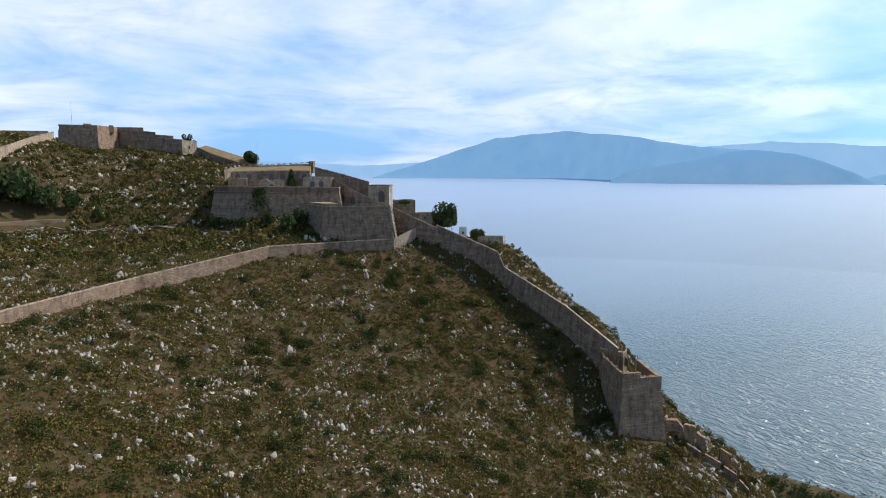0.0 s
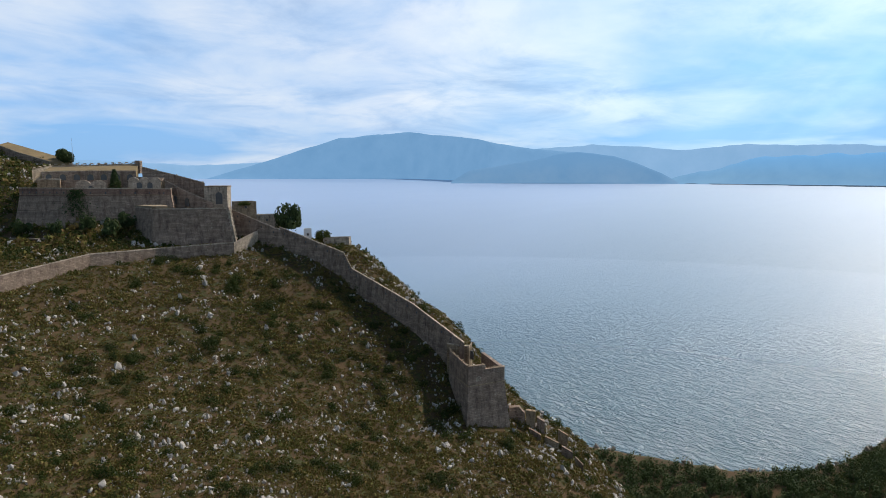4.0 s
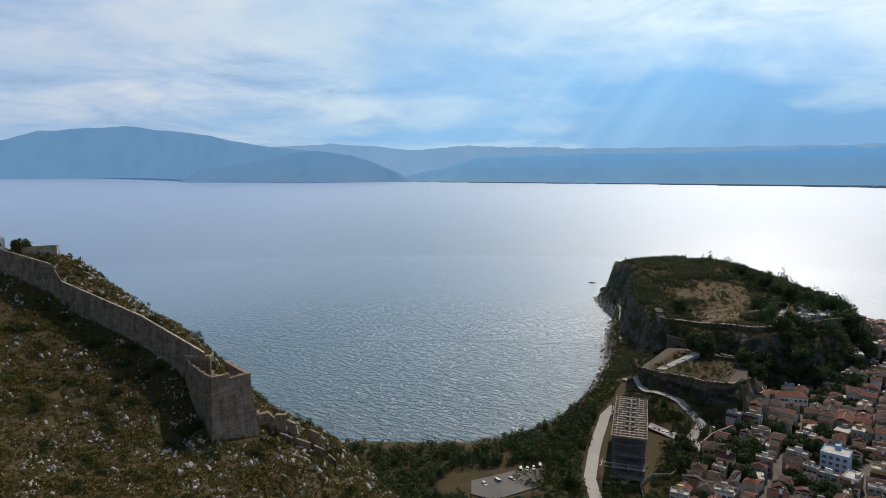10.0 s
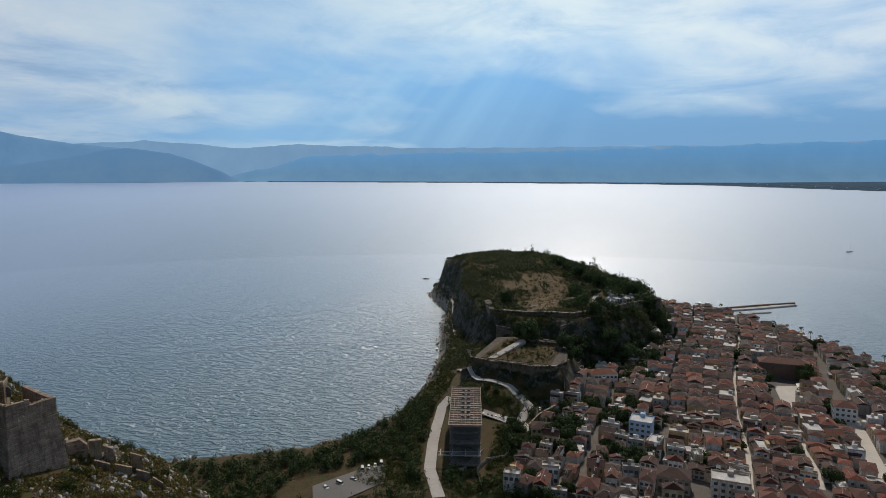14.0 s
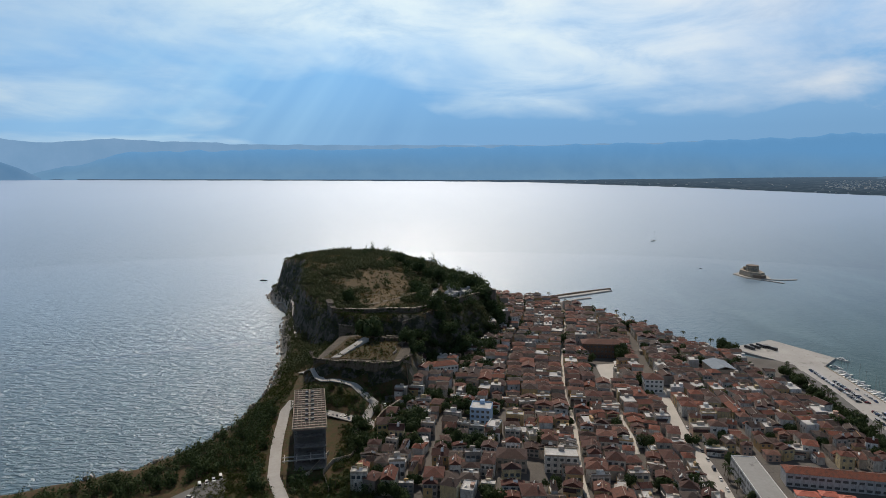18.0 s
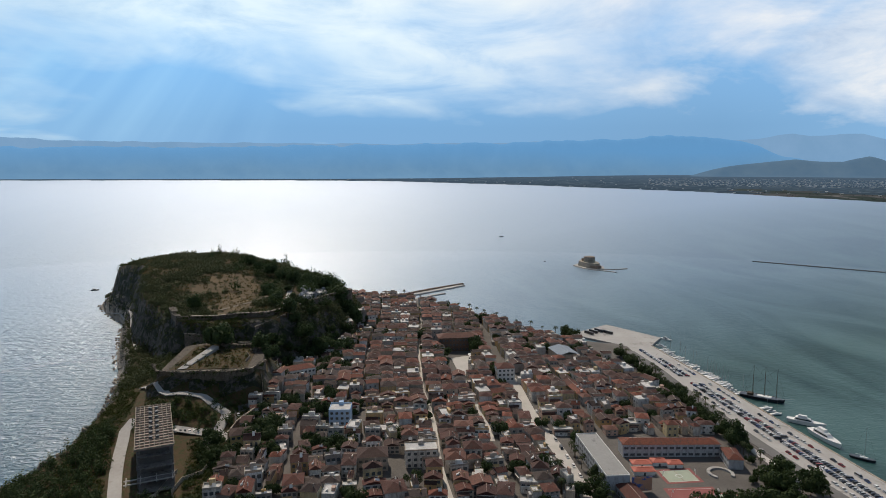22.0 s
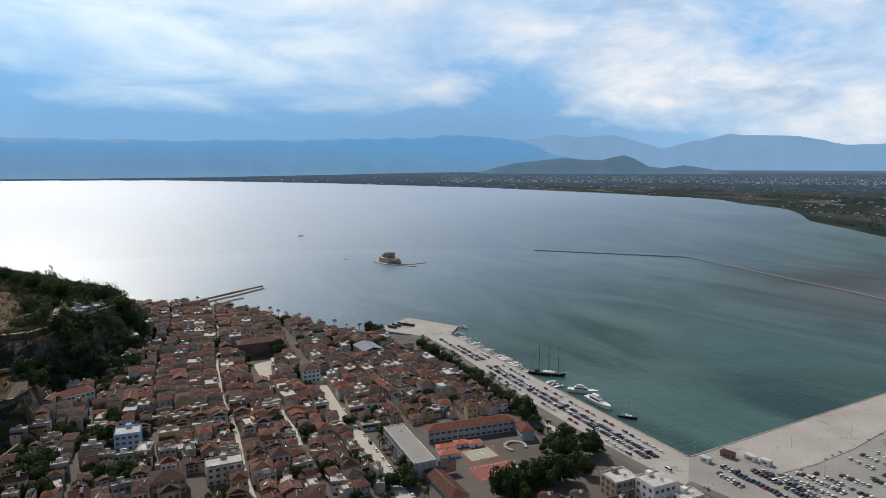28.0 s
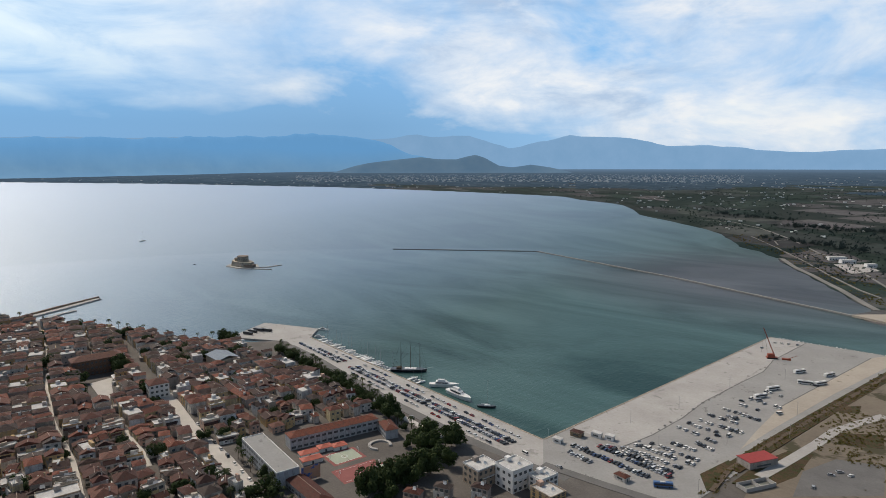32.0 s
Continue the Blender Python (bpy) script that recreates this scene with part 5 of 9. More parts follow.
SQUARE = [(-520, 164), (-585, 170), (-634, 178), (-638, 212), (-590, 206), (-564, 192), (-522, 180)]
used_near, used_far = set(), set()
placed = []
SPECIAL = [((-508, 206), 15), ((-436, 52), 15), ((-411, -15), 14), ((-630, 195), 26), ((-552, 284), 20), ((-361, 76), 20), ((-545, 30), 18), ((-512, 217), 12)]


def free(x, y, r):
    if inside_by(COAST, np.array([x]), np.array([y]))[0] < 20 or height(x, y) > 24 or y > 322:
        return False
    for poly in (SCHOOL, SQUARE):
        if inside_by(poly, np.array([x]), np.array([y]))[0] > -3:
            return False
    return all(math.hypot(x - p[0], y - p[1]) > s for p, s in SPECIAL)


STREETS = [(-212, 4), (-171, 4), (-128, 3.5), (-78, 4.5), (-40, 4), (0, 13), (40, 3.5), (80, 3.5), (122, 5)]
bend = lambda a, b: 18 * smooth((a - 200) / 260) * smooth((40 - b) / 80)
gaps = []
for (b0, w0), (b1, w1) in zip(STREETS, STREETS[1:]):
    lo, hi = b0 + w0 / 2, b1 - w1 / 2
    rows = max(2, round((hi - lo) / 10.4))
    depth = (hi - lo) / rows
    for side in range(rows):
        a = (-28.0 if b0 < 0 else 44.0) + rng.uniform(0, 6)
        while a < 560:
            length = rng.choice((rng.uniform(6, 9.5), rng.uniform(8.5, 14)))
            if rng.random() < 0.13:
                gap = rng.uniform(3, 9)
                gaps.append((*town(a + gap / 2, lo + depth * (0.5 + side)), gap))
                a += gap
            b = lo + depth * (0.5 + side) + rng.uniform(-1.1, 1.1)
            bb = b + float(bend(a, b))
            x, y = town(a + length / 2, bb)
            a += length + rng.choice((0.2, 0.25, 0.4, 0.8, 2.6))
            dist = math.hypot(x, y)
            if not free(x, y, 6) or dist < 325:
                continue
            placed.append((x, y, length, depth * rng.uniform(0.82, 1.12), dist, rng.random(), rng.gauss(0, 8)))
# a looser quarter climbing towards the lower fort
for k in range(110):
    x, y = rng.uniform(-620, -345), rng.uniform(-20, 14) + rng.uniform(-12, 12)
    if free(x, y, 6) and all(math.hypot(x - p[0], y - p[1]) > 13 for p in placed) and math.hypot(x, y) > 335 and not (-440 < x < -330 and y < -35) and not (-560 < x < -440 and y < 6):
        placed.append((x, y, 10, 10, math.hypot(x, y), rng.random(), rng.uniform(-30, 30)))
groves = [p for p in placed if p[1] < 62 + (p[0] + 420) * -0.12 and p[0] < -385 and rng.random() < 0.30]
placed = [p for p in placed if p not in groves]
placed.sort(key=lambda p: p[4])
SPLIT = 285
for x, y, length, depth, dist, pick, skew in placed[:SPLIT]:
    k = int(pick * len(KIND))
    base = (NEAR if dist < 415 else FARV)[k]
    w, d, wing = KIND[k][1], KIND[k][2], WINGS[k]
    turned = rng.random() < 0.34
    if turned:
        length, depth, skew = depth, length, skew - 90
    sx, sy, sz = (length - 0.3) / (w + wing), (depth - 0.3) / d, rng.choice((rng.uniform(0.62, 0.9), rng.uniform(0.8, 1.3)))
    m = pose(x, y, height(x, y), 0, 0, TURN + skew) @ Matrix.Diagonal((sx, sy, sz, 1)) @ Matrix.Translation((-wing / 2, 0, 0))
    if base not in used_near:
        used_near.add(base)
        base.matrix_basis = m
    else:
        copy_thing(base, m)
far_town = Geo()
for x, y, length, depth, dist, pick, skew in placed[SPLIT:]:
    w, d, h = (length - 0.3), depth - 0.3, rng.uniform(5.0, 10.5)
    if rng.random() < 0.4:
        w, d, skew = d, w, skew - 90
    m = pose(x, y, height(x, y), 0, 0, TURN + skew)
    one = Geo().box(-w / 2, w / 2, -d / 2, d / 2, -4, h)
    if pick < 0.10:
        one.box(-w / 2 + 0.3, w / 2 - 0.3, -d / 2 + 0.3, d / 2 - 0.3, h + 0.004, h + 0.2, 3)
        one.box(-w / 2 + 0.6, -w / 2 + 3.4, -1.5, 1.5, h + 0.2, h + 2.6)
    else:
        roof = hip_roof(w, d, h + 0.02, min(w, d) * 0.215, gable=pick > 0.72)
        k = len(one.v)
        one.v += roof.v
        one.f += [tuple(i + k for i in f) for f in roof.f]
        one.m += [0 if k else 1 for k in roof.m]
    if rng.random() < 0.13:
        one.box(w * 0.1, w * 0.1 + 1.6, -0.9, 0.9, h + 0.3, h + min(w, d) * 0.2 + 1.0, 3)
    if rng.random() < 0.35:
        one.box(w / 2, w / 2 + 2.6, -d / 2, d * rng.uniform(-0.1, 0.3), -4, h * 0.55, rng.choice((0, 3)))
    for f in range(2):
        for k in (-0.7, 0.7):
            one.box(w / 2, w / 2 + 0.06, k * d / 3.4 - 0.6, k * d / 3.4 + 0.6, 1.2 + f * h / 2, 2.8 + f * h / 2, 2)
        for k in (-0.5, 0.5):
            one.box(k * w / 2.2 - 0.6, k * w / 2.2 + 0.6, -d / 2 - 0.06, -d / 2, 1.2 + f * h / 2, 2.8 + f * h / 2, 2)
    k = len(far_town.v)
    far_town.v += [tuple(m @ Vector(v)) for v in one.v]
    far_town.f += [tuple(i + k for i in f) for f in one.f]
    far_town.m += one.m
single("town_roofscape", far_town, [M_PLASTER_MANY, M_TILES_MANY, M_SHUTTER, M_GREYROOF], "crowded red-roofed houses at the far end of the old town", "houses", "stuff")

# houses that stand out
M_BLUE = material("sky_blue_plaster", (0.30, 0.42, 0.58), (0.38, 0.50, 0.64), 0.3, 0.9, 1.5, 0.1, 0.01)
M_YELLOW = material("ochre_plaster", (0.55, 0.40, 0.18), (0.66, 0.50, 0.26), 0.3, 0.9, 1.5, 0.1, 0.01)
M_BRICKWALL = material("brown_brick", (0.17, 0.10, 0.07), (0.26, 0.16, 0.11), 0.2, 0.95, 2.0, 0.4, 0.03, courses=(0.5, 0.2))
for args, at, turn in (((15, 15, 11.5, "hip", 3, "white three-storey mansion with rows of dark windows", True, M_WHITE), (-512, 206), TURN),
                       ((14, 15, 11, "flat", 3, "sky blue plastered house with a terrace roof", True, M_BLUE), (-440, 52), TURN - 4),
                       ((12, 14, 8, "hip", 2, "ochre villa with a clay tile roof among trees", True, M_YELLOW), (-415, -15), TURN + 12),
                       ((16, 42, 14, "hip", 3, "long brown stone barracks museum beside the square", True, M_BRICKWALL), (-612, 194), TURN + 2),
                       ((12, 20, 11, "flat", 3, "white and blue-grey row house with balconies", True, M_PLASTER), (-364, 92), TURN),
                       ((14, 18, 9, "hip", 2, "cream row house with a clay tile roof", True, M_PLASTER), (-366, 62), TURN),
                       ((13, 24, 9, "hip", 2, "long villa with a bright red tile roof under the cliff", True, M_WHITE), (-545, 30), TURN + 25)):
    h = house("town_house", *args)
    h.matrix_basis = pose(*at, height(*at), 0, 0, turn)
shed = thing("market_hall", "large hall with a pale metal sheet roof", "hall", (-552, 284, height(-552, 284)), TURN + 6)
part("wall", Geo().box(-14, 14, -10, 10, -3, 8), M_PLASTER, shed)
M_SHEET = material("pale_metal_sheet", (0.17, 0.20, 0.235), (0.27, 0.30, 0.33), 0.3, 0.8, 2.0, 0.2, 0.03, spec=0.1)
for s in (-1, 1):
    g = Geo()
    g.loft([(-14.5, 0, 10.6), (14.5, 0, 10.6), (14.5, s * 10.6, 7.9), (-14.5, s * 10.6, 7.9)], [(-14.5, 0, 10.8), (14.5, 0, 10.8), (14.5, s * 10.6, 8.1), (-14.5, s * 10.6, 8.1)])
    part("roof", g, M_SHEET, shed)


# ---------------------------------------------------------------- streets, lanes and squares
def ribbon(name, line, width, mat, label, lift=0.12, step=6.0, category="road", kind="structure", level=None):
    """A strip of paving laid along a line on the ground."""
    pts = []
    for (x0, y0), (x1, y1) in zip(line, line[1:]):
        c = max(1, int(math.hypot(x1 - x0, y1 - y0) / step))
        pts += [(x0 + (x1 - x0) * k / c, y0 + (y1 - y0) * k / c) for k in range(c)]
    pts.append(line[-1])
    g = Geo()
    rows = []
    for k, (x, y) in enumerate(pts):
        ax, ay = pts[max(k - 1, 0)]
        bx, by = pts[min(k + 1, len(pts) - 1)]
        d = math.hypot(bx - ax, by - ay) or 1
        nx, ny = -(by - ay) / d, (bx - ax) / d
        z = height(x, y) + lift if level is None else level(x, y)
        rows.append([(x + nx * width * s, y + ny * width * s, z) for s in (-0.5, 0.5)])
    for (a, b), (c, d) in zip(rows, rows[1:]):
        g.loft([(a[0], a[1], a[2] - 0.6), (b[0], b[1], b[2] - 0.6), (d[0], d[1], d[2] - 0.6), (c[0], c[1], c[2] - 0.6)], [a, b, d, c])
    return single(name, g, mat, label, category, kind)


lane = lambda b, a0, a1: [town(a, b + float(bend(a, b)) + 1.3 * math.sin(a / 23 + b)) for a in np.linspace(a0, a1, 24)]
ribbon("road_main_street", lane(0, -60, 192), 10, M_MARBLE, "wide pale main street between the houses", category="street")
ribbon("road_long_lane", lane(-78, -40, 470), 3.0, M_MARBLE, "long straight pale lane through the old town", category="street")
ribbon("road_square_lane", lane(-40, 60, 190), 3.4, M_MARBLE, "narrow lane to the square", category="street")
for b, a0, a1 in ((-171, -20, 120), (-128, -30, 330), (40, 48, 300), (80, 50, 290), (122, 50, 250)):
    ribbon("road_lane", lane(b, a0, a1), 3.6, M_PAVING, "narrow paved town lane", category="street")
g = Geo()
sq = [(-522, 169), (-580, 177), (-583, 197), (-566, 190), (-526, 177)]
g.prism(sq, height(-545, 180) - 2, height(-545, 180) + 0.5)
single("pavement_square", g, M_MARBLE, "pale marble-paved town square", "square", "structure")
tent = thing("cafe_canopy", "row of white cafe canopies on the square", "canopy", (-572, 201, height(-572, 201) + 0.5), TURN)
for k in range(4):
    for j in range(3):
        g = Geo().loft([(-2.4, -2.4, 2.6), (2.4, -2.4, 2.6), (2.4, 2.4, 2.6), (-2.4, 2.4, 2.6)], [(-0.1, -0.1, 3.8), (0.1, -0.1, 3.8), (0.1, 0.1, 3.8), (-0.1, 0.1, 3.8)])
        g.tube((0, 0, 0), (0, 0, 2.7), 0.06, sides=5)
        place_part("canopy", g, M_WHITE, tent, -8 + k * 5, -5 + j * 5, 0, 0)


# ---------------------------------------------------------------- harbour
def slab(name, poly, z0, z1, mat, label, category="quay", kind="structure"):
    return single(name, Geo().prism(poly, z0, z1), mat, label, category, kind)


QZ = 2.1
slab("pavement_quay", [(-236, 353), (-573, 399), (-578, 372), (-500, 352), (-300, 322), (-212, 318)], -6, QZ, M_CONCRETE, "long pale concrete quay with moored boats")
slab("pavement_bus_pier", [(-573, 399), (-598, 427), (-668, 400), (-640, 338), (-578, 372)], -6, QZ + 0.02, M_CONCRETE, "broad concrete pier with parked coaches")
slab("pavement_harbour_apron", [(-236, 353), (-203, 743), (-97, 746), (-70, 700), (-118, 420), (-128, 330), (-212, 318)], -6, QZ + 0.01, M_APRON, "wide pale harbour apron used as a car park")
slab("kerb_quay_edge", [(-236, 353), (-573, 399), (-573, 398), (-237, 352)], QZ + 0.004, QZ + 0.35, M_STONE_PALE, "raised stone quay edge", "kerb")
slab("kerb_apron_edge", [(-236, 353), (-203, 743), (-202, 743), (-234.8, 354)], QZ + 0.014, QZ + 0.36, M_STONE_PALE, "raised stone apron edge", "kerb")
road_line = [(-560, 364), (-500, 356), (-450, 345), (-353, 327), (-286, 318), (-236, 314), (-193, 314)]
ribbon("road_harbour", road_line, 9, M_ASPHALT, "grey harbour road behind the parked cars", level=lambda x, y: QZ + 0.2)
ribbon("pavement_promenade", [(x - 2, y - 12) for x, y in road_line[:5]], 5, M_MARBLE, "pale promenade beside the palms", level=lambda x, y: QZ + 1.3)
ribbon("road_apron_edge", [(-215, 322), (-170, 325), (-128, 330), (-96, 345)], 7, M_ASPHALT, "road round the car park", level=lambda x, y: QZ + 0.2)
slab("pavement_pale_apron", [(-233, 384), (-204, 741), (-168, 741), (-175, 654), (-171, 612), (-177, 560), (-182, 500), (-181, 455), (-184, 411), (-191, 380)], QZ, QZ + 0.05, M_CONCRETE, "pale new concrete strip of the apron", "pavement")
slab("pavement_dirt_strip", [(-97, 744), (-72, 706), (-91, 700), (-110, 590), (-124, 489), (-131, 429), (-133, 470), (-134, 529), (-125, 595), (-107, 726)], QZ, QZ + 0.06, M_PALE_DIRT, "pale dirt strip beside the apron", "dirt")
slab("ground_waste_land", [(-70, 760), (-116, 420), (-104, 340), (60, 330), (120, 760)], -2, QZ + 0.4, M_SAND, "dirt and dry grass waste land with tracks", "waste land")
ribbon("road_rail_track", [(-76, 735), (-86, 670), (-108, 527), (-118, 455), (-126, 395), (-124, 360)], 3.2, M_BARK, "dark disused rail track in weeds", level=lambda x, y: QZ + 0.6, category="rail track")
ribbon("road_dirt_track", [(-109, 397), (-102, 435), (-96, 471), (-92, 503), (-82, 533), (-71, 561)], 7, M_CONCRETE, "pale curving dirt road", level=lambda x, y: QZ + 0.6)
for poly in ([(-119, 378), (-115, 419), (-107, 447), (-93, 454), (-93, 412), (-103, 382)], [(-96, 498), (-65, 520), (-61, 494), (-80, 483)], [(-102, 557), (-88, 573), (-86, 555), (-97, 544)], [(-137, 376), (-131, 407), (-125, 400), (-126, 358)]):
    slab("ground_weed_patch", poly, 0, QZ + 0.44, M_SCRUB_SOIL, "dark weedy patch on the waste land", "weeds")
slab("ground_dirt_lot", [(-88, 385), (-92, 422), (-81, 455), (-56, 465), (-50, 421)], 0, QZ + 0.43, M_ASPHALT, "worn grey dirt lot with parked cars", "dirt lot")
ribbon("road_rail_verge", [(-75.5, 735), (-85.5, 670), (-107.5, 527), (-117.5, 455), (-125.5, 395)], 11, M_SCRUB_SOIL, "dark weedy verge of the rail track", level=lambda x, y: QZ + 0.5, category="verge")
ribbon("kerb_apron_joint", [(-190, 380), (-184, 411), (-181, 455), (-182, 500), (-176.5, 560), (-171, 612), (-175, 654), (-168, 741)], 0.8, M_ASPHALT, "dark broken joint across the apron", level=lambda x, y: QZ + 0.075, category="joint")
ribbon("kerb_drain", [(-134, 529), (-125, 595), (-107, 726)], 0.9, M_ASPHALT, "dark straight drain channel in the apron", level=lambda x, y: QZ + 0.08, category="drain")
rng_a = random.Random(44)
for k in range(26):
    u = k / 25
    block_ob = thing("rubble_block", "broken concrete block along the apron joint", "rubble", (-186 + 12 * u + rng_a.uniform(-1, 1), 395 + 230 * u, QZ + 0.05), rng_a.uniform(0, 90), group="rubble blocks")
    s = rng_a.uniform(0.4, 1.1)
    part("block", Geo().box(-s, s, -s * 0.7, s * 0.7, 0, s * 0.9, inset=0.15 * s), M_CONCRETE, block_ob)
# breakwater and western piers
def mole(name, line, width, label, z=1.6, mat=None):
    g = Geo()
    for (x0, y0), (x1, y1) in zip(line, line[1:]):
        d = math.hypot(x1 - x0, y1 - y0)
        nx, ny = -(y1 - y0) / d * width / 2, (x1 - x0) / d * width / 2
        g.loft([(x0 - nx * 1.8, y0 - ny * 1.8, -4), (x1 - nx * 1.8, y1 - ny * 1.8, -4), (x1 + nx * 1.8, y1 + ny * 1.8, -4), (x0 + nx * 1.8, y0 + ny * 1.8, -4)],
               [(x0 - nx, y0 - ny, z), (x1 - nx, y1 - ny, z), (x1 + nx, y1 + ny, z), (x0 + nx, y0 + ny, z)])
    return single(name, g, mat or M_ROCK, label, "breakwater", "structure")


BREAKWATER = [(-1063, 969), (-800, 1158), (-431, 1038), (-179, 933), (-110, 902)]
mole("breakwater_wall", BREAKWATER, 3.2, "long rubble breakwater across the bay", 1.7, M_MOLE)
ribbon("pavement_mole_crest", BREAKWATER[1:], 1.5, M_CONCRETE, "pale worn crest of the breakwater", level=lambda x, y: 1.85)
SHORE = [(-147, 980), (-165, 1011), (-192, 1063), (-216, 1110), (-253, 1173), (-282, 1226), (-328, 1300), (-385, 1417)]
ribbon("ground_mud_shore", [(x + 5, y + 2) for x, y in SHORE], 9, M_MUD, "grey mud beach along the marsh", level=lambda x, y: 1.0, category="beach")
slab("ground_boat_yard", [(-160, 922), (-142, 940), (-118, 962), (-60, 950), (-40, 900), (-100, 895)], -1, 2.9, M_PALE_DIRT, "pale beaten dirt yard at the root of the breakwater", "yard")
slab("ground_white_yard", [(-274, 1371), (-231, 1411), (-196, 1340), (-226, 1273)], -1, 3.0, M_CONCRETE, "pale yard of the white buildings", "yard")
for line, width in (([(-844, 2195), (-722, 2163), (-601, 2021), (-451, 1768), (-333, 1526), (-276, 1448), (-190, 1240), (-140, 1120)], 5), ([(-545, 1767), (-427, 1565), (-333, 1394), (-248, 1227), (-187, 1117), (-151, 1067)], 3), ([(-333, 1526), (-345, 1460), (-330, 1420)], 3), ([(-451, 1768), (-470, 1700), (-440, 1620)], 3)):
    g, level = Geo(), 2.75
    for (x0, y0), (x1, y1) in zip(line, line[1:]):
        d = math.hypot(x1 - x0, y1 - y0)
        nx, ny = -(y1 - y0) / d * width / 2, (x1 - x0) / d * width / 2
        g.loft([tuple(fold(u, v, 0.5)) for u, v in ((x0 - nx, y0 - ny), (x1 - nx, y1 - ny), (x1 + nx, y1 + ny), (x0 + nx, y0 + ny))], [tuple(fold(u, v, level)) for u, v in ((x0 - nx, y0 - ny), (x1 - nx, y1 - ny), (x1 + nx, y1 + ny), (x0 + nx, y0 + ny))])
    single("road_marsh_track", g, M_MUD, "pale dirt track through the marsh", "road", "structure")
mole("pier_west", [(-905, 200), (-935, 258), (-968, 315)], 9, "concrete landing pier west of the town", 2.0, M_CONCRETE)
mole("pier_small", [(-880, 212), (-905, 250), (-912, 268)], 5, "short landing jetty", 1.6, M_CONCRETE)
mole("pier_wall", [(-910, 196), (-945, 256), (-975, 318)], 2.5, "pier wall", 3.6, M_STONE)


# ---------------------------------------------------------------- vehicles
def car_thing(name, label, body_h=1.42, long=4.2, wide=1.75, category="car", van=False):
    ob = thing(name, label, category, group="parked cars")
    l, w = long / 2, wide / 2
    g = Geo()
    for sx in (-0.62, 0.62):
        g.box(l * sx - 0.32, l * sx + 0.32, -w * 0.95, w * 0.95, 0, 0.28)
    g.loft([(-l, -w, 0.28), (l, -w, 0.28), (l, w, 0.28), (-l, w, 0.28)], [(-l, -w, 0.72), (l, -w, 0.68), (l, w, 0.68), (-l, w, 0.72)], cap=False)
    g.loft([(-l, -w, 0.72), (l, -w, 0.68), (l, w, 0.68), (-l, w, 0.72)], [(-l * 0.96, -w * 0.92, 0.92), (l * 0.94, -w * 0.9, 0.82), (l * 0.94, w * 0.9, 0.82), (-l * 0.96, w * 0.92, 0.92)], floor=False)
    a, b = (-0.95, 0.62) if van else (-0.72, 0.22)
    g.loft([(l * a, -w * 0.82, body_h - 0.06), (l * b, -w * 0.82, body_h - 0.06), (l * b, w * 0.82, body_h - 0.06), (l * a, w * 0.82, body_h - 0.06)],
           [(l * a * 0.97, -w * 0.74, body_h), (l * b * 0.9, -w * 0.74, body_h), (l * b * 0.9, w * 0.74, body_h), (l * a * 0.97, w * 0.74, body_h)])
    body = part("body", g, M_CAR, ob)
    c = Geo()
    c.loft([(l * (a - 0.14), -w * 0.9, 0.9), (l * (b + 0.3), -w * 0.9, 0.84), (l * (b + 0.3), w * 0.9, 0.84), (l * (a - 0.14), w * 0.9, 0.9)],
           [(l * a, -w * 0.8, body_h - 0.061), (l * b, -w * 0.8, body_h - 0.061), (l * b, w * 0.8, body_h - 0.061), (l * a, w * 0.8, body_h - 0.061)])
    part("window", c, M_GLASS_DARK, body, "dark tinted glass")
    return ob


CARS_BASE = [car_thing("car", "small parked hatchback car with dark windows"), car_thing("car", "parked saloon car with dark windows", 1.45, 4.6, 1.8),
             car_thing("car", "tall parked van with dark windows", 2.0, 4.9, 1.9, "van", True)]
first_use = {}
MORE_CARS = Geo()


def put_car(x, y, z, turn, kind=None):
    base = CARS_BASE[kind if kind is not None else rng.choices((0, 1, 2), (5, 5, 1))[0]]
    m = pose(x, y, z, 0, 0, turn)
    first_use["count"] = first_use.get("count", 0) + 1
    if first_use["count"] > 290:
        paint = rng.choice((0, 0, 1, 2))
        for child in base.children_recursive:
            k = len(MORE_CARS.v)
            MORE_CARS.v += [tuple(m @ v.co) for v in child.data.vertices]
            MORE_CARS.f += [tuple(i + k for i in f.vertices) for f in child.data.polygons]
            MORE_CARS.m += [paint if child.name.startswith("body") else 3] * len(child.data.polygons)
    elif base.name not in first_use:
        first_use[base.name] = True
        base.matrix_basis = m
    else:
        copy_thing(base, m)


rng = random.Random(9)
q0, q1 = Vector((-560, 378, 0)), Vector((-248, 330, 0))
along = (q1 - q0).normalized()
quay_turn = math.degrees(math.atan2(along.y, along.x))
side = Vector((-along.y, along.x, 0))
cars = 0
for off, lean, start in ((-1.0, 68, 0.0), (5.0, 68, 0.10), (13.0, 0, 0.10), (-8.5, 0, 0.3)):
    u = start
    while u < 1.0:
        p = q0 + (q1 - q0) * u + side * off
        gap = 2.75 if lean else 7.0
        if not (0.27 < u < 0.33) and rng.random() < (0.96 if lean else 0.62) and cars < 280:
            put_car(p.x, p.y, QZ + 0.03, quay_turn + lean + rng.uniform(-3, 3))
            cars += 1
        u += gap / (q1 - q0).length
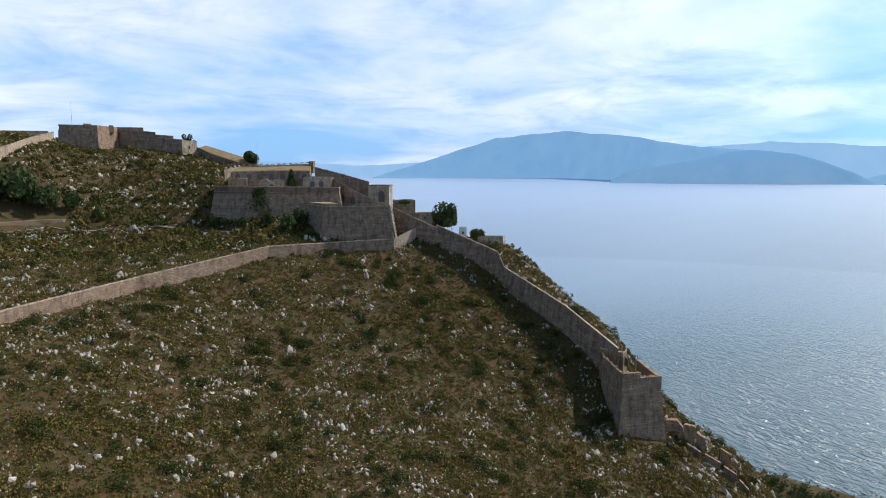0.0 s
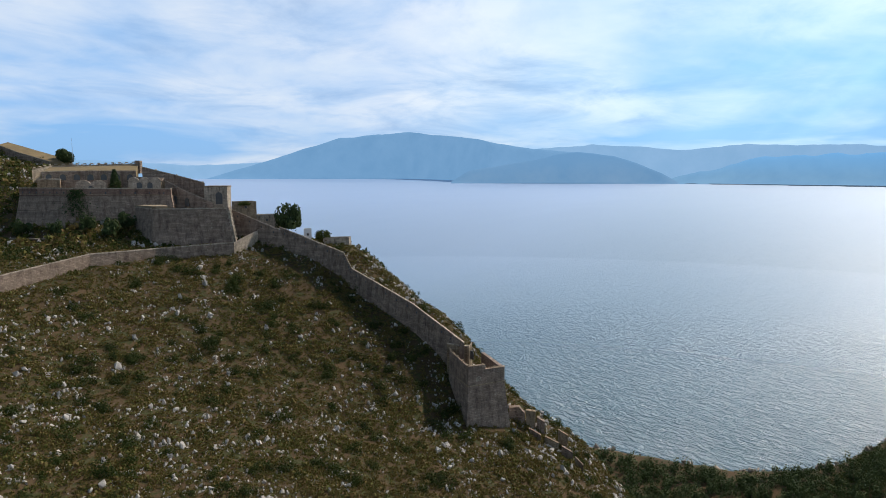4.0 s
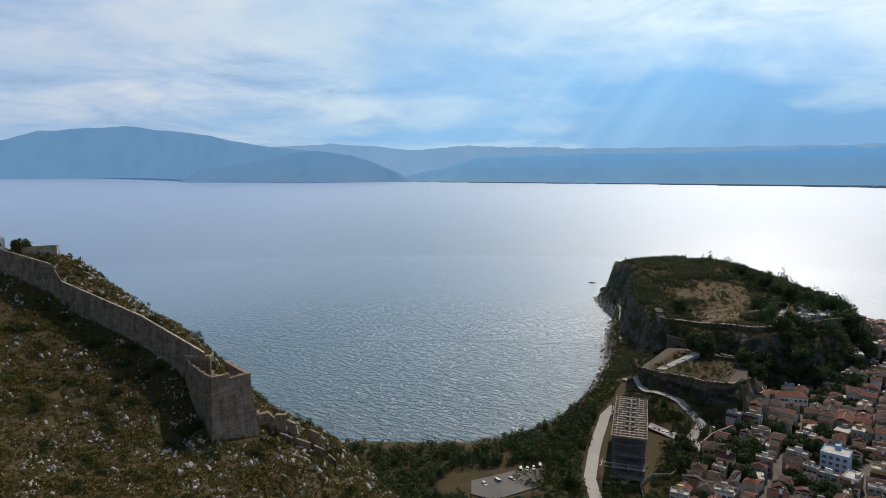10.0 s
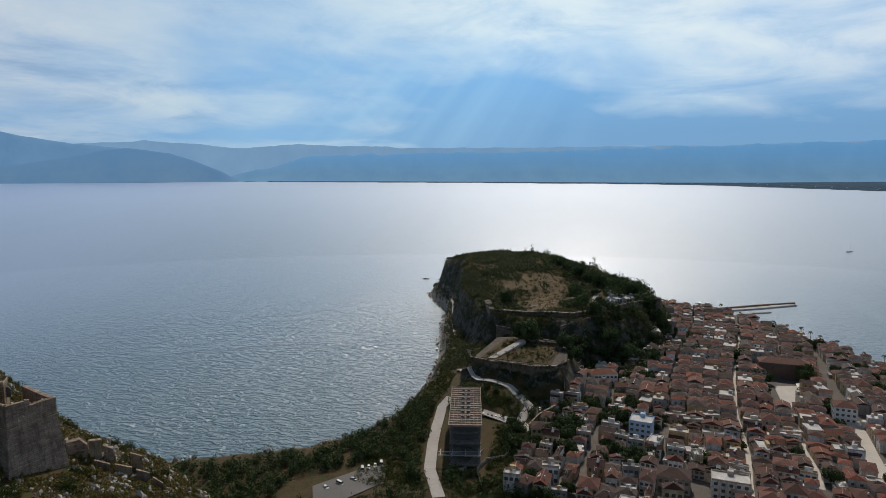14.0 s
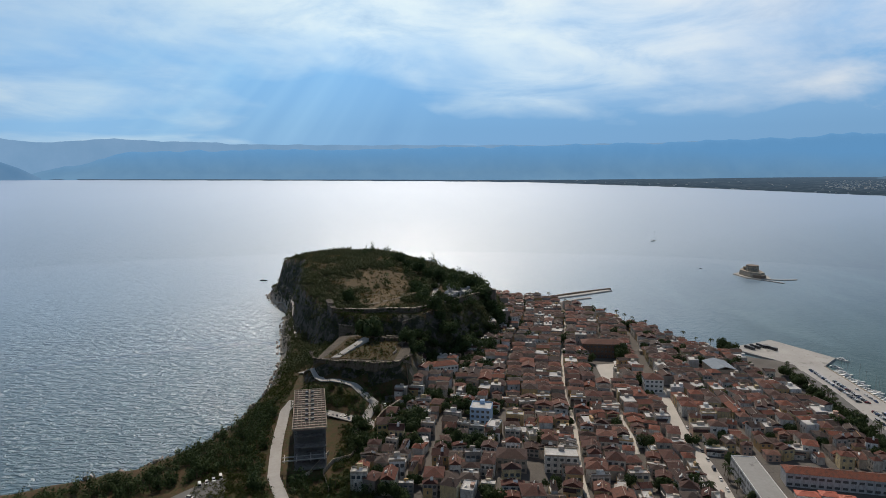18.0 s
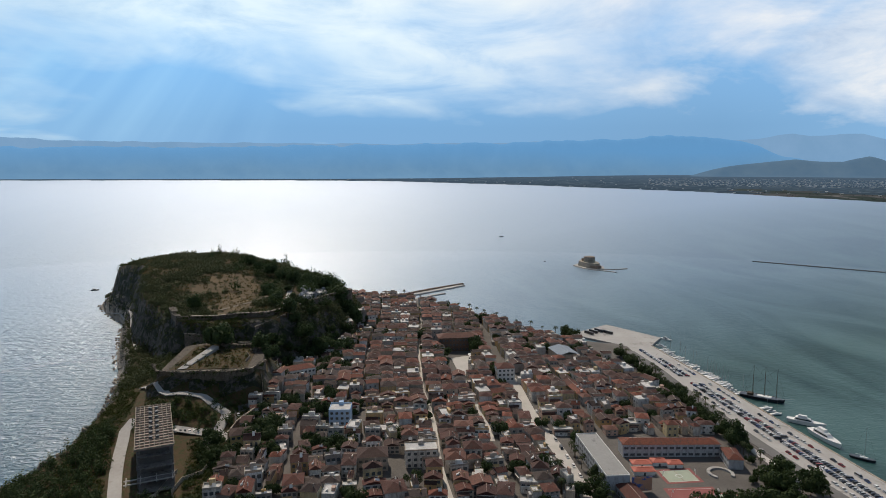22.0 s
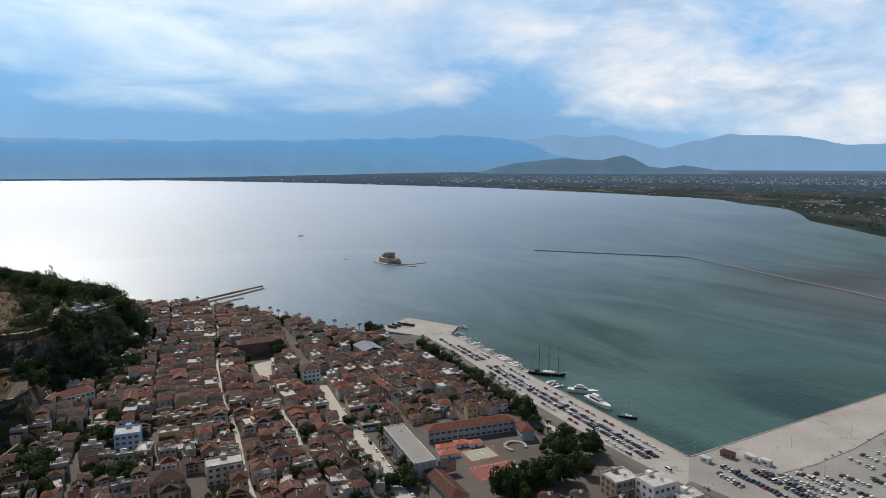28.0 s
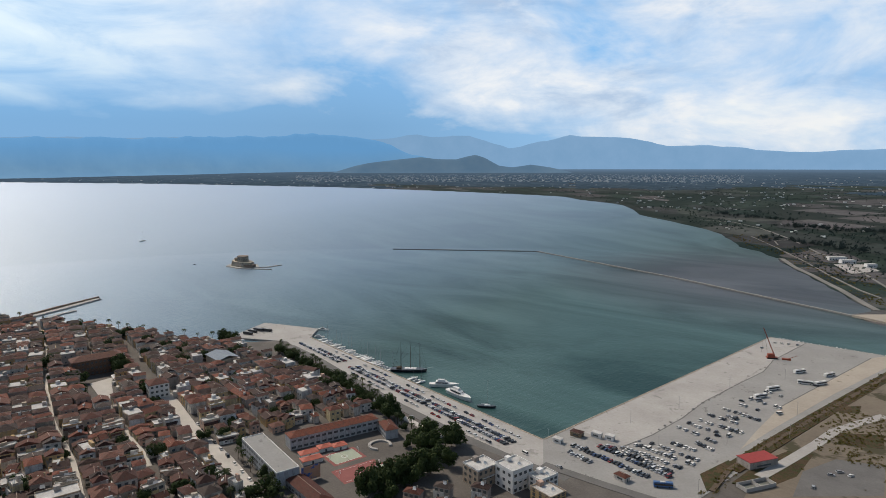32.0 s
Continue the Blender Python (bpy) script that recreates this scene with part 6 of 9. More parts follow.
# rows of the car park
ROWS = ((-213, 348, -193, 344, 0.95), (-216, 358, -158, 351, 0.93), (-203, 369, -148, 360, 0.95), (-199, 373, -147, 366, 0.9), (-191, 378, -145, 376, 0.9), (-186, 388, -144, 385, 0.88), (-179, 397, -144, 393, 0.85),
        (-172, 408, -143, 405, 0.8), (-160, 420, -143, 414, 0.8), (-177, 436, -146, 428, 0.75), (-175, 448, -140, 444, 0.7), (-174, 459, -138, 456, 0.7), (-170, 474, -138, 470, 0.6), (-168, 482, -140, 478, 0.5), (-166, 494, -136, 488, 0.6), (-162, 512, -134, 507, 0.45), (-158, 530, -132, 525, 0.4), (-154, 556, -130, 552, 0.3))
for x0, y0, x1, y1, full in ROWS:
    count = int(math.hypot(x1 - x0, y1 - y0) / 2.9)
    for j in range(count):
        if rng.random() < full:
            put_car(x0 + (x1 - x0) * (j + 0.5) / count + rng.uniform(-0.3, 0.3), y0 + (y1 - y0) * (j + 0.5) / count + rng.uniform(-0.7, 0.7), QZ + 0.06, 82 + rng.uniform(-5, 5) + (180 if rng.random() < 0.5 else 0))
for x, y, t, k in ((-150, 530, 40, 2), (-160, 520, 10, 0), (-130, 512, 60, 2), (-126, 600, 30, 0), (-196, 690, 80, 0), (-192, 720, 75, 1), (-186, 722, 80, 0), (-180, 724, 78, 1), (-172, 726, 82, 0), (-232, 326, 170, 2),
                   (-205, 325, 165, 1), (-150, 440, 20, 0), (-78, 428, 20, 0), (-75, 436, 45, 1), (-69, 435, 70, 0), (-82, 404, 95, 1), (-300, 312, 170, 0), (-330, 318, 168, 1)):
    put_car(x, y, QZ + (0.45 if x > -100 else 0.24), t, k)
for k in range(13):    # main street kerb
    a = -45 + k * 13.0
    x, y = town(a, 4.2)
    put_car(x, y, height(x, y) + 0.13, TURN + rng.uniform(-3, 3))
for k in range(12):    # beside the hotel, below the lower fort, and by the beach
    x, y = -441 + 0.6 * k, -66 + 2.9 * k
    put_car(x, y, height(x, y) + 0.2, 8 + rng.uniform(-5, 5), 0)
for x, y, t in ((-352, -108, 20), (-349, -111, 20), (-346, -114, 20), (-343, -117, 20), (-324, -124, 60), (-318, -130, 50), (-330, -118, 70), (-455, -14, 10), (-457, -18, 10)):
    put_car(x, y, height(x, y) + 0.2, t, 2 if x == -324 else None)
single("more_parked_cars", MORE_CARS, [M_WHITE, M_HULL_DARK, M_METAL, M_GLASS_DARK], "further parked cars in white, black and grey", "cars", "stuff")


def bus(name, label, long=12.0, mat=None):
    ob = thing(name, label, "bus", group="coaches")
    l, w, h = long / 2, 1.25, 3.2
    body = part("body", Geo().box(-l, l, -w, w, 0.4, 1.4).box(-l, l, -w, w, 2.5, h, inset=0.12).box(-l, -l + 0.4, -w, w, 1.4, 2.5), mat or M_WHITE, ob)
    part("window", Geo().box(-l + 0.4, l, -w + 0.03, w - 0.03, 1.4, 2.5), M_GLASS_DARK, body, "dark tinted glass")
    part("roof_unit", Geo().box(-l * 0.3, l * 0.25, -0.8, 0.8, h, h + 0.25, inset=0.1), M_GREYROOF, body)
    wheel = Geo().tube((0, -0.15, 0), (0, 0.15, 0), 0.5, sides=10).mesh("wheel", M_RUBBER)
    for sx in (-0.62, 0.62):
        for sy in (-1, 1):
            part("wheel", wheel, None, ob).matrix_basis = pose(l * sx, w * sy * 0.9, 0.5)
    return ob


M_BUSBLUE = material("blue_bus_paint", (0.03, 0.09, 0.22), (0.05, 0.12, 0.28), 1.0, 0.3, 3.0, 0.0, 0.0, spec=0.5)
base = bus("coach", "white touring coach parked on the apron")
base.matrix_basis = pose(-150, 566, QZ + 0.03, 0, 0, 62)
for x, y, t in ((-152, 540, 60), (-146, 630, 62), (-124, 638, 68), (-124, 607, 62), (-134, 600, 20)):
    copy_thing(base, pose(x, y, QZ + 0.03, 0, 0, t))
base = bus("coach", "dark coach parked on the pier", 12.0, M_HULL_DARK)
base.matrix_basis = pose(-634, 358, QZ + 0.03, 0, 0, 20)
for x, y in ((-638, 366), (-640, 374), (-630, 380)):
    copy_thing(base, pose(x, y, QZ + 0.03, 0, 0, 20))
bus("coach", "blue town bus beside the car park", 11.0, M_BUSBLUE).matrix_basis = pose(-147, 346, QZ + 0.03, 0, 0, 35)

crane = thing("mobile_crane", "red lattice crane with a raised boom on the apron", "crane", (-178, 660, QZ + 0.06), 30)
part("chassis", Geo().box(-5, 5, -2.2, 2.2, 0.6, 1.6), M_RUST, crane)
part("cab", Geo().box(-4, 2.5, -1.9, 1.9, 1.6, 4.6, inset=0.2), M_RUST, crane)
g = Geo()
for s, t in ((-0.8, -0.8), (0.8, -0.8), (0.8, 0.8), (-0.8, 0.8)):
    g.tube((2 + s * 0.5, t, 3.5), (-9 + s * 0.3, t * 0.5, 30), 0.12, sides=4)
for k in range(14):
    z0, z1 = 3.5 + k * 1.9, 3.5 + (k + 1) * 1.9
    f = lambda z, s, t: (2 - 11 * (z - 3.5) / 26.5 + s * (0.5 - 0.2 * (z - 3.5) / 26.5), t * (1 - 0.5 * (z - 3.5) / 26.5), z)
    for t in (-0.8, 0.8):
        g.tube(f(z0, -0.8, t), f(z1, 0.8, t), 0.08, sides=3)
    for s in (-0.8, 0.8):
        g.tube(f(z0, s, -0.8), f(z1, s, 0.8), 0.08, sides=3)
part("boom", g, M_RUST, crane)
part("cable", Geo().tube((-9, 0, 30), (-9.4, 0, 6), 0.05, sides=3).tube((-4, 0, 4.6), (-9, 0, 30), 0.06, sides=3), M_HULL_DARK, crane)
for s in (-1, 1):
    part("track", Geo().box(-4.6, 4.6, s * 2.2 - 0.5, s * 2.2 + 0.5, 0, 1.1, inset=0.25), M_RUBBER, crane)
barge = thing("machine_frame", "red machine frame beside the crane", "machine", (-166, 664, QZ + 0.06), 20)
part("frame", Geo().box(-4, 4, -1.6, 1.6, 0, 1.5, inset=0.3), M_RUST, barge)
part("arm", Geo().tube((2, 0, 1.4), (9, 2, 4.5), 0.3, 0.15), M_RUST, barge)


M_REDROOF = material("bright_red_sheet", (0.24, 0.030, 0.026), (0.33, 0.050, 0.040), 0.4, 0.6, 2.0, 0.1, 0.01)
# Concrete of the basin floor, darker than the basin walls.
M_SCHOOL_FLOOR = material("dark_grey_concrete", (0.11, 0.115, 0.10), (0.20, 0.20, 0.175), 0.3, 0.8, 2.0, 0.1, 0.01)


def kiosk(at, turn, w, d, h, mat, roof, label):
    ob = thing("harbour_kiosk", label, "kiosk", at, turn)
    part("wall", Geo().box(-w / 2, w / 2, -d / 2, d / 2, 0, h), mat, ob)
    part("roof", hip_roof(w, d, h + 0.02, 1.2) if roof is M_TILES else Geo().box(-w / 2 - 0.3, w / 2 + 0.3, -d / 2 - 0.3, d / 2 + 0.3, h, h + 0.25), roof, ob)
    part("door", Geo().box(w / 2 - 0.02, w / 2 + 0.05, -0.5, 0.5, 0, 2.0), M_SHUTTER, ob)
    part("window", Geo().box(-w / 4, w / 4, -d / 2 - 0.05, -d / 2 + 0.02, 1.0, 2.0), M_SHUTTER, ob)


kiosk((-169, 338, QZ + 0.03), -10, 8, 5, 3, M_PLASTER, M_TILES, "small kiosk with a red tile roof at the car park")
kiosk((-222, 374, QZ + 0.03), 5, 8, 5, 3.4, M_STONE_OCHRE, M_TILES, "brick harbour hut with a tile roof")
kiosk((-211, 382, QZ + 0.06), 5, 7, 4, 3.2, M_WHITE, M_GREYROOF, "white container office on the apron")
kiosk((-202, 384, QZ + 0.06), 5, 6, 4, 3.2, M_WHITE, M_GREYROOF, "white container office on the apron")
kiosk((-226, 356, QZ + 0.06), 5, 6, 4, 3.0, M_WHITE, M_GREYROOF, "small white ticket hut on the quay")
kiosk((-116, 414, QZ + 0.43), 62, 22, 11, 4.5, M_PLASTER, M_REDROOF, "long shed with a bright red sheet roof at the rail track")
tank = thing("concrete_basin", "open pale concrete basin beside the red shed", "basin", (-107, 383, QZ + 0.4), 62)
for a in ((-11, 11, -4, -3.6), (-11, 11, 3.6, 4), (-11, -10.6, -3.6, 3.6), (10.6, 11, -3.6, 3.6), (-0.2, 0.2, -3.6, 3.6)):
    part("basin_wall", Geo().box(*a, 0, 2.4), M_CONCRETE, tank)
part("basin_floor", Geo().box(-10.6, 10.6, -3.6, 3.6, 0.05, 0.3), M_SCHOOL_FLOOR, tank)
for x, y in ((-190, 470), (-178, 545), (-150, 600), (-120, 520), (-140, 430), (-205, 420), (-112, 470), (-170, 390), (-230, 350), (-128, 350)):
    lamp = thing("street_lamp", "tall slender grey lamp post on the apron", "lamp post", (x, y, QZ + 0.06), group="apron lamps")
    part("pole", Geo().tube((0, 0, 0), (0, 0, 10), 0.12, 0.07), M_METAL, lamp)
    part("head", Geo().box(-0.8, 0.8, -0.15, 0.15, 10, 10.15), M_METAL, lamp)


# ---------------------------------------------------------------- boats
def hull_geo(l, w, h, mat_i=0, transom=0.75):
    g = Geo()
    prof = [(-0.5, transom), (-0.2, 1.0), (0.15, 0.95), (0.36, 0.6), (0.5, 0.04)]
    deck = [(x * l, y * w / 2, h * (1 + 0.25 * max(x, 0))) for x, y in prof] + [(x * l, -y * w / 2, h * (1 + 0.25 * max(x, 0))) for x, y in reversed(prof)]
    keel = [(x * l * 0.93, y * w / 2 * 0.6, -0.4) for x, y in prof] + [(x * l * 0.93, -y * w / 2 * 0.6, -0.4) for x, y in reversed(prof)]
    return g.loft(keel, deck)


def sail_boat(l=12, masts=1, mat=None, label="white sailing yacht moored stern-to at the quay", name="sailing_yacht", h=1.2, mast_h=None):
    ob = thing(name, label, "boat", group="moored boats")
    part("hull", hull_geo(l, l * 0.29, h), mat or M_WHITE, ob)
    part("cabin", Geo().box(-l * 0.12, l * 0.2, -l * 0.08, l * 0.08, h, h + 0.6, inset=0.2), M_WHITE, ob)
    for k in range(masts):
        x = l * (0.06 if masts == 1 else 0.3 - 0.26 * k)
        mh = mast_h or l * 1.3
        part("mast", Geo().tube((x, 0, h), (x, 0, h + mh), 0.12 if l < 20 else 0.25, 0.07, sides=5), M_METAL if l < 20 else M_BARK, ob)
        part("boom", Geo().tube((x, 0, h + 1.6), (x - l * (0.36 if masts == 1 else 0.2), 0, h + 1.5), 0.14, sides=5), M_WHITE if l < 20 else M_BARK, ob)
    g = Geo()
    for k in range(masts):
        x = l * (0.06 if masts == 1 else 0.3 - 0.26 * k)
        mh = mast_h or l * 1.3
        for end in ((l * 0.49, 0, h), (-l * 0.48, 0, h), (x, l * 0.13, h), (x, -l * 0.13, h)):
            if masts > 1:
                part("stay", Geo().tube((x, 0, h + mh), end, 0.05, sides=3), M_HULL_DARK, ob)
            else:
                g.tube((x, 0, h + mh), end, 0.02, sides=3)
    if masts > 1:
        part("bowsprit", Geo().tube((l * 0.42, 0, h * 1.1), (l * 0.68, 0, h * 1.9), 0.2, 0.1, sides=5), M_WHITE, ob)
        part("deck_house", Geo().box(-l * 0.34, -l * 0.2, -l * 0.07, l * 0.07, h, h + 1.6, inset=0.2), M_BARK, ob)
    else:
        part("rigging", g, M_HULL_DARK, ob)
    return ob


def motor_yacht(l, label, mat=None):
    ob = thing("motor_yacht", label, "boat", group="moored boats")
    h = l * 0.11
    part("hull", hull_geo(l, l * 0.25, h), mat or M_WHITE, ob)
    cabin = part("cabin", Geo().loft([(-l * 0.3, -l * 0.09, h), (l * 0.2, -l * 0.08, h), (l * 0.2, l * 0.08, h), (-l * 0.3, l * 0.09, h)],
                             [(-l * 0.28, -l * 0.08, h * 1.75), (l * 0.08, -l * 0.06, h * 1.75), (l * 0.08, l * 0.06, h * 1.75), (-l * 0.28, l * 0.08, h * 1.75)]), M_WHITE, ob)
    part("window", Geo().box(-l * 0.26, l * 0.13, -l * 0.092, l * 0.092, h * 1.25, h * 1.5), M_GLASS_DARK, cabin, "dark window band")
    part("flybridge", Geo().box(-l * 0.22, l * 0.02, -l * 0.055, l * 0.055, h * 1.752, h * 2.3, inset=0.3), M_WHITE, cabin)
    part("radar_arch", Geo().tube((-l * 0.16, 0, h * 2.3), (-l * 0.2, 0, h * 2.9), 0.1), M_METAL, ob)
    return ob


yacht = sail_boat()
small = motor_yacht(9, "small white motor boat moored at the quay")
quay_a, quay_b = Vector((-573, 399, 0)), Vector((-236, 353, 0))
qdir = (quay_b - quay_a).normalized()
qout = Vector((-qdir.y, qdir.x, 0))
out_turn = math.degrees(math.atan2(qout.y, qout.x))
rng = random.Random(3)
u, first = 12.0, {yacht.name: True, small.name: True}
while u < 150:
    base = yacht if rng.random() < 0.62 else small
    p = quay_a + qdir * u + qout * (8 if base is yacht else 6.5)
    m = pose(p.x, p.y, 0, 0, 0, out_turn + rng.uniform(-5, 5)) @ Matrix.Scale(rng.uniform(0.85, 1.15), 4)
    if first.pop(base.name, False):
        base.matrix_basis = m
    else:
        copy_thing(base, m)
    u += rng.uniform(4.2, 5.6)
sail_boat(34, 3, M_HULL_DARK, "dark three-masted schooner with bare masts at the quay", "schooner", 2.6, 25).matrix_basis = pose(-414, 396, 0, 0, 0, 38)
for u, sc in ((178, 1.0), (184, 1.1), (190, 0.9)):
    p = quay_a + qdir * u + qout * 8
    copy_thing(small if u == 184 else yacht, pose(p.x, p.y, 0, 0, 0, out_turn) @ Matrix.Scale(sc, 4))
motor_yacht(26, "large white motor yacht moored at the quay").matrix_basis = pose(-362, 388, 0, 0, 0, 38)
motor_yacht(30, "sleek white motor yacht with dark windows").matrix_basis = pose(-336, 378, 0, 0, 0, -8)
sail_boat(15, 1, M_HULL_DARK, "dark-hulled sailing catamaran at the quay", "sailing_yacht", 1.6, 21).matrix_basis = pose(-305, 376, 0, 0, 0, 30)
motor_yacht(14, "white excursion boat at the pier").matrix_basis = pose(-594, 432, 0, 0, 0, 20)
motor_yacht(12, "small excursion boat at the pier").matrix_basis = pose(-572, 410, 0, 0, 0, 30)
sail_boat(16, 1, None, "lone sailing yacht on the open bay", "sailing_yacht", 1.3, 24).matrix_basis = pose(*[float(v) for v in fold(-1649, 650, 0)], 0, 0, 100) @ Matrix.Scale(0.91, 4)
motor_yacht(12, "dark fishing boat off the cape", M_HULL_DARK).matrix_basis = pose(-1087, -247, 0, 0, 0, 95)
motor_yacht(6, "tiny dinghy out on the bay", M_HULL_DARK).matrix_basis = pose(-1180, 560, 0, 0, 0, 40)
for k in range(26):
    x = -196 + k * 3.9
    copy_thing(small, pose(x, 750 + rng.uniform(-1, 2), 0, 0, 0, 90 + rng.uniform(-12, 12)) @ Matrix.Scale(rng.uniform(0.55, 0.85), 4))

# ---------------------------------------------------------------- the school by the harbour
M_SCHOOL = material("grey_school_render", (0.34, 0.35, 0.37), (0.47, 0.48, 0.49), 0.3, 0.85, 1.5, 0.1, 0.01, stains=(0.2, 0.19, 0.18))
school = thing("school_building", "long three-storey school with white window bands and a red tile roof", "school")


def block(parent, ax, ay, bx, by, width, z0, z1, roof, bands, mat=None):
    """A long block along a line, its width to the left of it, with window bands and pillars on both long sides."""
    l = math.hypot(bx - ax, by - ay)
    t = math.degrees(math.atan2(by - ay, bx - ax))
    place_part("wall", Geo().box(0, l, 0, width, z0 - 4, z1), mat or M_SCHOOL, parent, ax, ay, 0, t)
    if roof is M_TILES:
        place_part("roof", hip_roof(l, width, 0, 2.2), M_TILES, parent, ax + (bx - ax) / 2 - math.sin(radians(t)) * width / 2, ay + (by - ay) / 2 + math.cos(radians(t)) * width / 2, z1 + 0.25, t)
    else:
        place_part("roof", Geo().box(0.3, l - 0.3, 0.3, width - 0.3, z1 + 0.004, z1 + 0.12), M_APRON, parent, ax, ay, 0, t)
        for a in ((0, l, 0, 0.3), (0, l, width - 0.3, width), (0, 0.3, 0.3, width - 0.3), (l - 0.3, l, 0.3, width - 0.3)):
            place_part("parapet", Geo().box(*a, z1 + 0.004, z1 + 0.6), mat or M_WHITE, parent, ax, ay, 0, t)
    count = max(2, int(l / 4.2))
    for f in range(bands):
        z = z0 + 1.2 + f * (z1 - z0) / bands
        for k in range(count):
            x = (k + 0.5) * l / count
            for y0, y1 in ((-0.06, 0.05), (width - 0.05, width + 0.06)):
                place_part("window", Geo().box(x - 1.4, x + 1.4, y0, y1, z, z + 1.5), M_SHUTTER, parent, ax, ay, 0, t)


zs = height(-330, 225)
block(school, -304, 201, -362, 212, 14, zs, zs + 10.5, None, 3)
block(school, -345, 222, -328, 283, 11, zs, zs + 8.5, M_TILES, 2)
block(school, -328, 283, -312, 276, 9, zs, zs + 6.5, M_TILES, 2)
M_MURAL = material("orange_mural_wall", (0.42, 0.22, 0.14), (0.52, 0.30, 0.20), 0.4, 0.8, 2.0, 0.0, 0.0, accent=(0.07, 0.13, 0.35), accent_scale=0.25, accent_at=0.5)
place_part("mural", Geo().box(1, 13, -0.08, 0.03, zs + 1, zs + 9.5), M_MURAL, school, -303.7, 201, 0, 79, "orange mural with a blue painted shape")
gym = thing("school_hall", "low school hall with a dark red tile roof", "hall")
block(gym, -268, 199, -306, 204, 11, zs, zs + 5, M_TILES, 1)
for x, y, t, w in ((-331, 226, 75, 12), (-322, 222, 75, 13), (-330, 238, 75, 9), (-325, 246, 75, 9)):
    hutx = thing("school_hut", "small school pavilion with a bright red roof", "pavilion", (x, y, zs), t)
    part("wall", Geo().box(-w / 2, w / 2, -3, 3, -2, 3), M_WHITE, hutx)
    part("roof", hip_roof(w, 6, 3.02, 1.1), material("red_sheet_roof", (0.36, 0.09, 0.06), (0.46, 0.14, 0.09), 0.4, 0.7, 2.0, 0.1, 0.01) if x == -331 else bpy.data.materials["red_sheet_roof"], hutx)
    part("door", Geo().box(-0.6, 0.6, -3.05, -2.9, 0, 2.1), M_SHUTTER, hutx)
yard = [(-366, 205), (-330, 290), (-300, 300), (-255, 262), (-262, 205)]
slab("pavement_school_yard", yard, zs - 3, zs + 0.25, M_PAVING, "worn grey school yard", "yard")


def court(cx, cy, l, w, t, inner, outer, label):
    g = Geo().box(-l / 2 - 2, l / 2 + 2, -w / 2 - 2, w / 2 + 2, 0, 0.03)
    ob = thing("sports_court", label, "court", (cx, cy, zs + 0.254), t)
    part("border", g, outer, ob)
    for s in (-1, 1):
        part("field", Geo().box(*sorted((s * 0.1, s * l / 2)), -w / 2, w / 2, 0.034, 0.05), inner, ob)
    c = Geo()
    for k in range(20):
        a, b = 2 * math.pi * k / 20, 2 * math.pi * (k + 1) / 20
        c.loft([(1.8 * math.cos(a), 1.8 * math.sin(a), 0.054), (1.8 * math.cos(b), 1.8 * math.sin(b), 0.054), (2.1 * math.cos(b), 2.1 * math.sin(b), 0.054), (2.1 * math.cos(a), 2.1 * math.sin(a), 0.054)],
               [(1.8 * math.cos(a), 1.8 * math.sin(a), 0.06), (1.8 * math.cos(b), 1.8 * math.sin(b), 0.06), (2.1 * math.cos(b), 2.1 * math.sin(b), 0.06), (2.1 * math.cos(a), 2.1 * math.sin(a), 0.06)])
    for y in (-w / 2, w / 2):
        c.box(-l / 2, l / 2, y - 0.08, y + 0.08, 0.054, 0.06)
    part("lines", c, M_WHITE, ob)
    for s in (-1, 1):
        hoop = Geo().tube((s * (l / 2 + 1), 0, 0), (s * (l / 2 + 1), 0, 3), 0.08).box(*sorted((s * (l / 2 + 0.4), s * (l / 2 + 0.5))), -0.9, 0.9, 2.7, 3.8)
        part("hoop_stand", hoop, M_WHITE, ob)


court(-313, 241, 19, 14, 80, M_COURT_GREEN, M_COURT_RED, "pale green ball court with a red border")
court(-290, 235, 26, 15, 78, M_COURT_RED, M_COURT_RED, "red basketball court with white lines")
court(-281, 250, 15, 12, 78, M_COURT_GREEN, M_COURT_RED, "pale green half court with a red border")
amphi = thing("amphitheatre", "small round stone amphitheatre in the school yard", "amphitheatre", (-308, 267, zs + 0.25))
for k in range(14):
    a, b = math.pi * (0.2 + 1.5 * k / 14), math.pi * (0.2 + 1.5 * (k + 1) / 14)
    p = lambda r, q, z: (r * math.cos(q), r * math.sin(q), z)
    part("step", Geo().loft([p(6, a, 0), p(8, a, 0), p(8, b, 0), p(6, b, 0)], [p(6, a, 1.1), p(8, a, 1.1), p(8, b, 1.1), p(6, b, 1.1)]), M_CONCRETE, amphi)
# flats at the harbour's corner
for x, y, w, d, h, t, lab, mat in ((-228, 276, 14, 16, 11, 20, "block of flats with pink walls and a roof terrace", M_PLASTER), (-211, 286, 15, 16, 13, 20, "white block of flats with balconies and roof clutter", M_WHITE),
                                   (-196, 294, 10, 14, 9, 20, "white flats with a blank wall", M_WHITE), (-186, 284, 16, 12, 7, 20, "low flats with a pergola terrace", M_PLASTER)):
    h_ob = house("block_of_flats", w, d, h, "flat", 3, lab, True, mat, True, True)
    h_ob.matrix_basis = pose(x, y, height(x, y), 0, 0, t - 30)
for x, y, t in ((-232, 248, -70), (-216, 262, -72), (-205, 250, -70), (-220, 236, -65), (-240, 232, -70), (-190, 258, -72)):
    copy_thing(NEAR[5], pose(x, y, height(x, y), 0, 0, t))


# ---------------------------------------------------------------- the old acropolis, the hotel and the islet
def flat_wall(parent, line, thick, mat, name="wall"):
    wall_run(parent, [(x, y, zt, zb) for x, y, zt, zb in line], thick, 0.8, mat, name=name)


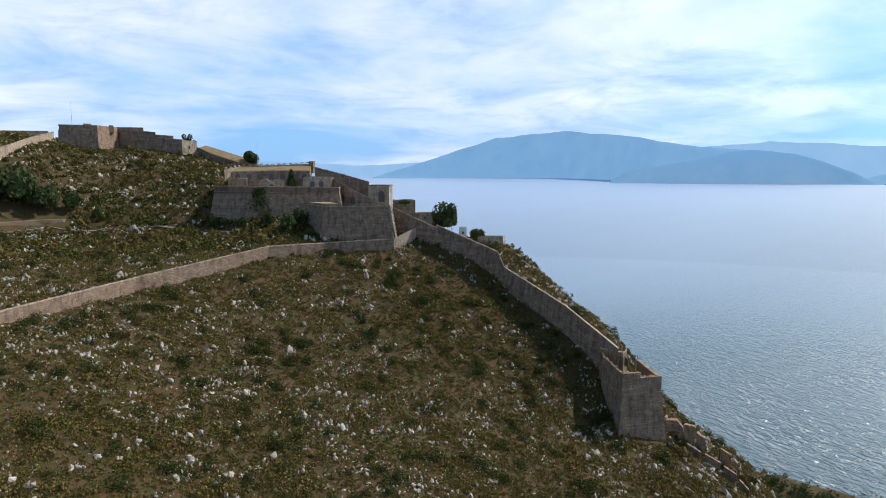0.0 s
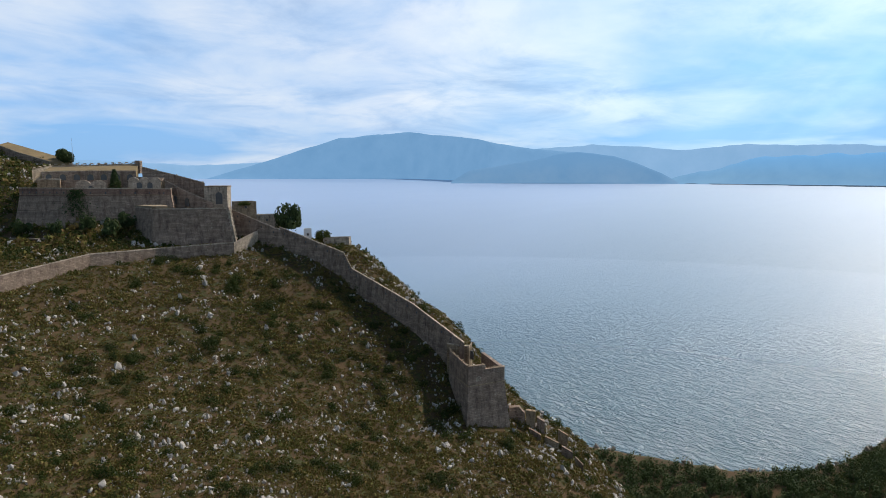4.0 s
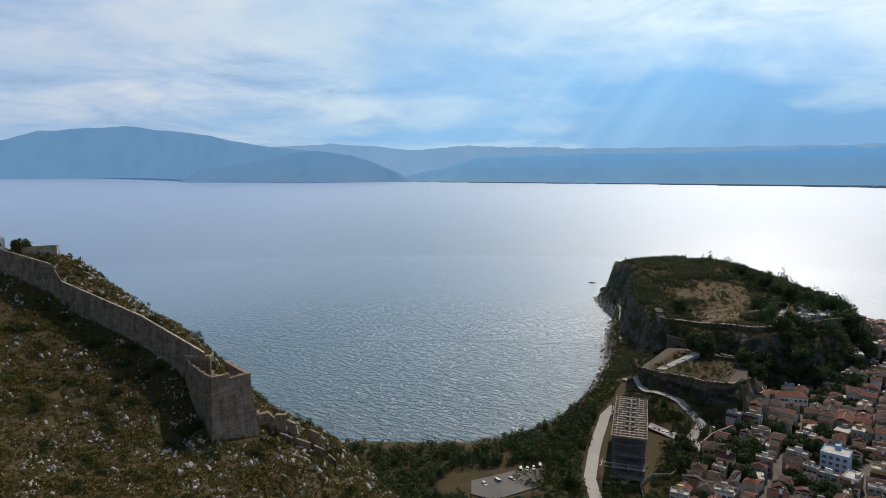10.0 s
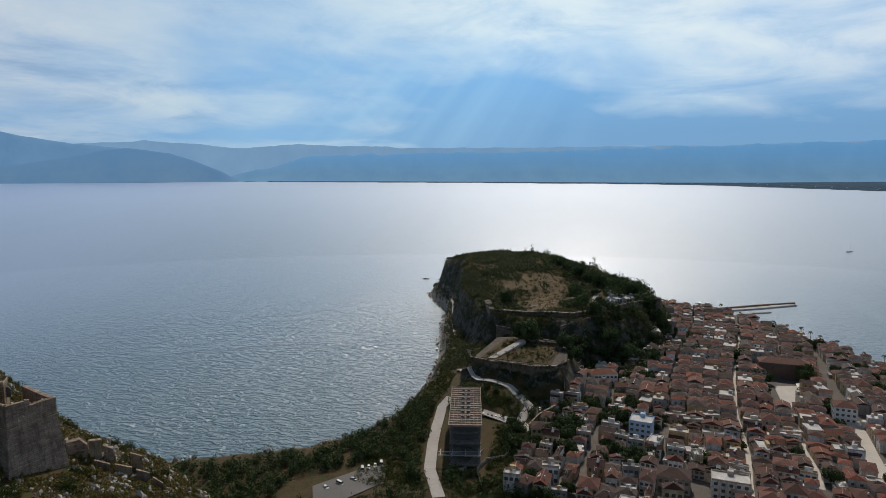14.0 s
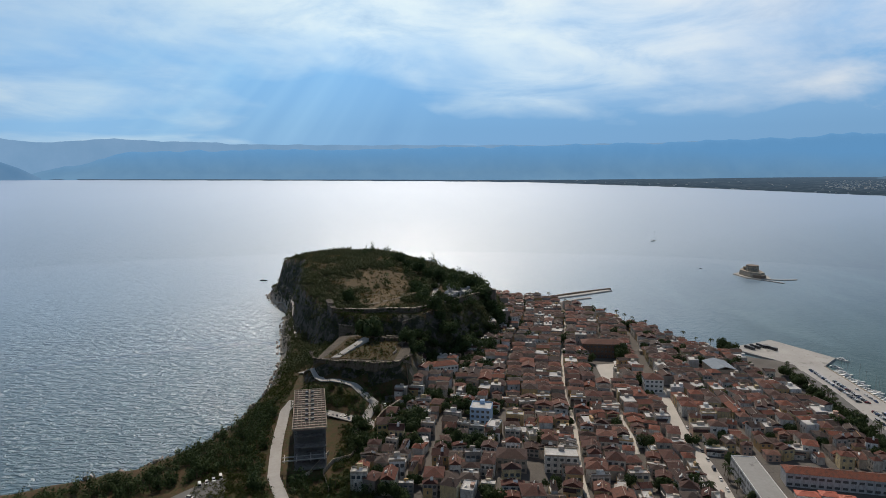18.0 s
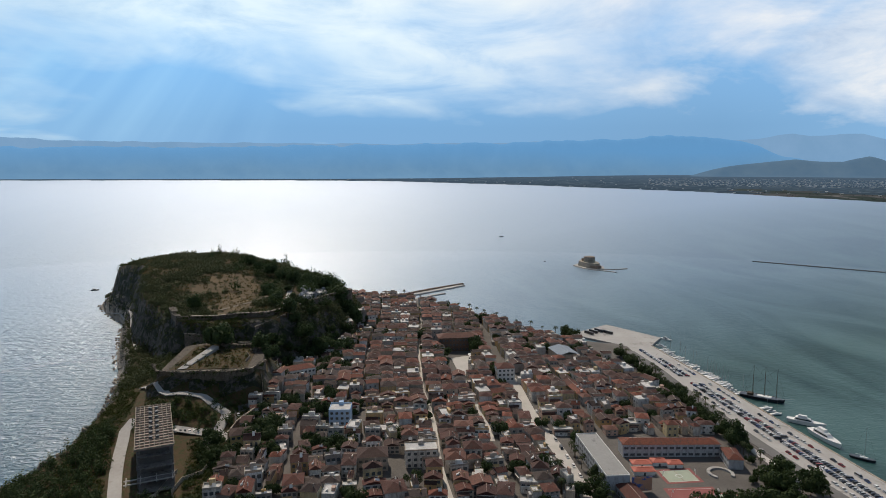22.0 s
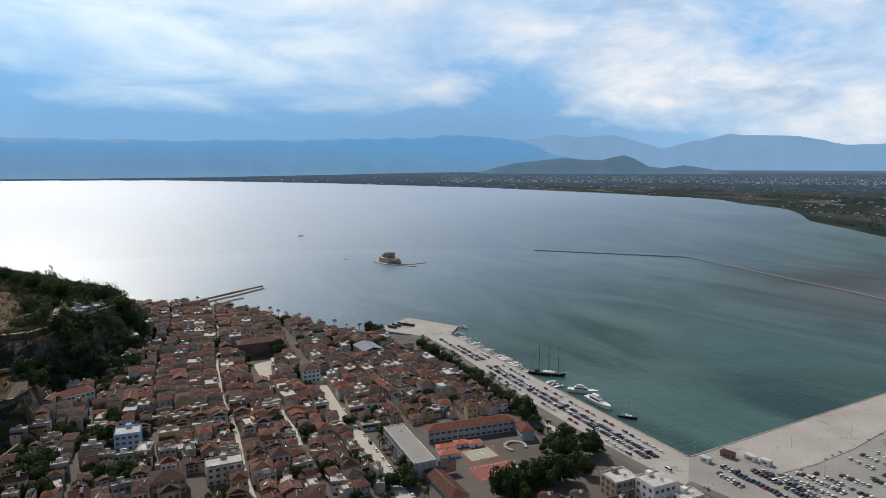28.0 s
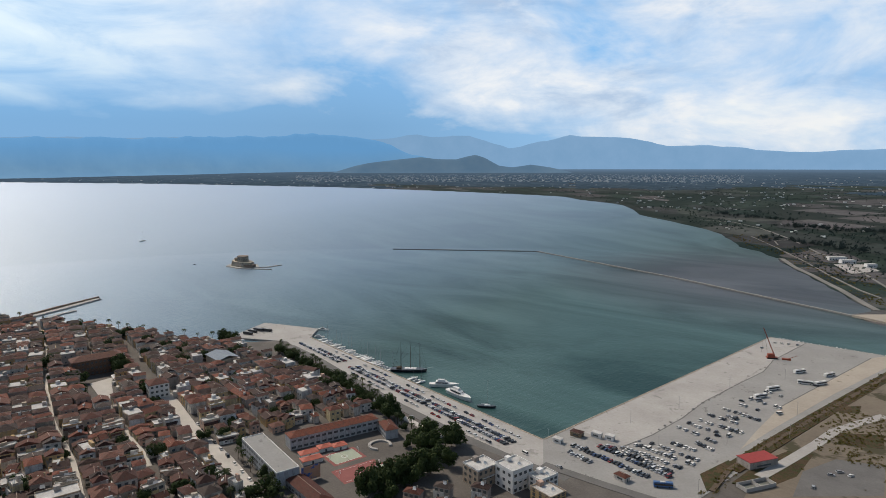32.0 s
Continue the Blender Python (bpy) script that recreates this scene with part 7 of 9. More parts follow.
acro = thing("castle_wall", "dark medieval castle walls round the rocky acropolis", "wall")
flat_wall(acro, [(-604, -62, 56.5, 42), (-598, -40, 57, 42), (-602, -18, 57, 43), (-600, 4, 57, 44), (-612, 18, 57, 44), (-622, 28, 57.5, 44)], 3, M_STONE_DARK)
flat_wall(acro, [(-590, -66, 44.5, 36), (-582, -52, 44.5, 36), (-580, -40, 44.0, 36)], 2, M_STONE_DARK)
flat_wall(acro, [(-588, -6, 47, 38), (-596, 8, 50, 40), (-606, 22, 53, 42)], 1.4, M_STONE)
flat_wall(acro, [(-628, 36, 57, 46), (-648, 52, 57, 46), (-668, 64, 56, 45), (-690, 78, 54, 44)], 2.5, M_STONE_DARK)
part("round_tower", Geo().prism([(-700 + 6 * math.cos(k * math.pi / 5), 92 + 6 * math.sin(k * math.pi / 5)) for k in range(10)], 36, 56, grow=1), M_STONE_DARK, acro)
for poly, z0, z1 in (([(-640, -84), (-622, -80), (-624, -74), (-641, -78)], 46, 58.5), ([(-622, -80), (-606, -74), (-608, -70), (-624, -74)], 40, 57), ([(-606, -74), (-603, -60), (-607, -60), (-610, -72)], 38, 56)):
    part("ruined_wall", Geo().prism(poly, z0, z1, grow=1), M_STONE_DARK, acro)
for x, y, z in ((-617, -78.6, 47), (-611, -76.2, 45.5)):
    # Dark solid panels replace the shade of open archways.
    place_part("archway", arch(3.0, 6.0, 0.3), M_SHUTTER, acro, x, y, z, 70, "dark archway in the ruined wall")
low_fort = thing("castle_bastion", "broad lower castle bastion with a grassy top and ramp", "bastion")
part("rampart", Geo().prism([(-499, -74), (-486, -8), (-505, 0), (-545, 2), (-575, -36), (-566, -62)], 18, 39.5, grow=3), M_STONE_DARK, low_fort)
flat_wall(low_fort, [(-497, -76, 40.4, 22), (-490, -58, 39.9, 20), (-487, -44, 40.6, 20), (-483, -26, 40.0, 20), (-484, -8, 40.7, 20), (-504, 2, 40.2, 22)], 1.6, M_STONE_DARK, "parapet")
part("grass_top", Geo().prism([(-500, -68), (-490, -12), (-542, -4), (-568, -38), (-562, -54)], 39.504, 39.8), M_SCRUB_SOIL, low_fort, "dry grassy top")
part("ramp", Geo().loft([(-499, -62, 39), (-499, -56, 39), (-546, -35, 39), (-550, -40, 39)], [(-499, -62, 40.2), (-499, -56, 40.2), (-546, -35, 43), (-550, -40, 43)]), M_CONCRETE, low_fort, "pale paved ramp")
part("inner_wall", Geo().prism([(-548, -30), (-546, -6), (-549, -6), (-551, -30)], 38, 42.4), M_STONE_DARK, low_fort)
part("inner_wall", Geo().prism([(-530, -8), (-546, -6), (-546, -3), (-530, -5)], 38, 41.6), M_STONE_DARK, low_fort)
for line in ([(-556, -34, 44.5, 38), (-552, -24, 43.6, 38)], [(-552, -20, 43.2, 38), (-549, -6, 42.8, 38)], [(-524, -12, 42.2, 38), (-514, -10, 41.8, 38), (-503, -13, 41.6, 38)]):
    flat_wall(low_fort, line, 1.2, M_STONE)
ribbon("road_shore", [(-320, -66), (-351, -78), (-388, -84), (-414, -87), (-449, -90), (-462, -86)], 7, M_CONCRETE, "pale road along the wooded shore", 0.5)
ribbon("road_castle", [(-524, -90), (-516, -84), (-498, -80), (-480, -66), (-474, -42), (-458, -26), (-440, -30), (-420, -36)], 7, M_CONCRETE, "pale road round the foot of the castle bastion", 0.6)
ribbon("road_hotel_yard", [(-446, -62), (-434, -34), (-420, -24)], 12, M_CONCRETE, "pale car park beside the hotel", 0.5)
ribbon("road_castle_gate", [(-634, 22), (-661, 25), (-702, 30), (-737, 34)], 5, M_CONCRETE, "pale path up to the castle plateau", 0.8)
ribbon("road_plateau", [(-639, -38), (-654, -24), (-674, -4), (-690, 6)], 4, M_SAND, "dirt track across the plateau", 0.6)
ribbon("road_cliff_path", [(-905, -192), (-860, -168), (-815, -150), (-770, -140), (-722, -132), (-660, -118)], 3, M_CONCRETE, "pale footpath below the cliff", 0.8)
slab("ground_beach_car_park", [(-304, -132), (-318, -138), (-348, -114), (-350, -104), (-330, -100), (-304, -118)], 2, height(-326, -122) + 0.7, M_ASPHALT, "dusty grey car park among pines", "car park")
# hotel shell with a gridded roof
hotel = thing("hotel_building", "abandoned concrete hotel with a bare gridded roof terrace", "hotel", (-398, -64, 0), 8.6)
zf, zt = 14.0, 38.0
# Stained concrete, also darkened to hold the shade of the hotel's sides.
M_OLD_CONCRETE = material("stained_shade_dark_concrete", (0.10, 0.09, 0.085), (0.22, 0.20, 0.18), 0.2, 0.95, 1.5, 0.3, 0.03, stains=(0.05, 0.045, 0.04))
for k in range(4):
    part("floor_slab", Geo().box(-34 if k > 1 else -20, 34 + (9 - 3 * k), -9.5, 9.5, zf + 2 + k * 5.4, zf + 2.6 + k * 5.4), M_OLD_CONCRETE, hotel)
# The core's asphalt-dark colour supplies the shade between the storeys.
part("core_wall", Geo().box(-32, 30, -7.5, 7.5, zf - 2, zt - 1.6), M_ASPHALT, hotel, "core coloured dark in place of shade in the recessed storeys")
for x in range(-32, 45, 6):
    for y in (-9, 9):
        part("column", Geo().box(x - 0.3, x + 0.3, y - 0.3, y + 0.3, zf - 4, zt - 1.4 if x < 36 else zf + 8), M_OLD_CONCRETE, hotel)
part("roof", Geo().box(-34, 34, -10, 10, zt - 1.4, zt - 0.8), material("red_grey_roof_screed", (0.22, 0.15, 0.13), (0.34, 0.25, 0.22), 0.2, 0.9, 1.0, 0.1, 0.01), hotel)
for k in range(9):
    y = -10 + k * 2.5
    part("roof_beam", Geo().box(-34, 34, y - 0.25, y + 0.25, zt - 0.796, zt), M_STONE_PALE, hotel)
for k in range(18):
    x = -34 + k * 4
    part("roof_beam", Geo().box(x - 0.25, x + 0.25, -10, 10, zt - 0.79, zt + 0.004), M_STONE_PALE, hotel)
for k in range(7):
    for y in (-1.8, 1.8):
        part("skylight", Geo().box(-28 + k * 8, -25.6 + k * 8, y - 1.0, y + 1.0, zt + 0.01, zt + 1.1, inset=0.3), M_SHUTTER, hotel)
for x in (36, 41):
    part("pergola", Geo().box(x, x + 0.5, -16, 9.5, zf + 7.6, zf + 8.2), M_CONCRETE, hotel)
for y in (-15, -8, 0, 8):
    part("pergola", Geo().box(34, 44, y, y + 0.5, zf + 8.204, zf + 8.7), M_CONCRETE, hotel)
M_LINE = [(-332, -44), (-352, -50), (-366, -46), (-372, -36), (-396, -30), (-412, -38), (-420, -30)]
garden = thing("garden_wall", "low winding stone garden walls below the hotel", "wall")
flat_wall(garden, [(x, y, height(x, y) + 2.2, height(x, y)) for x, y in M_LINE], 0.7, M_STONE_PALE)
flat_wall(garden, [(x, y, height(x, y) + 1.8, height(x, y)) for x, y in ((-330, -62), (-345, -66), (-352, -58), (-380, -50))], 0.6, M_STONE_PALE)
town_wall = thing("town_wall", "old stone town wall climbing to the castle", "wall")
flat_wall(town_wall, [(x, y, height(x, y) + 5, height(x, y)) for x, y in ((-420, -24), (-440, -18), (-458, -8), (-470, 0), (-486, -2))], 2, M_STONE)
# loopholes and a string course give the tower and the castle walls their scale
for k in range(5):
    # Each block's dark colour takes the place of shade inside a loophole.
    place_part("loophole", Geo().box(-0.25, 0.25, -0.1, 0.3, 0, 0.9), M_SHUTTER, tower, -157.6 - 2.6 * k, -165.6 + 0.66 * k, 106.5 + 0.3 * (k % 2), facing(-163, -164) + 4)
for k in range(8):
    u = (k + 0.5) / 8
    place_part("loophole", Geo().box(-0.3, 0.3, -0.25, 0.4, 0, 1.0), M_SHUTTER, acro, -597.5 - 3.5 * u, -38 + 20 * u, 53.5, 98)
# villas on the plateau
for x, y, w, d, t in ((-690, 50, 18, 8, 25), (-704, 62, 18, 8, 20), (-672, 44, 14, 8, 30), (-718, 70, 16, 9, 10), (-712, 48, 12, 8, 15), (-728, 82, 12, 8, 15)):
    v = house("hotel_wing", w, d, 4.2, "flat", 2, "low grey concrete hotel wing among pines", False, M_SCHOOL)
    v.matrix_basis = pose(x, y, height(x, y), 0, 0, t)
# islet with its castle
islet = single("islet_ground", Geo().prism([(-1137 + 12, 606), (-1110, 588), (-1070, 590), (-1046, 604), (-1050, 622), (-1080, 636), (-1115, 632)], -5, 2.2, grow=4), M_ROCK, "low rocky islet in the bay", "islet", "structure")
keep = thing("sea_castle", "small grey stone sea castle with a round keep on an islet", "castle")
part("outer_wall", Geo().prism([(-1118, 606), (-1100, 594), (-1070, 596), (-1056, 606), (-1062, 618), (-1090, 626), (-1112, 622)], 2, 11, grow=1.5), M_STONE_PALE, keep)
part("keep", Geo().prism([(-1084 + 11 * math.cos(k * math.pi / 5), 608 + 10 * math.sin(k * math.pi / 5)) for k in range(10)], 11, 20, grow=0.6), M_STONE_PALE, keep)
part("keep_parapet", Geo().prism([(-1084 + 11.4 * math.cos(k * math.pi / 5), 608 + 10.4 * math.sin(k * math.pi / 5)) for k in range(10)], 20.004, 21.2), M_STONE, keep)
part("gate_tower", Geo().prism([(-1108, 604), (-1098, 600), (-1096, 610), (-1106, 614)], 11, 16), M_STONE_PALE, keep)
part("battery", Geo().prism([(-1066, 598), (-1050, 606), (-1056, 618), (-1068, 616)], 2, 7.5), M_STONE, keep)
for k in range(8):
    a = math.pi * (1.5 + 0.12 * (k - 3.5))
    place_part("window", Geo().box(-0.7, 0.7, -0.1, 0.3, 0, 1.6), M_SHUTTER, keep, -1084 + 11.5 * math.cos(a + 0.3), 608 + 10.5 * math.sin(a + 0.3), 14.5, math.degrees(a + 0.3) + 90)
mole("pier_islet", [(-1056, 612), (-1046, 640), (-1049, 668)], 4, "thin landing mole of the islet", 1.4, M_CONCRETE)
mole("pier_islet_arm", [(-1050, 606), (-1030, 618), (-1016, 626)], 4, "thin landing mole of the islet", 1.4, M_CONCRETE)


# ---------------------------------------------------------------- plants and rocks
def clump(count, leaf, seed, squash=0.75, lumps=5):
    """Leaf triangles spread over a lumpy dome of radius 1; returns vertices (count, 3, 3)."""
    r = np.random.RandomState(seed)
    cen = r.normal(size=(lumps, 3)) * (0.48, 0.48, 0.30) + (0, 0, 0.35)
    rad = r.uniform(0.38, 0.62, lumps)
    pick = r.randint(0, lumps, count)
    d = r.normal(size=(count, 3))
    d /= np.linalg.norm(d, axis=1)[:, None]
    p = cen[pick] + d * (rad[pick] * r.uniform(0.75, 1.08, count))[:, None]
    p[:, 2] = np.maximum(p[:, 2] * squash / 0.75, 0.02)
    t = r.normal(size=(count, 3)) + d * 0.3
    t = t - d * 0.6 * (t * d).sum(1)[:, None]
    t /= np.linalg.norm(t, axis=1)[:, None]
    s = np.cross(d, t)
    s /= np.maximum(np.linalg.norm(s, axis=1), 1e-6)[:, None]
    z = leaf * r.uniform(0.6, 1.4, count)[:, None]
    return np.stack([p - s * z, p + s * z, p + t * z * 1.5], 1)


def tufts(count, seed):
    """Thin upright blades."""
    r = np.random.RandomState(seed)
    a = r.uniform(0, 6.28, count)
    base = np.stack([np.cos(a), np.sin(a), 0 * a], -1) * r.uniform(0, 0.55, count)[:, None]
    lean = np.stack([np.cos(a), np.sin(a), 0 * a], -1) * 0.5 + r.normal(size=(count, 3)) * 0.15
    lean[:, 2] = r.uniform(0.6, 1.2, count)
    s = np.stack([-np.sin(a), np.cos(a), 0 * a], -1) * 0.10
    return np.stack([base - s, base + s, base + lean], 1)


def scatter(templates, xyz, size, seed, stretch=(0.8, 1.25)):
    """Copies of the templates at places, turned and sized at random, as one triangle soup."""
    r = np.random.RandomState(seed)
    out = []
    kind = r.randint(0, len(templates), len(xyz))
    for k, t in enumerate(templates):
        sel = np.where(kind == k)[0]
        if not len(sel):
            continue
        a = r.uniform(0, 6.28, len(sel))
        c, s = np.cos(a), np.sin(a)
        rot = np.zeros((len(sel), 3, 3))
        rot[:, 0, 0], rot[:, 0, 1], rot[:, 1, 0], rot[:, 1, 1], rot[:, 2, 2] = c, -s, s, c, r.uniform(*stretch, len(sel))
        pts = np.einsum("nij,vj->nvi", rot * size[sel][:, None, None], t.reshape(-1, 3)) + xyz[sel][:, None, :]
        out.append(pts.reshape(-1, 3))
    return np.concatenate(out)


def soup(name, verts, mat, label, category):
    f = np.arange(len(verts)).reshape(-1, 3)
    return single(name, array_mesh(name, verts, f, [mat]), [], label, category, "stuff")


def rock_templates(count, seed):
    """Rough boulders: a bent icosahedron each."""
    bm = bmesh.new()
    bmesh.ops.create_icosphere(bm, subdivisions=1, radius=1)
    base = np.array([v.co[:] for v in bm.verts])
    faces = np.array([[v.index for v in f.verts] for f in bm.faces])
    bm.free()
    r = np.random.RandomState(seed)
    out = []
    for _ in range(count):
        v = base * r.uniform(0.45, 1.5, (len(base), 1)) * r.uniform((0.6, 0.4, 0.6), (1.2, 0.8, 1.5))
        tilt = np.array(Euler((r.uniform(-0.7, 0.7), r.uniform(-0.7, 0.7), 0)).to_matrix())
        out.append((v @ tilt.T + (0, 0, 0.2))[faces])
    return out


def in_fort(x, y, margin=1.0):
    bad = np.zeros(len(x), bool)
    for poly in FORT:
        bad |= inside_by(poly, x, y) > -margin
    return bad


# the dirt path and the clearing under the trees stay bare
PATH_BAND = [(74, -388), (54, -392), (34, -409), (8, -400), (-20, -390.5), (-44, -368), (-58, -349), (-62, -355), (-46, -377), (-22, -398.5), (6, -408.5), (22, -412), (22, -432), (68, -432), (76, -396)]


def hill_points(count, seed, near=110, far=360, lo=114, hi=194, power=1.0):
    r = np.random.RandomState(seed)
    a = np.radians(r.uniform(lo, hi, count))
    d = near + (far - near) * r.rand(count) ** power
    x, y = -np.sin(a) * d, np.cos(a) * d
    z = ground(x, y)
    ok = (z > 16) & ~in_fort(x, y) & (inside_by(COAST, x, y) > 10) & (inside_by(PATH_BAND, x, y) < 1.5)
    return np.stack([x, y, z], -1)[ok]


SHRUBS = [clump(95, 0.125, 20 + k) for k in range(7)]
BUSHES = [clump(900, 0.060, 320 + k, 0.7, 9) for k in range(5)]
LOW = [clump(40, 0.235, 40 + k, 0.5, 4) for k in range(8)]
GRASS = [tufts(12, 60 + k) for k in range(4)]
ROCKS = rock_templates(14, 3)
rs = np.random.RandomState(8)
# wide round bushes standing apart, many of them along the foot of the curtain wall
p = hill_points(620, 17, power=0.8)
q = np.array([(-112 - 56 * u - 9 * abs(rs.normal()) + 16, -322 + 125 * u + 5 * rs.normal()) for u in rs.rand(34)])
q = np.c_[q + (9, 4), ground(q[:, 0] + 9, q[:, 1] + 4)]
q = q[~in_fort(q[:, 0], q[:, 1], 2.0)]
p = np.concatenate([p, q])
soup("bushes", scatter(BUSHES, p - (0, 0, 0.3), rs.uniform(1.5, 3.6, len(p)), 18), M_BUSH, "wide dark green bushes standing apart on the slope", "shrubs")
# tall dark shrubs, thicker in the hollows
p = hill_points(8500, 1)
dense = fractal(p[:, 0], p[:, 1], 26, 3, 21)
p = p[(dense + rs.uniform(-0.55, 0.55, len(p)) > 0.16 + 0.22 * smooth((-60 - p[:, 0]) / 60))]
soup("scrub", scatter(SHRUBS, p, rs.uniform(0.6, 1.5, len(p)) ** 1.1, 2), M_SHRUB, "dark green evergreen shrubs over the rocky slope", "shrubs")
# low cushions nearly everywhere
p = hill_points(46000, 3, power=0.75)
soup("low_scrub", scatter(LOW, p, rs.uniform(0.35, 1.1, len(p)) * np.where(fractal(p[:, 0], p[:, 1], 9, 3, 37) > 0.15, 1.55, 0.95), 4), M_LOW, "low olive-green and rusty cushion scrub", "scrub")
p = hill_points(15000, 5, power=0.8)
keep_dry = fractal(p[:, 0], p[:, 1], 18, 3, 33) + rs.uniform(-0.4, 0.4, len(p)) > -0.05
p = p[keep_dry]
soup("dry_grass", scatter(GRASS, p, rs.uniform(0.4, 0.9, len(p)), 6), M_DRY, "tufts of dry yellow-brown grass", "grass")


def rock_knots(count, seed, knots, spread, sizes, **where):
    """Jagged rocks breaking out of the ground in knots, biggest in the middle of each."""
    r = np.random.RandomState(seed)
    c = hill_points(count, seed, **where)
    c = c[fractal(c[:, 0], c[:, 1], 30, 3, 44) + r.uniform(-0.5, 0.5, len(c)) > -0.25]
    who = r.randint(0, len(c), len(c) * knots)
    off = r.normal(size=(len(who), 2)) * spread
    x, y = c[who, 0] + off[:, 0] * 1.5, c[who, 1] + off[:, 1]
    ok = ~in_fort(x, y)
    s = r.uniform(*sizes, len(who)) * (1.25 / (0.6 + np.hypot(off[:, 0], off[:, 1]) / spread)) * r.uniform(0.7, 1.25, len(c))[who]
    return np.stack([x, y, ground(x, y) + 0.3 * s], -1)[ok], s[ok]


p, s = rock_knots(4300, 7, 7, 1.6, (0.24, 0.68), power=0.8)
soup("rocks", scatter(ROCKS, p, s, 8, (0.7, 1.5)), M_ROCK, "jagged grey-white limestone rocks in knots over the slope", "rocks")
# the upper slopes, farther off
p = hill_points(17000, 9, 330, 640, 140, 196)
p = p[(p[:, 2] > 90)]
q = p[::2]
soup("upper_shrubs", scatter([clump(32, 0.32, 85 + k) for k in range(5)], q, rs.uniform(0.8, 2.1, len(q)), 21), M_SHRUB, "dark shrubs on the slope below the summit fort", "shrubs")
p = p[1::2]
soup("upper_scrub", scatter([clump(32, 0.32, 80 + k) for k in range(5)], p, rs.uniform(0.8, 2.0, len(p)) * np.where(fractal(p[:, 0], p[:, 1], 22, 2, 71) > 0.12, 1.5, 0.9), 10), M_LOW, "olive scrub on the slope below the summit fort", "shrubs")
p = hill_points(1500, 19, 330, 640, 140, 196)
p = p[(p[:, 2] > 90) & (fractal(p[:, 0], p[:, 1], 45, 2, 73) + rs.uniform(-0.5, 0.5, len(p)) > -0.1)]
soup("upper_bushes", scatter([clump(120, 0.115, 340 + k, 0.75, 7) for k in range(5)], p, rs.uniform(1.3, 3.4, len(p)), 20), M_BUSH, "dark round bushes below the summit fort", "shrubs")
p, s = rock_knots(1900, 11, 7, 2.2, (0.5, 1.1), near=330, far=640, lo=140, hi=196)
sel = p[:, 2] > 90
soup("upper_rocks", scatter(ROCKS, p[sel], s[sel], 12), M_ROCK, "pale rocks on the upper slope", "rocks")
# rocky ridge by the tower's outworks
r = np.random.RandomState(77)
p = np.stack([r.uniform(-215, -165, 1800), r.uniform(-280, -125, 1800)], -1)
p = np.c_[p, ground(p[:, 0], p[:, 1])]
p = p[~in_fort(p[:, 0], p[:, 1]) & (p[:, 0] < -168 + 0.0 * p[:, 1])]
soup("ridge_rocks", scatter(ROCKS, p[::2], r.uniform(0.35, 1.4, len(p[::2])), 13), M_ROCK, "jagged rocks along the ridge", "rocks")
p = p[::2] + (0.8, 0.5, 0)
soup("ridge_scrub", scatter(LOW, p, r.uniform(0.6, 1.6, len(p)), 14), M_LOW, "shrubs clinging to the ridge", "shrubs")

# loose coping stones and weeds along the wall tops
r = np.random.RandomState(15)
TOPS = [[(60, -190, 143), (40.4, -221.3, 147.0), (33.8, -232.5, 147.7), (14, -253, 148.6), (-4.8, -271.9, 149.5), (-34, -288.5, 152.5), (-62.5, -303.6, 155.5), (-91.4, -308.7, 155.2), (-124.6, -299.0, 156.5)],
        [(-132, -318.7, 171.5), (-146.9, -295.4, 161.4)], [(-146.9, -295.4, 163.0), (-161.4, -258.7, 152.2)], [(-161.7, -252.6, 145.3), (-165.3, -210.9, 134.3), (-167.2, -180.5, 123.0)],
        [(-93.3, -345.6, 173.0), (-95.8, -324.1, 172.7), (-125.9, -307.1, 172.8), (-133.9, -323, 172.6)], [(-50.1, -388.7, 182.5), (-67.4, -365.8, 182.5), (-112.6, -350.3, 181.7)]]
tops = []
for line in TOPS:
    for a, b in zip(line, line[1:]):
        u = r.rand(int(math.dist(a, b) * 1.5))[:, None]
        back = np.array([a[0], a[1], 0.0]) / math.hypot(a[0], a[1])
        tops.append(np.array(a) * (1 - u) + np.array(b) * u + back * r.uniform(0.2, 1.1, (len(u), 1)))
p = np.concatenate(tops)
soup("coping_stones", scatter(ROCKS, p, r.uniform(0.18, 0.5, len(p)), 16, (0.4, 0.8)), M_STONE_PALE, "loose pale coping stones along the wall tops", "stones")
p = p[r.rand(len(p)) < 0.3]
soup("wall_top_weeds", scatter(GRASS, p, r.uniform(0.4, 0.9, len(p)), 17), M_DRY, "weeds growing on the wall tops", "weeds")

r = np.random.RandomState(25)
tops = []
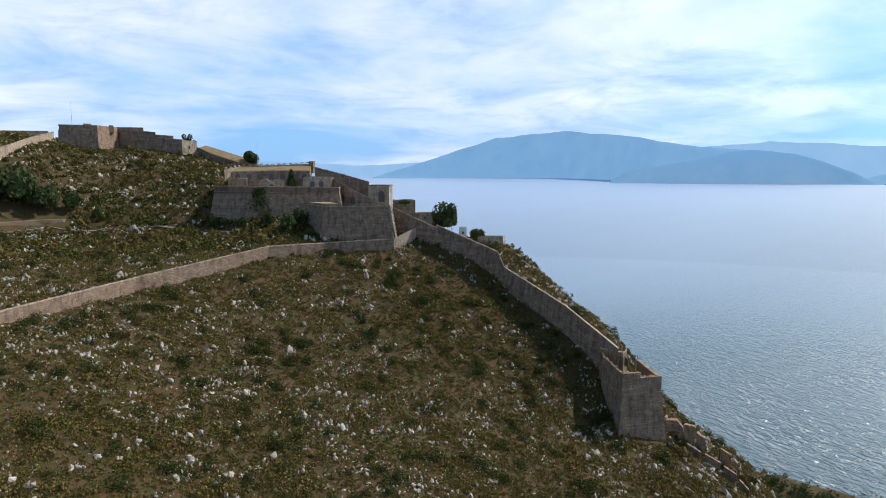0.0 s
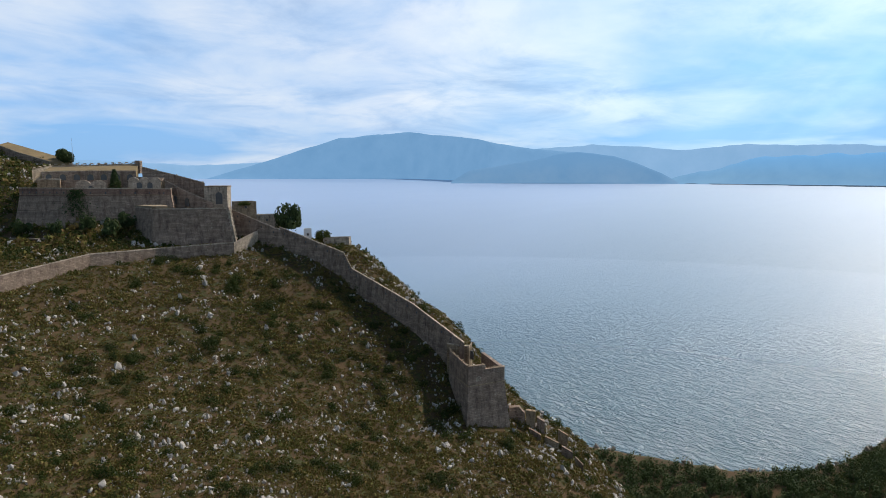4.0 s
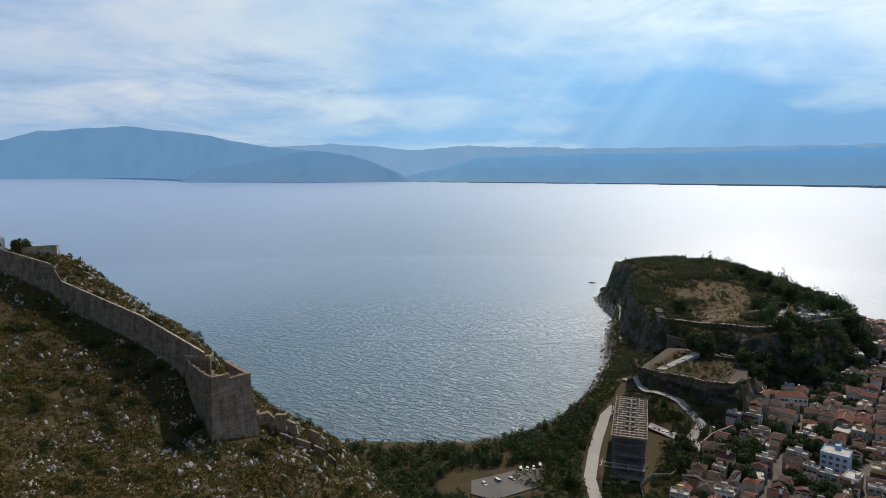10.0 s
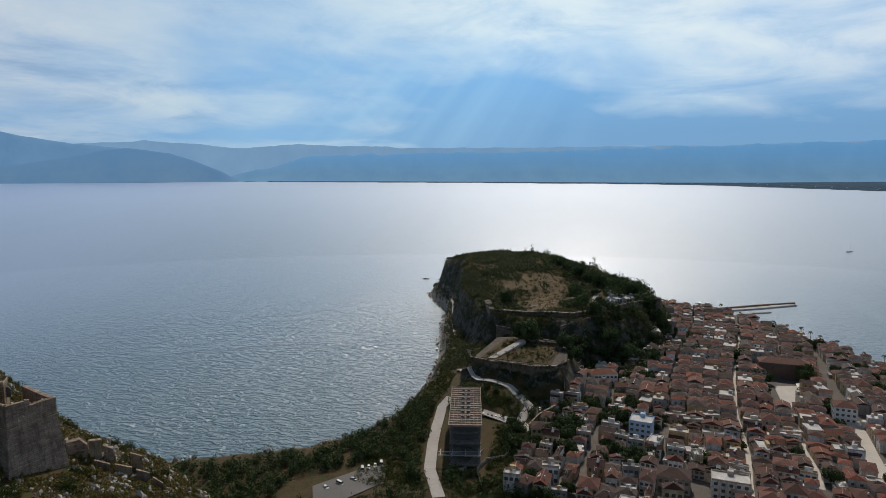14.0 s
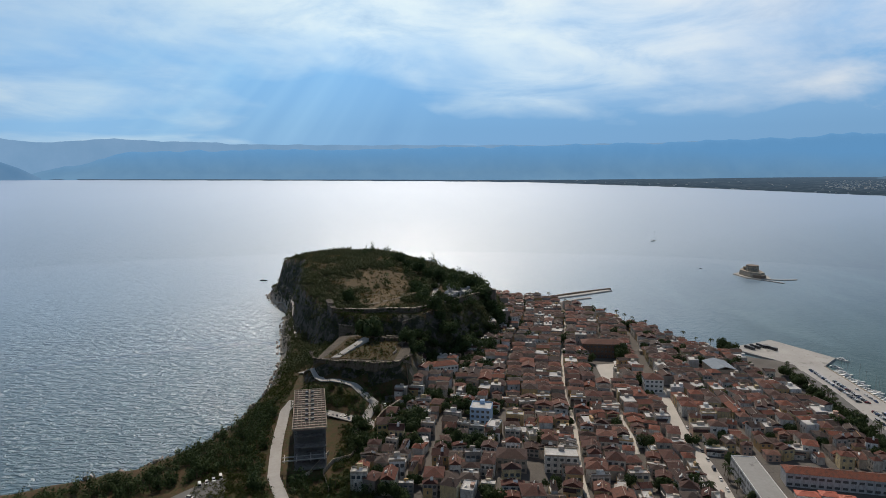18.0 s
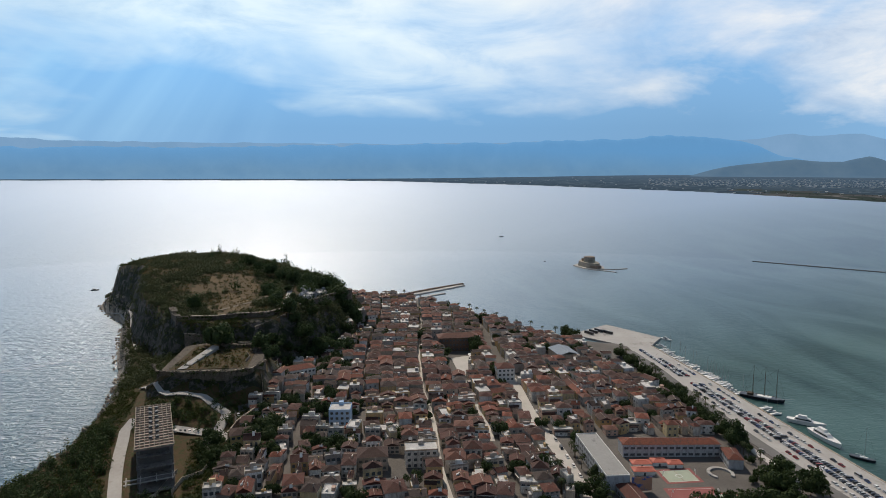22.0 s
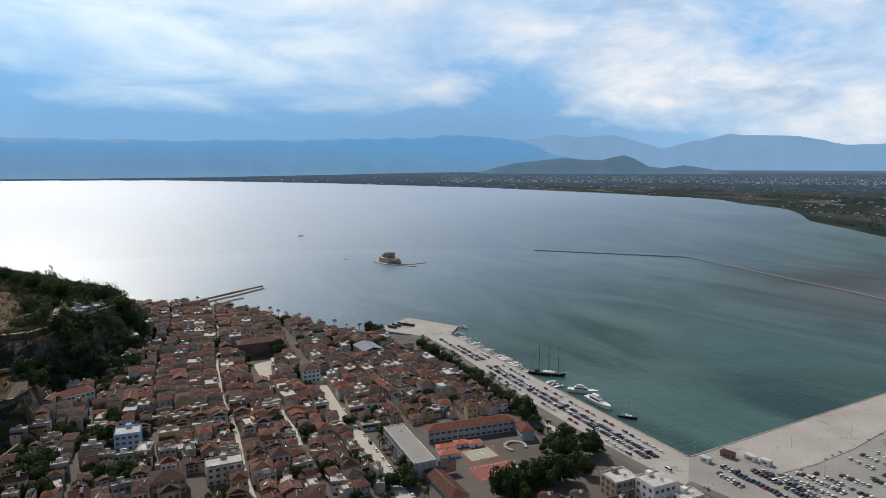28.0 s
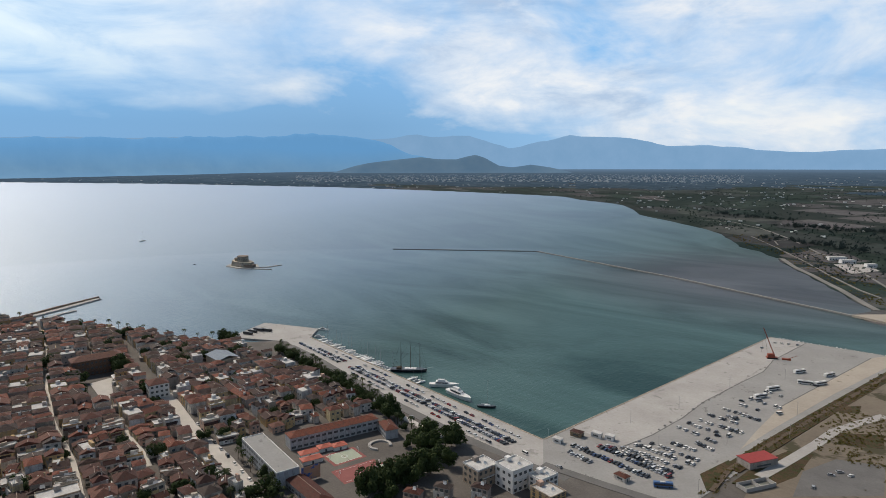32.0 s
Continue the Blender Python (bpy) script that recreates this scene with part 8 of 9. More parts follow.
for line in ([(36, -565, 225.8), (34.1, -553.9, 225.4), (10.1, -544.8, 225.0), (-3, -566, 225.0)], [(-2.3, -569.9, 224.6), (-29.2, -544.1, 221.0)], [(-29.2, -544.1, 217.4), (-46.5, -527.9, 215.0), (-57.9, -534, 214.3)],
             [(75, -420, 196), (60.8, -466.0, 205.2), (49, -506, 213.4), (38.0, -543.6, 219.6)], [(-109, -386, 193.4), (-121.7, -372.5, 189.2), (-131.5, -352.5, 184.6)], [(-163.5, -186.5, 122.4), (-169.5, -180.2, 121.3)],
             [(-162.8, -184.3, 120.4), (-156.1, -166.1, 119.2), (-163.0, -164.3, 119.2)], [(-163.0, -164.3, 117.4), (-171.3, -162.3, 117.2)], [(-60, -414, 192.2), (-71.2, -422.0, 194.4), (-92, -416, 195.0), (-112.4, -407.8, 196.0)]):
    for a, b in zip(line, line[1:]):
        u = r.rand(int(math.dist(a, b) * 1.6))[:, None]
        back = np.array([a[0], a[1], 0.0]) / math.hypot(a[0], a[1])
        tops.append(np.array(a) * (1 - u) + np.array(b) * u + back * r.uniform(0.1, 1.6, (len(u), 1)))
p = np.concatenate(tops)
soup("crumbled_masonry", scatter(ROCKS, p, r.uniform(0.25, 0.8, len(p)), 26, (0.4, 0.9)), M_STONE_OCHRE, "crumbled ochre masonry along the rampart tops", "stones")

# ivy on the great bastion
r = np.random.RandomState(12)
u, w = r.normal(0, 1.0, 900), r.rand(900)
iv = np.stack([-70.2 - 2.4 * u * (0.5 + w) * 0.94, -364.4 + 0.9 * u * (0.5 + w), 181.5 - 13 * w ** 1.4], -1)
iv[:, 0] -= 0.25 + 0.012 * (181 - iv[:, 2]) * 2
iv[:, 1] += 0.75 + 0.09 * (181 - iv[:, 2])
tri = iv[:, None, :] + r.normal(size=(900, 3, 3)) * (0.4, 0.25, 0.4)
part("ivy", array_mesh("ivy", tri.reshape(-1, 3), np.arange(2700).reshape(-1, 3), [M_PINE]), None, bastion, "dark ivy hanging down the wall")

# Acropolis scrub and trees
def line_gap(line, x, y):
    """The distance from places to a line of points."""
    best = np.full(np.shape(x), 1e9)
    for (ax, ay), (bx, by) in zip(line, line[1:]):
        dx, dy = bx - ax, by - ay
        t = np.clip(((x - ax) * dx + (y - ay) * dy) / (dx * dx + dy * dy), 0, 1)
        best = np.minimum(best, np.hypot(x - ax - t * dx, y - ay - t * dy))
    return best


CASTLE_ROADS = ([(-524, -90), (-516, -84), (-498, -80), (-480, -66), (-474, -42), (-458, -26), (-440, -30), (-420, -36)], [(-446, -62), (-434, -34), (-420, -24)], [(-320, -66), (-351, -78), (-388, -84), (-414, -87), (-449, -90), (-462, -86)],
                [(-634, 22), (-661, 25), (-702, 30), (-737, 34)], [(-639, -38), (-654, -24), (-674, -4), (-690, 6)], [(-664, 44), (-690, 54), (-718, 70), (-730, 82)])
r = np.random.RandomState(64)
tops = []
for line in ([(-640, -80, 58), (-606, -73, 56.5), (-604, -62, 56.5), (-598, -40, 57), (-602, -18, 57), (-600, 4, 57), (-622, 28, 57.5)], [(-520, -82, 39.6), (-497, -76, 40.4), (-490, -58, 39.9), (-487, -44, 40.6), (-483, -26, 40.0), (-484, -8, 40.7), (-504, 2, 40.2)],
             [(-590, -66, 44.5), (-582, -52, 44.5), (-580, -40, 44)], [(-548, -30, 42.4), (-546, -6, 42.4), (-530, -8, 41.6)], [(-628, 36, 57), (-648, 52, 57), (-668, 64, 56), (-690, 78, 54)]):
    for a, b in zip(line, line[1:]):
        u = r.rand(int(math.dist(a, b) * 1.4))[:, None]
        tops.append(np.array(a) * (1 - u) + np.array(b) * u + r.normal(size=(len(u), 3)) * (0.7, 0.7, 0.15))
p = np.concatenate(tops)
soup("castle_rubble", scatter(ROCKS, p, r.uniform(0.4, 1.3, len(p)), 65, (0.5, 1.0)), M_STONE_DARK, "crumbled stones along the castle wall tops", "stones")
p = p[::3] - (0, 0, 1.0)
soup("castle_wall_bushes", scatter([clump(60, 0.20, 120 + k, 0.9, 6) for k in range(4)], p + r.normal(size=p.shape) * (3, 3, 0), r.uniform(0.6, 1.8, len(p)), 66), M_BUSH, "bushes growing along the castle walls", "shrubs")
WOODS = [clump(150, 0.14, 90 + k, 1.1, 7) for k in range(6)]
r = np.random.RandomState(31)
x, y = r.uniform(-1000, -480, 36000), r.uniform(-215, 130, 36000)
z = ground(x, y)
fall = np.hypot(ground(x + 3, y) - ground(x - 3, y), ground(x, y + 3) - ground(x, y - 3)) / 6
d_up = inside_by(UPPER, x, y)
meadow = inside_by(MEADOW, x, y) + 34 * fractal(x, y, 34, 4, 61) - 4 - 60 * (r.rand(len(x)) < 0.10)
track = np.abs(inside_by([(-540, -2), (-592, 12), (-604, 20), (-650, 24), (-700, 32), (-730, 30), (-700, 40), (-650, 32), (-600, 26)], x, y))
ok = (z > 8) & ((fall < 1.0) | (y > -52) | (r.rand(len(x)) < 0.22)) & (d_up > -75) & (meadow < -2) & (inside_by(COAST, x, y) > 4) & (inside_by(LOWER, x, y) < -8) & (track > 2.5) & (np.min([line_gap(q, x, y) for q in CASTLE_ROADS], axis=0) > 6.5) & ~((x > -530) & (y > 5)) & ~((x > -607) & (y > -62) & (y < 24) & (r.rand(len(x)) < 0.72))
patch = fractal(x, y, 34, 3, 71)
bare = (patch > np.percentile(patch[ok], 76)) & (d_up > 2)
open_ground = np.stack([x, y, z], -1)[ok & bare]
soup("plateau_grass", scatter(GRASS, open_ground, r.uniform(0.7, 1.6, len(open_ground)), 33), M_GOLD, "dry grass between the maquis of the acropolis", "grass")
far_edge = ok & (d_up > -6) & (((y > 24) & (x > -800) & (x < -700) & (r.rand(len(x)) < 0.05)) | ((y > 10) & (x > -700) & (x < -640) & (r.rand(len(x)) < 0.03)) | ((x < -700) & (y > -60) & (r.rand(len(x)) < 0.006)))
pines = np.stack([x, y, z + 2.6], -1)[far_edge]
soup("acropolis_pines", scatter(WOODS, pines, r.uniform(3.6, 6.6, len(pines)), 39), M_PINE, "dark umbrella pines standing on the acropolis", "trees")
ok = ok & ~(bare & (r.rand(len(x)) < 0.8))
p = np.stack([x, y, z - 0.3], -1)[ok]
tall = r.uniform(1.0, 2.6, len(p)) * np.where((p[:, 1] > 20) & (r.rand(len(p)) > 0.5), 1.15, 1.0)
soup("acropolis_scrub", scatter([clump(60, 0.20, 120 + k, 0.9, 6) for k in range(6)], p, tall * np.where(fractal(p[:, 0], p[:, 1], 16, 3, 83) > 0.1, 1.35, 0.8), 32), M_MAQUIS, "dark maquis covering the acropolis", "shrubs")
x, y = r.uniform(-800, -636, 5200), r.uniform(-70, 20, 5200)
sel = inside_by(MEADOW, x, y) > 0
p = np.stack([x, y, ground(x, y)], -1)[sel][::7]
soup("meadow_grass", scatter(GRASS, p, r.uniform(0.8, 2.0, len(p)), 34), M_GOLD, "dry yellow grass on the plateau", "grass")
x, y = r.uniform(-566, -490, 700), r.uniform(-66, -6, 700)
top = inside_by([(-499, -66), (-491, -14), (-541, -6), (-566, -38), (-560, -52)], x, y) > 1
p = np.stack([x, y, 0 * x + 39.8], -1)[top]
soup("bastion_weeds", scatter(GRASS, p, r.uniform(0.8, 1.6, len(p)), 62), M_GOLD, "dry grass on the lower castle bastion", "grass")
soup("bastion_bushes", scatter([clump(60, 0.20, 120 + k, 0.9, 6) for k in range(3)], p[::6], r.uniform(0.7, 2.2, len(p[::6])), 63), M_BUSH, "dark bushes on the lower castle bastion", "shrubs")
# pine wood along the beach and round the hotel
x, y = r.uniform(-470, -235, 2600), r.uniform(-230, -20, 2600)
sea_d = inside_by(COAST, x, y)
lot = inside_by([(-296, -152), (-320, -152), (-354, -116), (-354, -98), (-326, -86), (-296, -118)], x, y)
hotel_d = inside_by([(-352, -78), (-438, -80), (-440, -48), (-350, -46)], x, y)
road_d = np.abs(y - np.interp(-x, [320, 351, 388, 414, 449], [-66, -78, -84, -87, -90]))
ok = (sea_d > np.where(x > -380, 20, 13)) & (lot < -2) & (hotel_d < -4) & (road_d > 6) & ((y < -60) | (r.rand(2600) < 0.35)) & (ground(x, y) < 30)
p = np.stack([x, y, ground(x, y)], -1)[ok]
wood = scatter(WOODS, p + (0, 0, 1.2), r.uniform(2.0, 3.7, len(p)), 35)
soup("pine_wood", wood, M_PINE, "dense dark pine wood along the shore", "trees")
g = Geo()
for q in p[:260]:
    g.tube((q[0], q[1], q[2] - 1), (q[0] + 0.3, q[1], q[2] + 4.5), 0.25, 0.12, sides=5)
single("pine_trunks", g, M_BARK, "brown trunks of the shore pines", "trees", "stuff")
x, y = r.uniform(-600, -325, 6500), r.uniform(-118, -12, 6500)
ok = (inside_by([(-352, -78), (-438, -80), (-440, -48), (-350, -46)], x, y) < -2) & (inside_by(COAST, x, y) > 6) & (inside_by(LOWER, x, y) < -6) & (np.abs(y - np.interp(-x, [320, 351, 388, 414, 449, 462], [-66, -78, -84, -87, -90, -86])) > 5) & (np.min([line_gap(q, x, y) for q in CASTLE_ROADS], axis=0) > 6.5)
p = np.stack([x, y, ground(x, y)], -1)[ok]
soup("garden_scrub", scatter(SHRUBS, p, r.uniform(0.8, 2.4, len(p)), 36), M_SHRUB, "overgrown scrub below the hotel", "shrubs")
# shore boulders
x, y = r.uniform(-1010, -320, 12000), r.uniform(-240, -90, 12000)
sea_d = inside_by(COAST, x, y)
p = np.stack([x, y, np.maximum(ground(x, y), -0.6)], -1)[(sea_d > -5) & (sea_d < 9)]
soup("shore_boulders", scatter(ROCKS, p, r.uniform(0.6, 2.2, len(p)), 37), M_BEACH, "brown boulders along the waterline", "rocks")


def tree(name, label, height_m, spread, seed, mat=None, trunk=0.35, tall=1.0, count=1900, leaf=0.0):
    """A tapered trunk with limbs and a crown of many small leaves."""
    ob = thing(name, label, "tree", group="trees")
    g = Geo().tube((0, 0, -1), (0.1, 0.05, height_m * 0.5), 0.22 * trunk + 0.14, 0.12, sides=7)
    r = random.Random(seed)
    for k in range(5):
        a = 6.28 * k / 5 + r.random()
        g.tube((0.08, 0.04, height_m * (0.3 + 0.04 * k)), (spread * 0.5 * math.cos(a), spread * 0.5 * math.sin(a), height_m * (0.6 + 0.05 * k)), 0.1, 0.04, sides=5)
    part("trunk", g, M_BARK, ob)
    t = clump(count, leaf or (0.095 if count > 1000 else 0.125), seed, 0.75, 9).reshape(-1, 3) * (spread, spread, height_m * 0.62 * tall) + (0, 0, height_m * 0.32)
    part("crown", array_mesh("crown", t, np.arange(len(t)).reshape(-1, 3), [mat or M_TREE]), None, ob)
    return ob


def palm(label, h=8.0, seed=0):
    ob = thing("palm_tree", label, "palm", group="palms")
    g = Geo()
    for k in range(6):
        g.tube((0.05 * k, 0, h * k / 6 - (0.5 if k == 0 else 0)), (0.05 * (k + 1), 0, h * (k + 1) / 6), 0.26 - 0.012 * k, 0.23 - 0.012 * k, sides=7)
    part("trunk", g, M_BARK, ob)
    f = Geo()
    r = random.Random(seed)
    for k in range(22):
        a, up = 6.28 * k / 22 + r.uniform(-0.1, 0.1), r.uniform(-0.3, 1.0)
        prev = Vector((0.3, 0, h))
        for j in range(1, 5):
            u = j / 4
            q = Vector((0.3 + 2.6 * u * math.cos(a), 2.6 * u * math.sin(a), h + up * 1.8 * u - 2.3 * u * u))
            s = Vector((-math.sin(a), math.cos(a), 0)) * 0.36 * (1.1 - u * 0.8)
            t = Vector((-math.sin(a), math.cos(a), 0)) * 0.36 * (1.1 - (u - 0.25) * 0.8)
            drop = Vector((0, 0, -0.22))
            f.face([prev, q, q + s + drop, prev + t + drop])
            f.face([q, prev, prev - t + drop, q - s + drop])
            prev = q
    part("fronds", f, M_PALM, ob)
    return ob


# single trees of the fortress
for x, y, z, h, s, lab, mat in ((-157.6, -306.5, 157, 16, 6.4, "big round dark pine on the fortress ridge", M_PINE), (-88.7, -492, 194, 12, 6.2, "round tree by the upper fort", M_TREE), (-53.9, -557, 211, 8, 4, "tree behind the upper rampart", M_TREE),
                                (-166.8, -287, 154.5, 7, 3.4, "pale green bush tree by the ruins", M_SHRUB), (-140, -322, 172.6, 3, 3.5, "shrub growing on a flat roof", M_SHRUB)):
    tree("tree", lab, h, s, int(-x), mat).matrix_basis = pose(x, y, z)
cypress = thing("cypress_tree", "dark conical cypress inside the bastion", "tree", (-93.0, -380.0, 178.6))
part("trunk", Geo().tube((0, 0, -1), (0, 0, 11), 0.3, 0.08, sides=7), M_BARK, cypress)
r = np.random.RandomState(4)
u, a = r.rand(2200) ** 0.8, r.uniform(0, 6.28, 2200)
w = (0.25 + 3.4 * (1 - u) ** 0.75) * r.uniform(0.55, 1.05, 2200) * (1 + 0.18 * np.sin(a * 5 + u * 14))
tri = np.stack([np.cos(a) * w, np.sin(a) * w, 1.2 + u * 12.0], -1)[:, None, :] + r.normal(size=(2200, 3, 3)) * (0.26, 0.26, 0.42)
part("crown", array_mesh("crown", tri.reshape(-1, 3), np.arange(6600).reshape(-1, 3), [M_PINE]), None, cypress)
for k, (x, y, h) in enumerate(((41, -428, 17), (51, -427, 20), (58, -432, 18), (33, -430, 13), (24, -432, 12), (47, -436, 16), (63, -424, 20), (12, -420, 8), (-48, -372, 8), (-72, -352, 9), (-80, -338, 10), (-60, -358, 7), (-88, -345, 9))):
    tree("tree", "dark evergreen tree on the hillside terrace", h, h * 0.42, 200 + k, M_PINE, count=700).matrix_basis = pose(x, y, height(x, y))
ribbon("road_hill_path", [(70, -392), (54.7, -396.2), (33.8, -414), (8, -404), (-20, -394.4), (-44, -372), (-60, -352)], 5, M_SAND, "reddish dirt path below the fort", 0.4)
slab("ground_clearing", [(62, -400), (44, -412), (28, -420), (24, -428), (66, -428)], 150, height(44, -416) + 0.9, M_SAND, "reddish bare clearing under trees", "clearing")

# umbrella pines on the rim of the acropolis and under its walls
PINES = [(-818, -11, 1.35), (-798, 0, 0.9), (-782, 14, 1.15), (-764, 25, 0.9), (-754, 37, 1.0), (-750, 46, 1.1), (-741, 53, 1.2), (-738, 61, 1.1), (-742, 69, 1.1), (-733, 75, 1.2), (-715, 78, 0.9), (-702, 86, 1.2), (-689, 89, 1.1), (-687, 94, 1.2), (-689, 99, 1.0), (-872, -61, 0.5), (-554, -34, 1.5), (-653, 16, 0.9), (-686, 9, 1.1), (-609, 26, 1.1), (-600, 36, 1.2), (-602, 52, 1.2), (-605, 66, 1.1), (-615, 79, 1.0), (-647, -61, 0.9), (-606, 31, 0.8), (-610, 45, 0.9), (-541, -1, 1.0), (-532, 5, 0.9), (-609, 58, 0.9)]
pine = tree("pine_tree", "dark umbrella pine on the acropolis", 12, 6.0, 411, M_PINE, count=1500, leaf=0.12)
for k, (x, y, s) in enumerate(PINES):
    m = pose(x, y, height(x, y) - 0.5, 0, 0, 47 * k) @ Matrix.Diagonal((s, s * (0.8 + 0.07 * (k % 6)), s * (0.85 + 0.06 * (k % 5)), 1))
    if k:
        copy_thing(pine, m)
    else:
        pine.matrix_basis = m

# palms along the harbour, town trees
base = palm("tall date palm on the harbour promenade", 8.5, 2)
rng = random.Random(21)
first = True
for k in range(46):
    u = k / 45
    x = -560 + 270 * u + rng.uniform(-1.5, 1.5)
    y = np.interp(x, [-560, -526, -469, -402, -340, -288], [350, 346, 338, 328, 308, 296]) + rng.choice((-4, 0, 4))
    m = pose(x, float(y), 3.0, 0, 0, rng.uniform(0, 360)) @ Matrix.Scale(rng.uniform(0.8, 1.2), 4)
    if first:
        base.matrix_basis, first = m, False
    else:
        copy_thing(base, m)
for k in range(16):
    x = -640 - k * 17 + rng.uniform(-3, 3)
    y = np.interp(-x, [640, 702, 781, 835, 905], [318, 288, 258, 230, 198]) + rng.uniform(-3, 1)
    copy_thing(base, pose(x, float(y), height(x, float(y)), 0, 0, rng.uniform(0, 360)) @ Matrix.Scale(rng.uniform(0.8, 1.3), 4))
for k in range(26):
    a = rng.uniform(-40, 40)
    x, y = town(a, rng.choice((-9, 8.5, -14, 12)))
    copy_thing(base, pose(x, y, height(x, y), 0, 0, rng.uniform(0, 360)) @ Matrix.Scale(rng.uniform(0.8, 1.25), 4))
oaks = [tree("tree", "round dark broad-leaved town tree", 8, 4.2, 301, leaf=0.11), tree("tree", "dark spreading park tree", 10, 6.0, 302, leaf=0.10), tree("tree", "tall dark plane tree", 13, 6.5, 303, leaf=0.10)]
seen = set()


def put_tree(k, x, y, s=1.0):
    m = pose(x, y, height(x, y), 0, 0, rng.uniform(0, 360)) @ Matrix.Scale(s, 4)
    if k in seen:
        copy_thing(oaks[k], m)
    else:
        seen.add(k)
        oaks[k].matrix_basis = m


for x, y, k, s in ((-345, 307, 2, 1.1), (-338, 302, 1, 1.2), (-286, 289, 2, 1.0), (-278, 284, 1, 1.2), (-273, 300, 2, 1.0), (-260, 254, 2, 1.0), (-256, 262, 2, 0.8), (-266, 278, 1, 0.9), (-260, 238, 2, 1.1), (-255, 243, 1, 1.0), (-264, 217, 2, 1.0), (-268, 230, 1, 1.0), (-263, 246, 1, 1.1),
                   (-257, 226, 1, 0.8), (-294, 301, 2, 0.8), (-275, 306, 2, 0.7), (-254, 276, 2, 0.7), (-276, 280, 2, 0.8), (-372, 203, 0, 0.9), (-345, 166, 0, 0.9), (-340, 160, 0, 0.8), (-323, 190, 0, 0.9), (-304, 181, 1, 0.8), (-345, 128, 0, 0.9), (-598, 208, 2, 1.0), (-586, 206, 2, 0.9), (-588, 168, 1, 0.9), (-560, 164, 0, 1.0), (-630, 330, 1, 1.0), (-622, 322, 2, 0.9), (-612, 326, 1, 1.0),
                   (-360, 312, 1, 0.8), (-375, 316, 1, 0.8), (-390, 318, 0, 0.9), (-330, 292, 0, 0.6), (-300, 286, 0, 0.5), (-293, 278, 0, 0.6), (-316, 296, 0, 0.6)):
    put_tree(k, x, y, s)
for k in range(26):
    x = -380 - k * 6.8
    put_tree(rng.choice((0, 0, 1)), x, float(np.interp(x, [-560, -469, -380], [346, 334, 318])) + rng.uniform(-3, 2), rng.uniform(0.5, 0.9))
for x, y, gap in gaps:
    if gap > 3.6 and free(x, y, 3) and math.hypot(x, y) > 330:
        put_tree(rng.choice((0, 0, 1)), x, y, rng.uniform(0.6, 1.0))
for x, y, length, *_ in groves:
    for k in range(2):
        put_tree(rng.choice((0, 1, 1)), x + rng.uniform(-4, 4), y + rng.uniform(-4, 4), rng.uniform(0.5, 0.85))
for k in range(160):
    a, b = rng.uniform(-40, 480), rng.uniform(-205, 115)
    x, y = town(a, b)
    if free(x, y, 3) and min((math.hypot(x - p[0], y - p[1]) for p in placed), default=99) > 5.2:
        put_tree(rng.choice((0, 0, 1)), x, y, rng.uniform(0.45, 0.85))
for k in range(56):
    x, y = rng.uniform(-640, -330), rng.uniform(-40, 14)
    if min((math.hypot(x - p[0], y - p[1]) for p in placed), default=99) > 7.0 and 5 < height(x, y) < 36 and not (-575 < x < -420 and y < -2):
        put_tree(rng.choice((0, 1)), x, y, rng.uniform(0.6, 1.1))
for k in range(34):
    x, y = rng.uniform(-840, -590), rng.uniform(14, 84)
    if inside_by(UPPER, np.array([x]), np.array([y]))[0] > -14 and not (-740 < x < -650 and 34 < y < 92):
        put_tree(rng.choice((0, 0, 1)), x, y, rng.uniform(0.5, 0.9))

# weeds and scrub on the waste land and along the rail track
r = np.random.RandomState(91)
x, y = r.uniform(-128, 90, 9000), r.uniform(335, 740, 9000)
on = (inside_by([(-72, 750), (-114, 420), (-104, 345), (60, 335), (110, 750)], x, y) > 0) & (fractal(x, y, 45, 3, 92) + r.uniform(-0.1, 0.1, len(x)) > 0.26)
track_x = np.interp(y, [360, 395, 455, 527, 670, 740], [-124, -126, -118, -108, -86, -76])
on |= np.abs(x - track_x) < 5
p = np.stack([x, y, 0 * x + QZ + 0.4], -1)[on]
soup("waste_land_weeds", scatter(LOW, p, r.uniform(0.5, 1.5, len(p)), 93), M_LOW, "weeds and low scrub on the waste land", "weeds")

# the far plain: orchards, hedges and small white buildings
r = np.random.RandomState(55)
def plain_spots(count, near, far, lo=-2, hi=62):
    a, d = np.radians(r.uniform(lo, hi, count)), near * (far / near) ** r.rand(count)
    x, y = -np.sin(a) * d, np.cos(a) * d
    ok = inside_by(PLAIN, x, y) > 25
    return x[ok], y[ok]


x, y = plain_spots(13000, 1050, 5600)
line = np.sin(x * 0.012 + 3 * fractal(x, y, 600, 2, 5)) + np.sin(y * 0.010)
sel = line + r.uniform(-0.8, 0.8, len(x)) > -0.1
x, y = x[sel], y[sel]
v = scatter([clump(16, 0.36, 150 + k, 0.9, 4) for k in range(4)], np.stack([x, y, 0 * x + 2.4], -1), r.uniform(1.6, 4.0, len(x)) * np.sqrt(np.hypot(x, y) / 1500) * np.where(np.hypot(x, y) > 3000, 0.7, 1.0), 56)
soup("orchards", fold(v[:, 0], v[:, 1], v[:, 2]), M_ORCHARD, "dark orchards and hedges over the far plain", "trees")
x, y = plain_spots(2600, 1900, 13000, -2, 86)
far_x, far_y = plain_spots(2600, 7200, 12500, 18, 56)
keep = fractal(x, y, 500, 3, 15) + r.uniform(-0.3, 0.3, len(x)) > 0.05
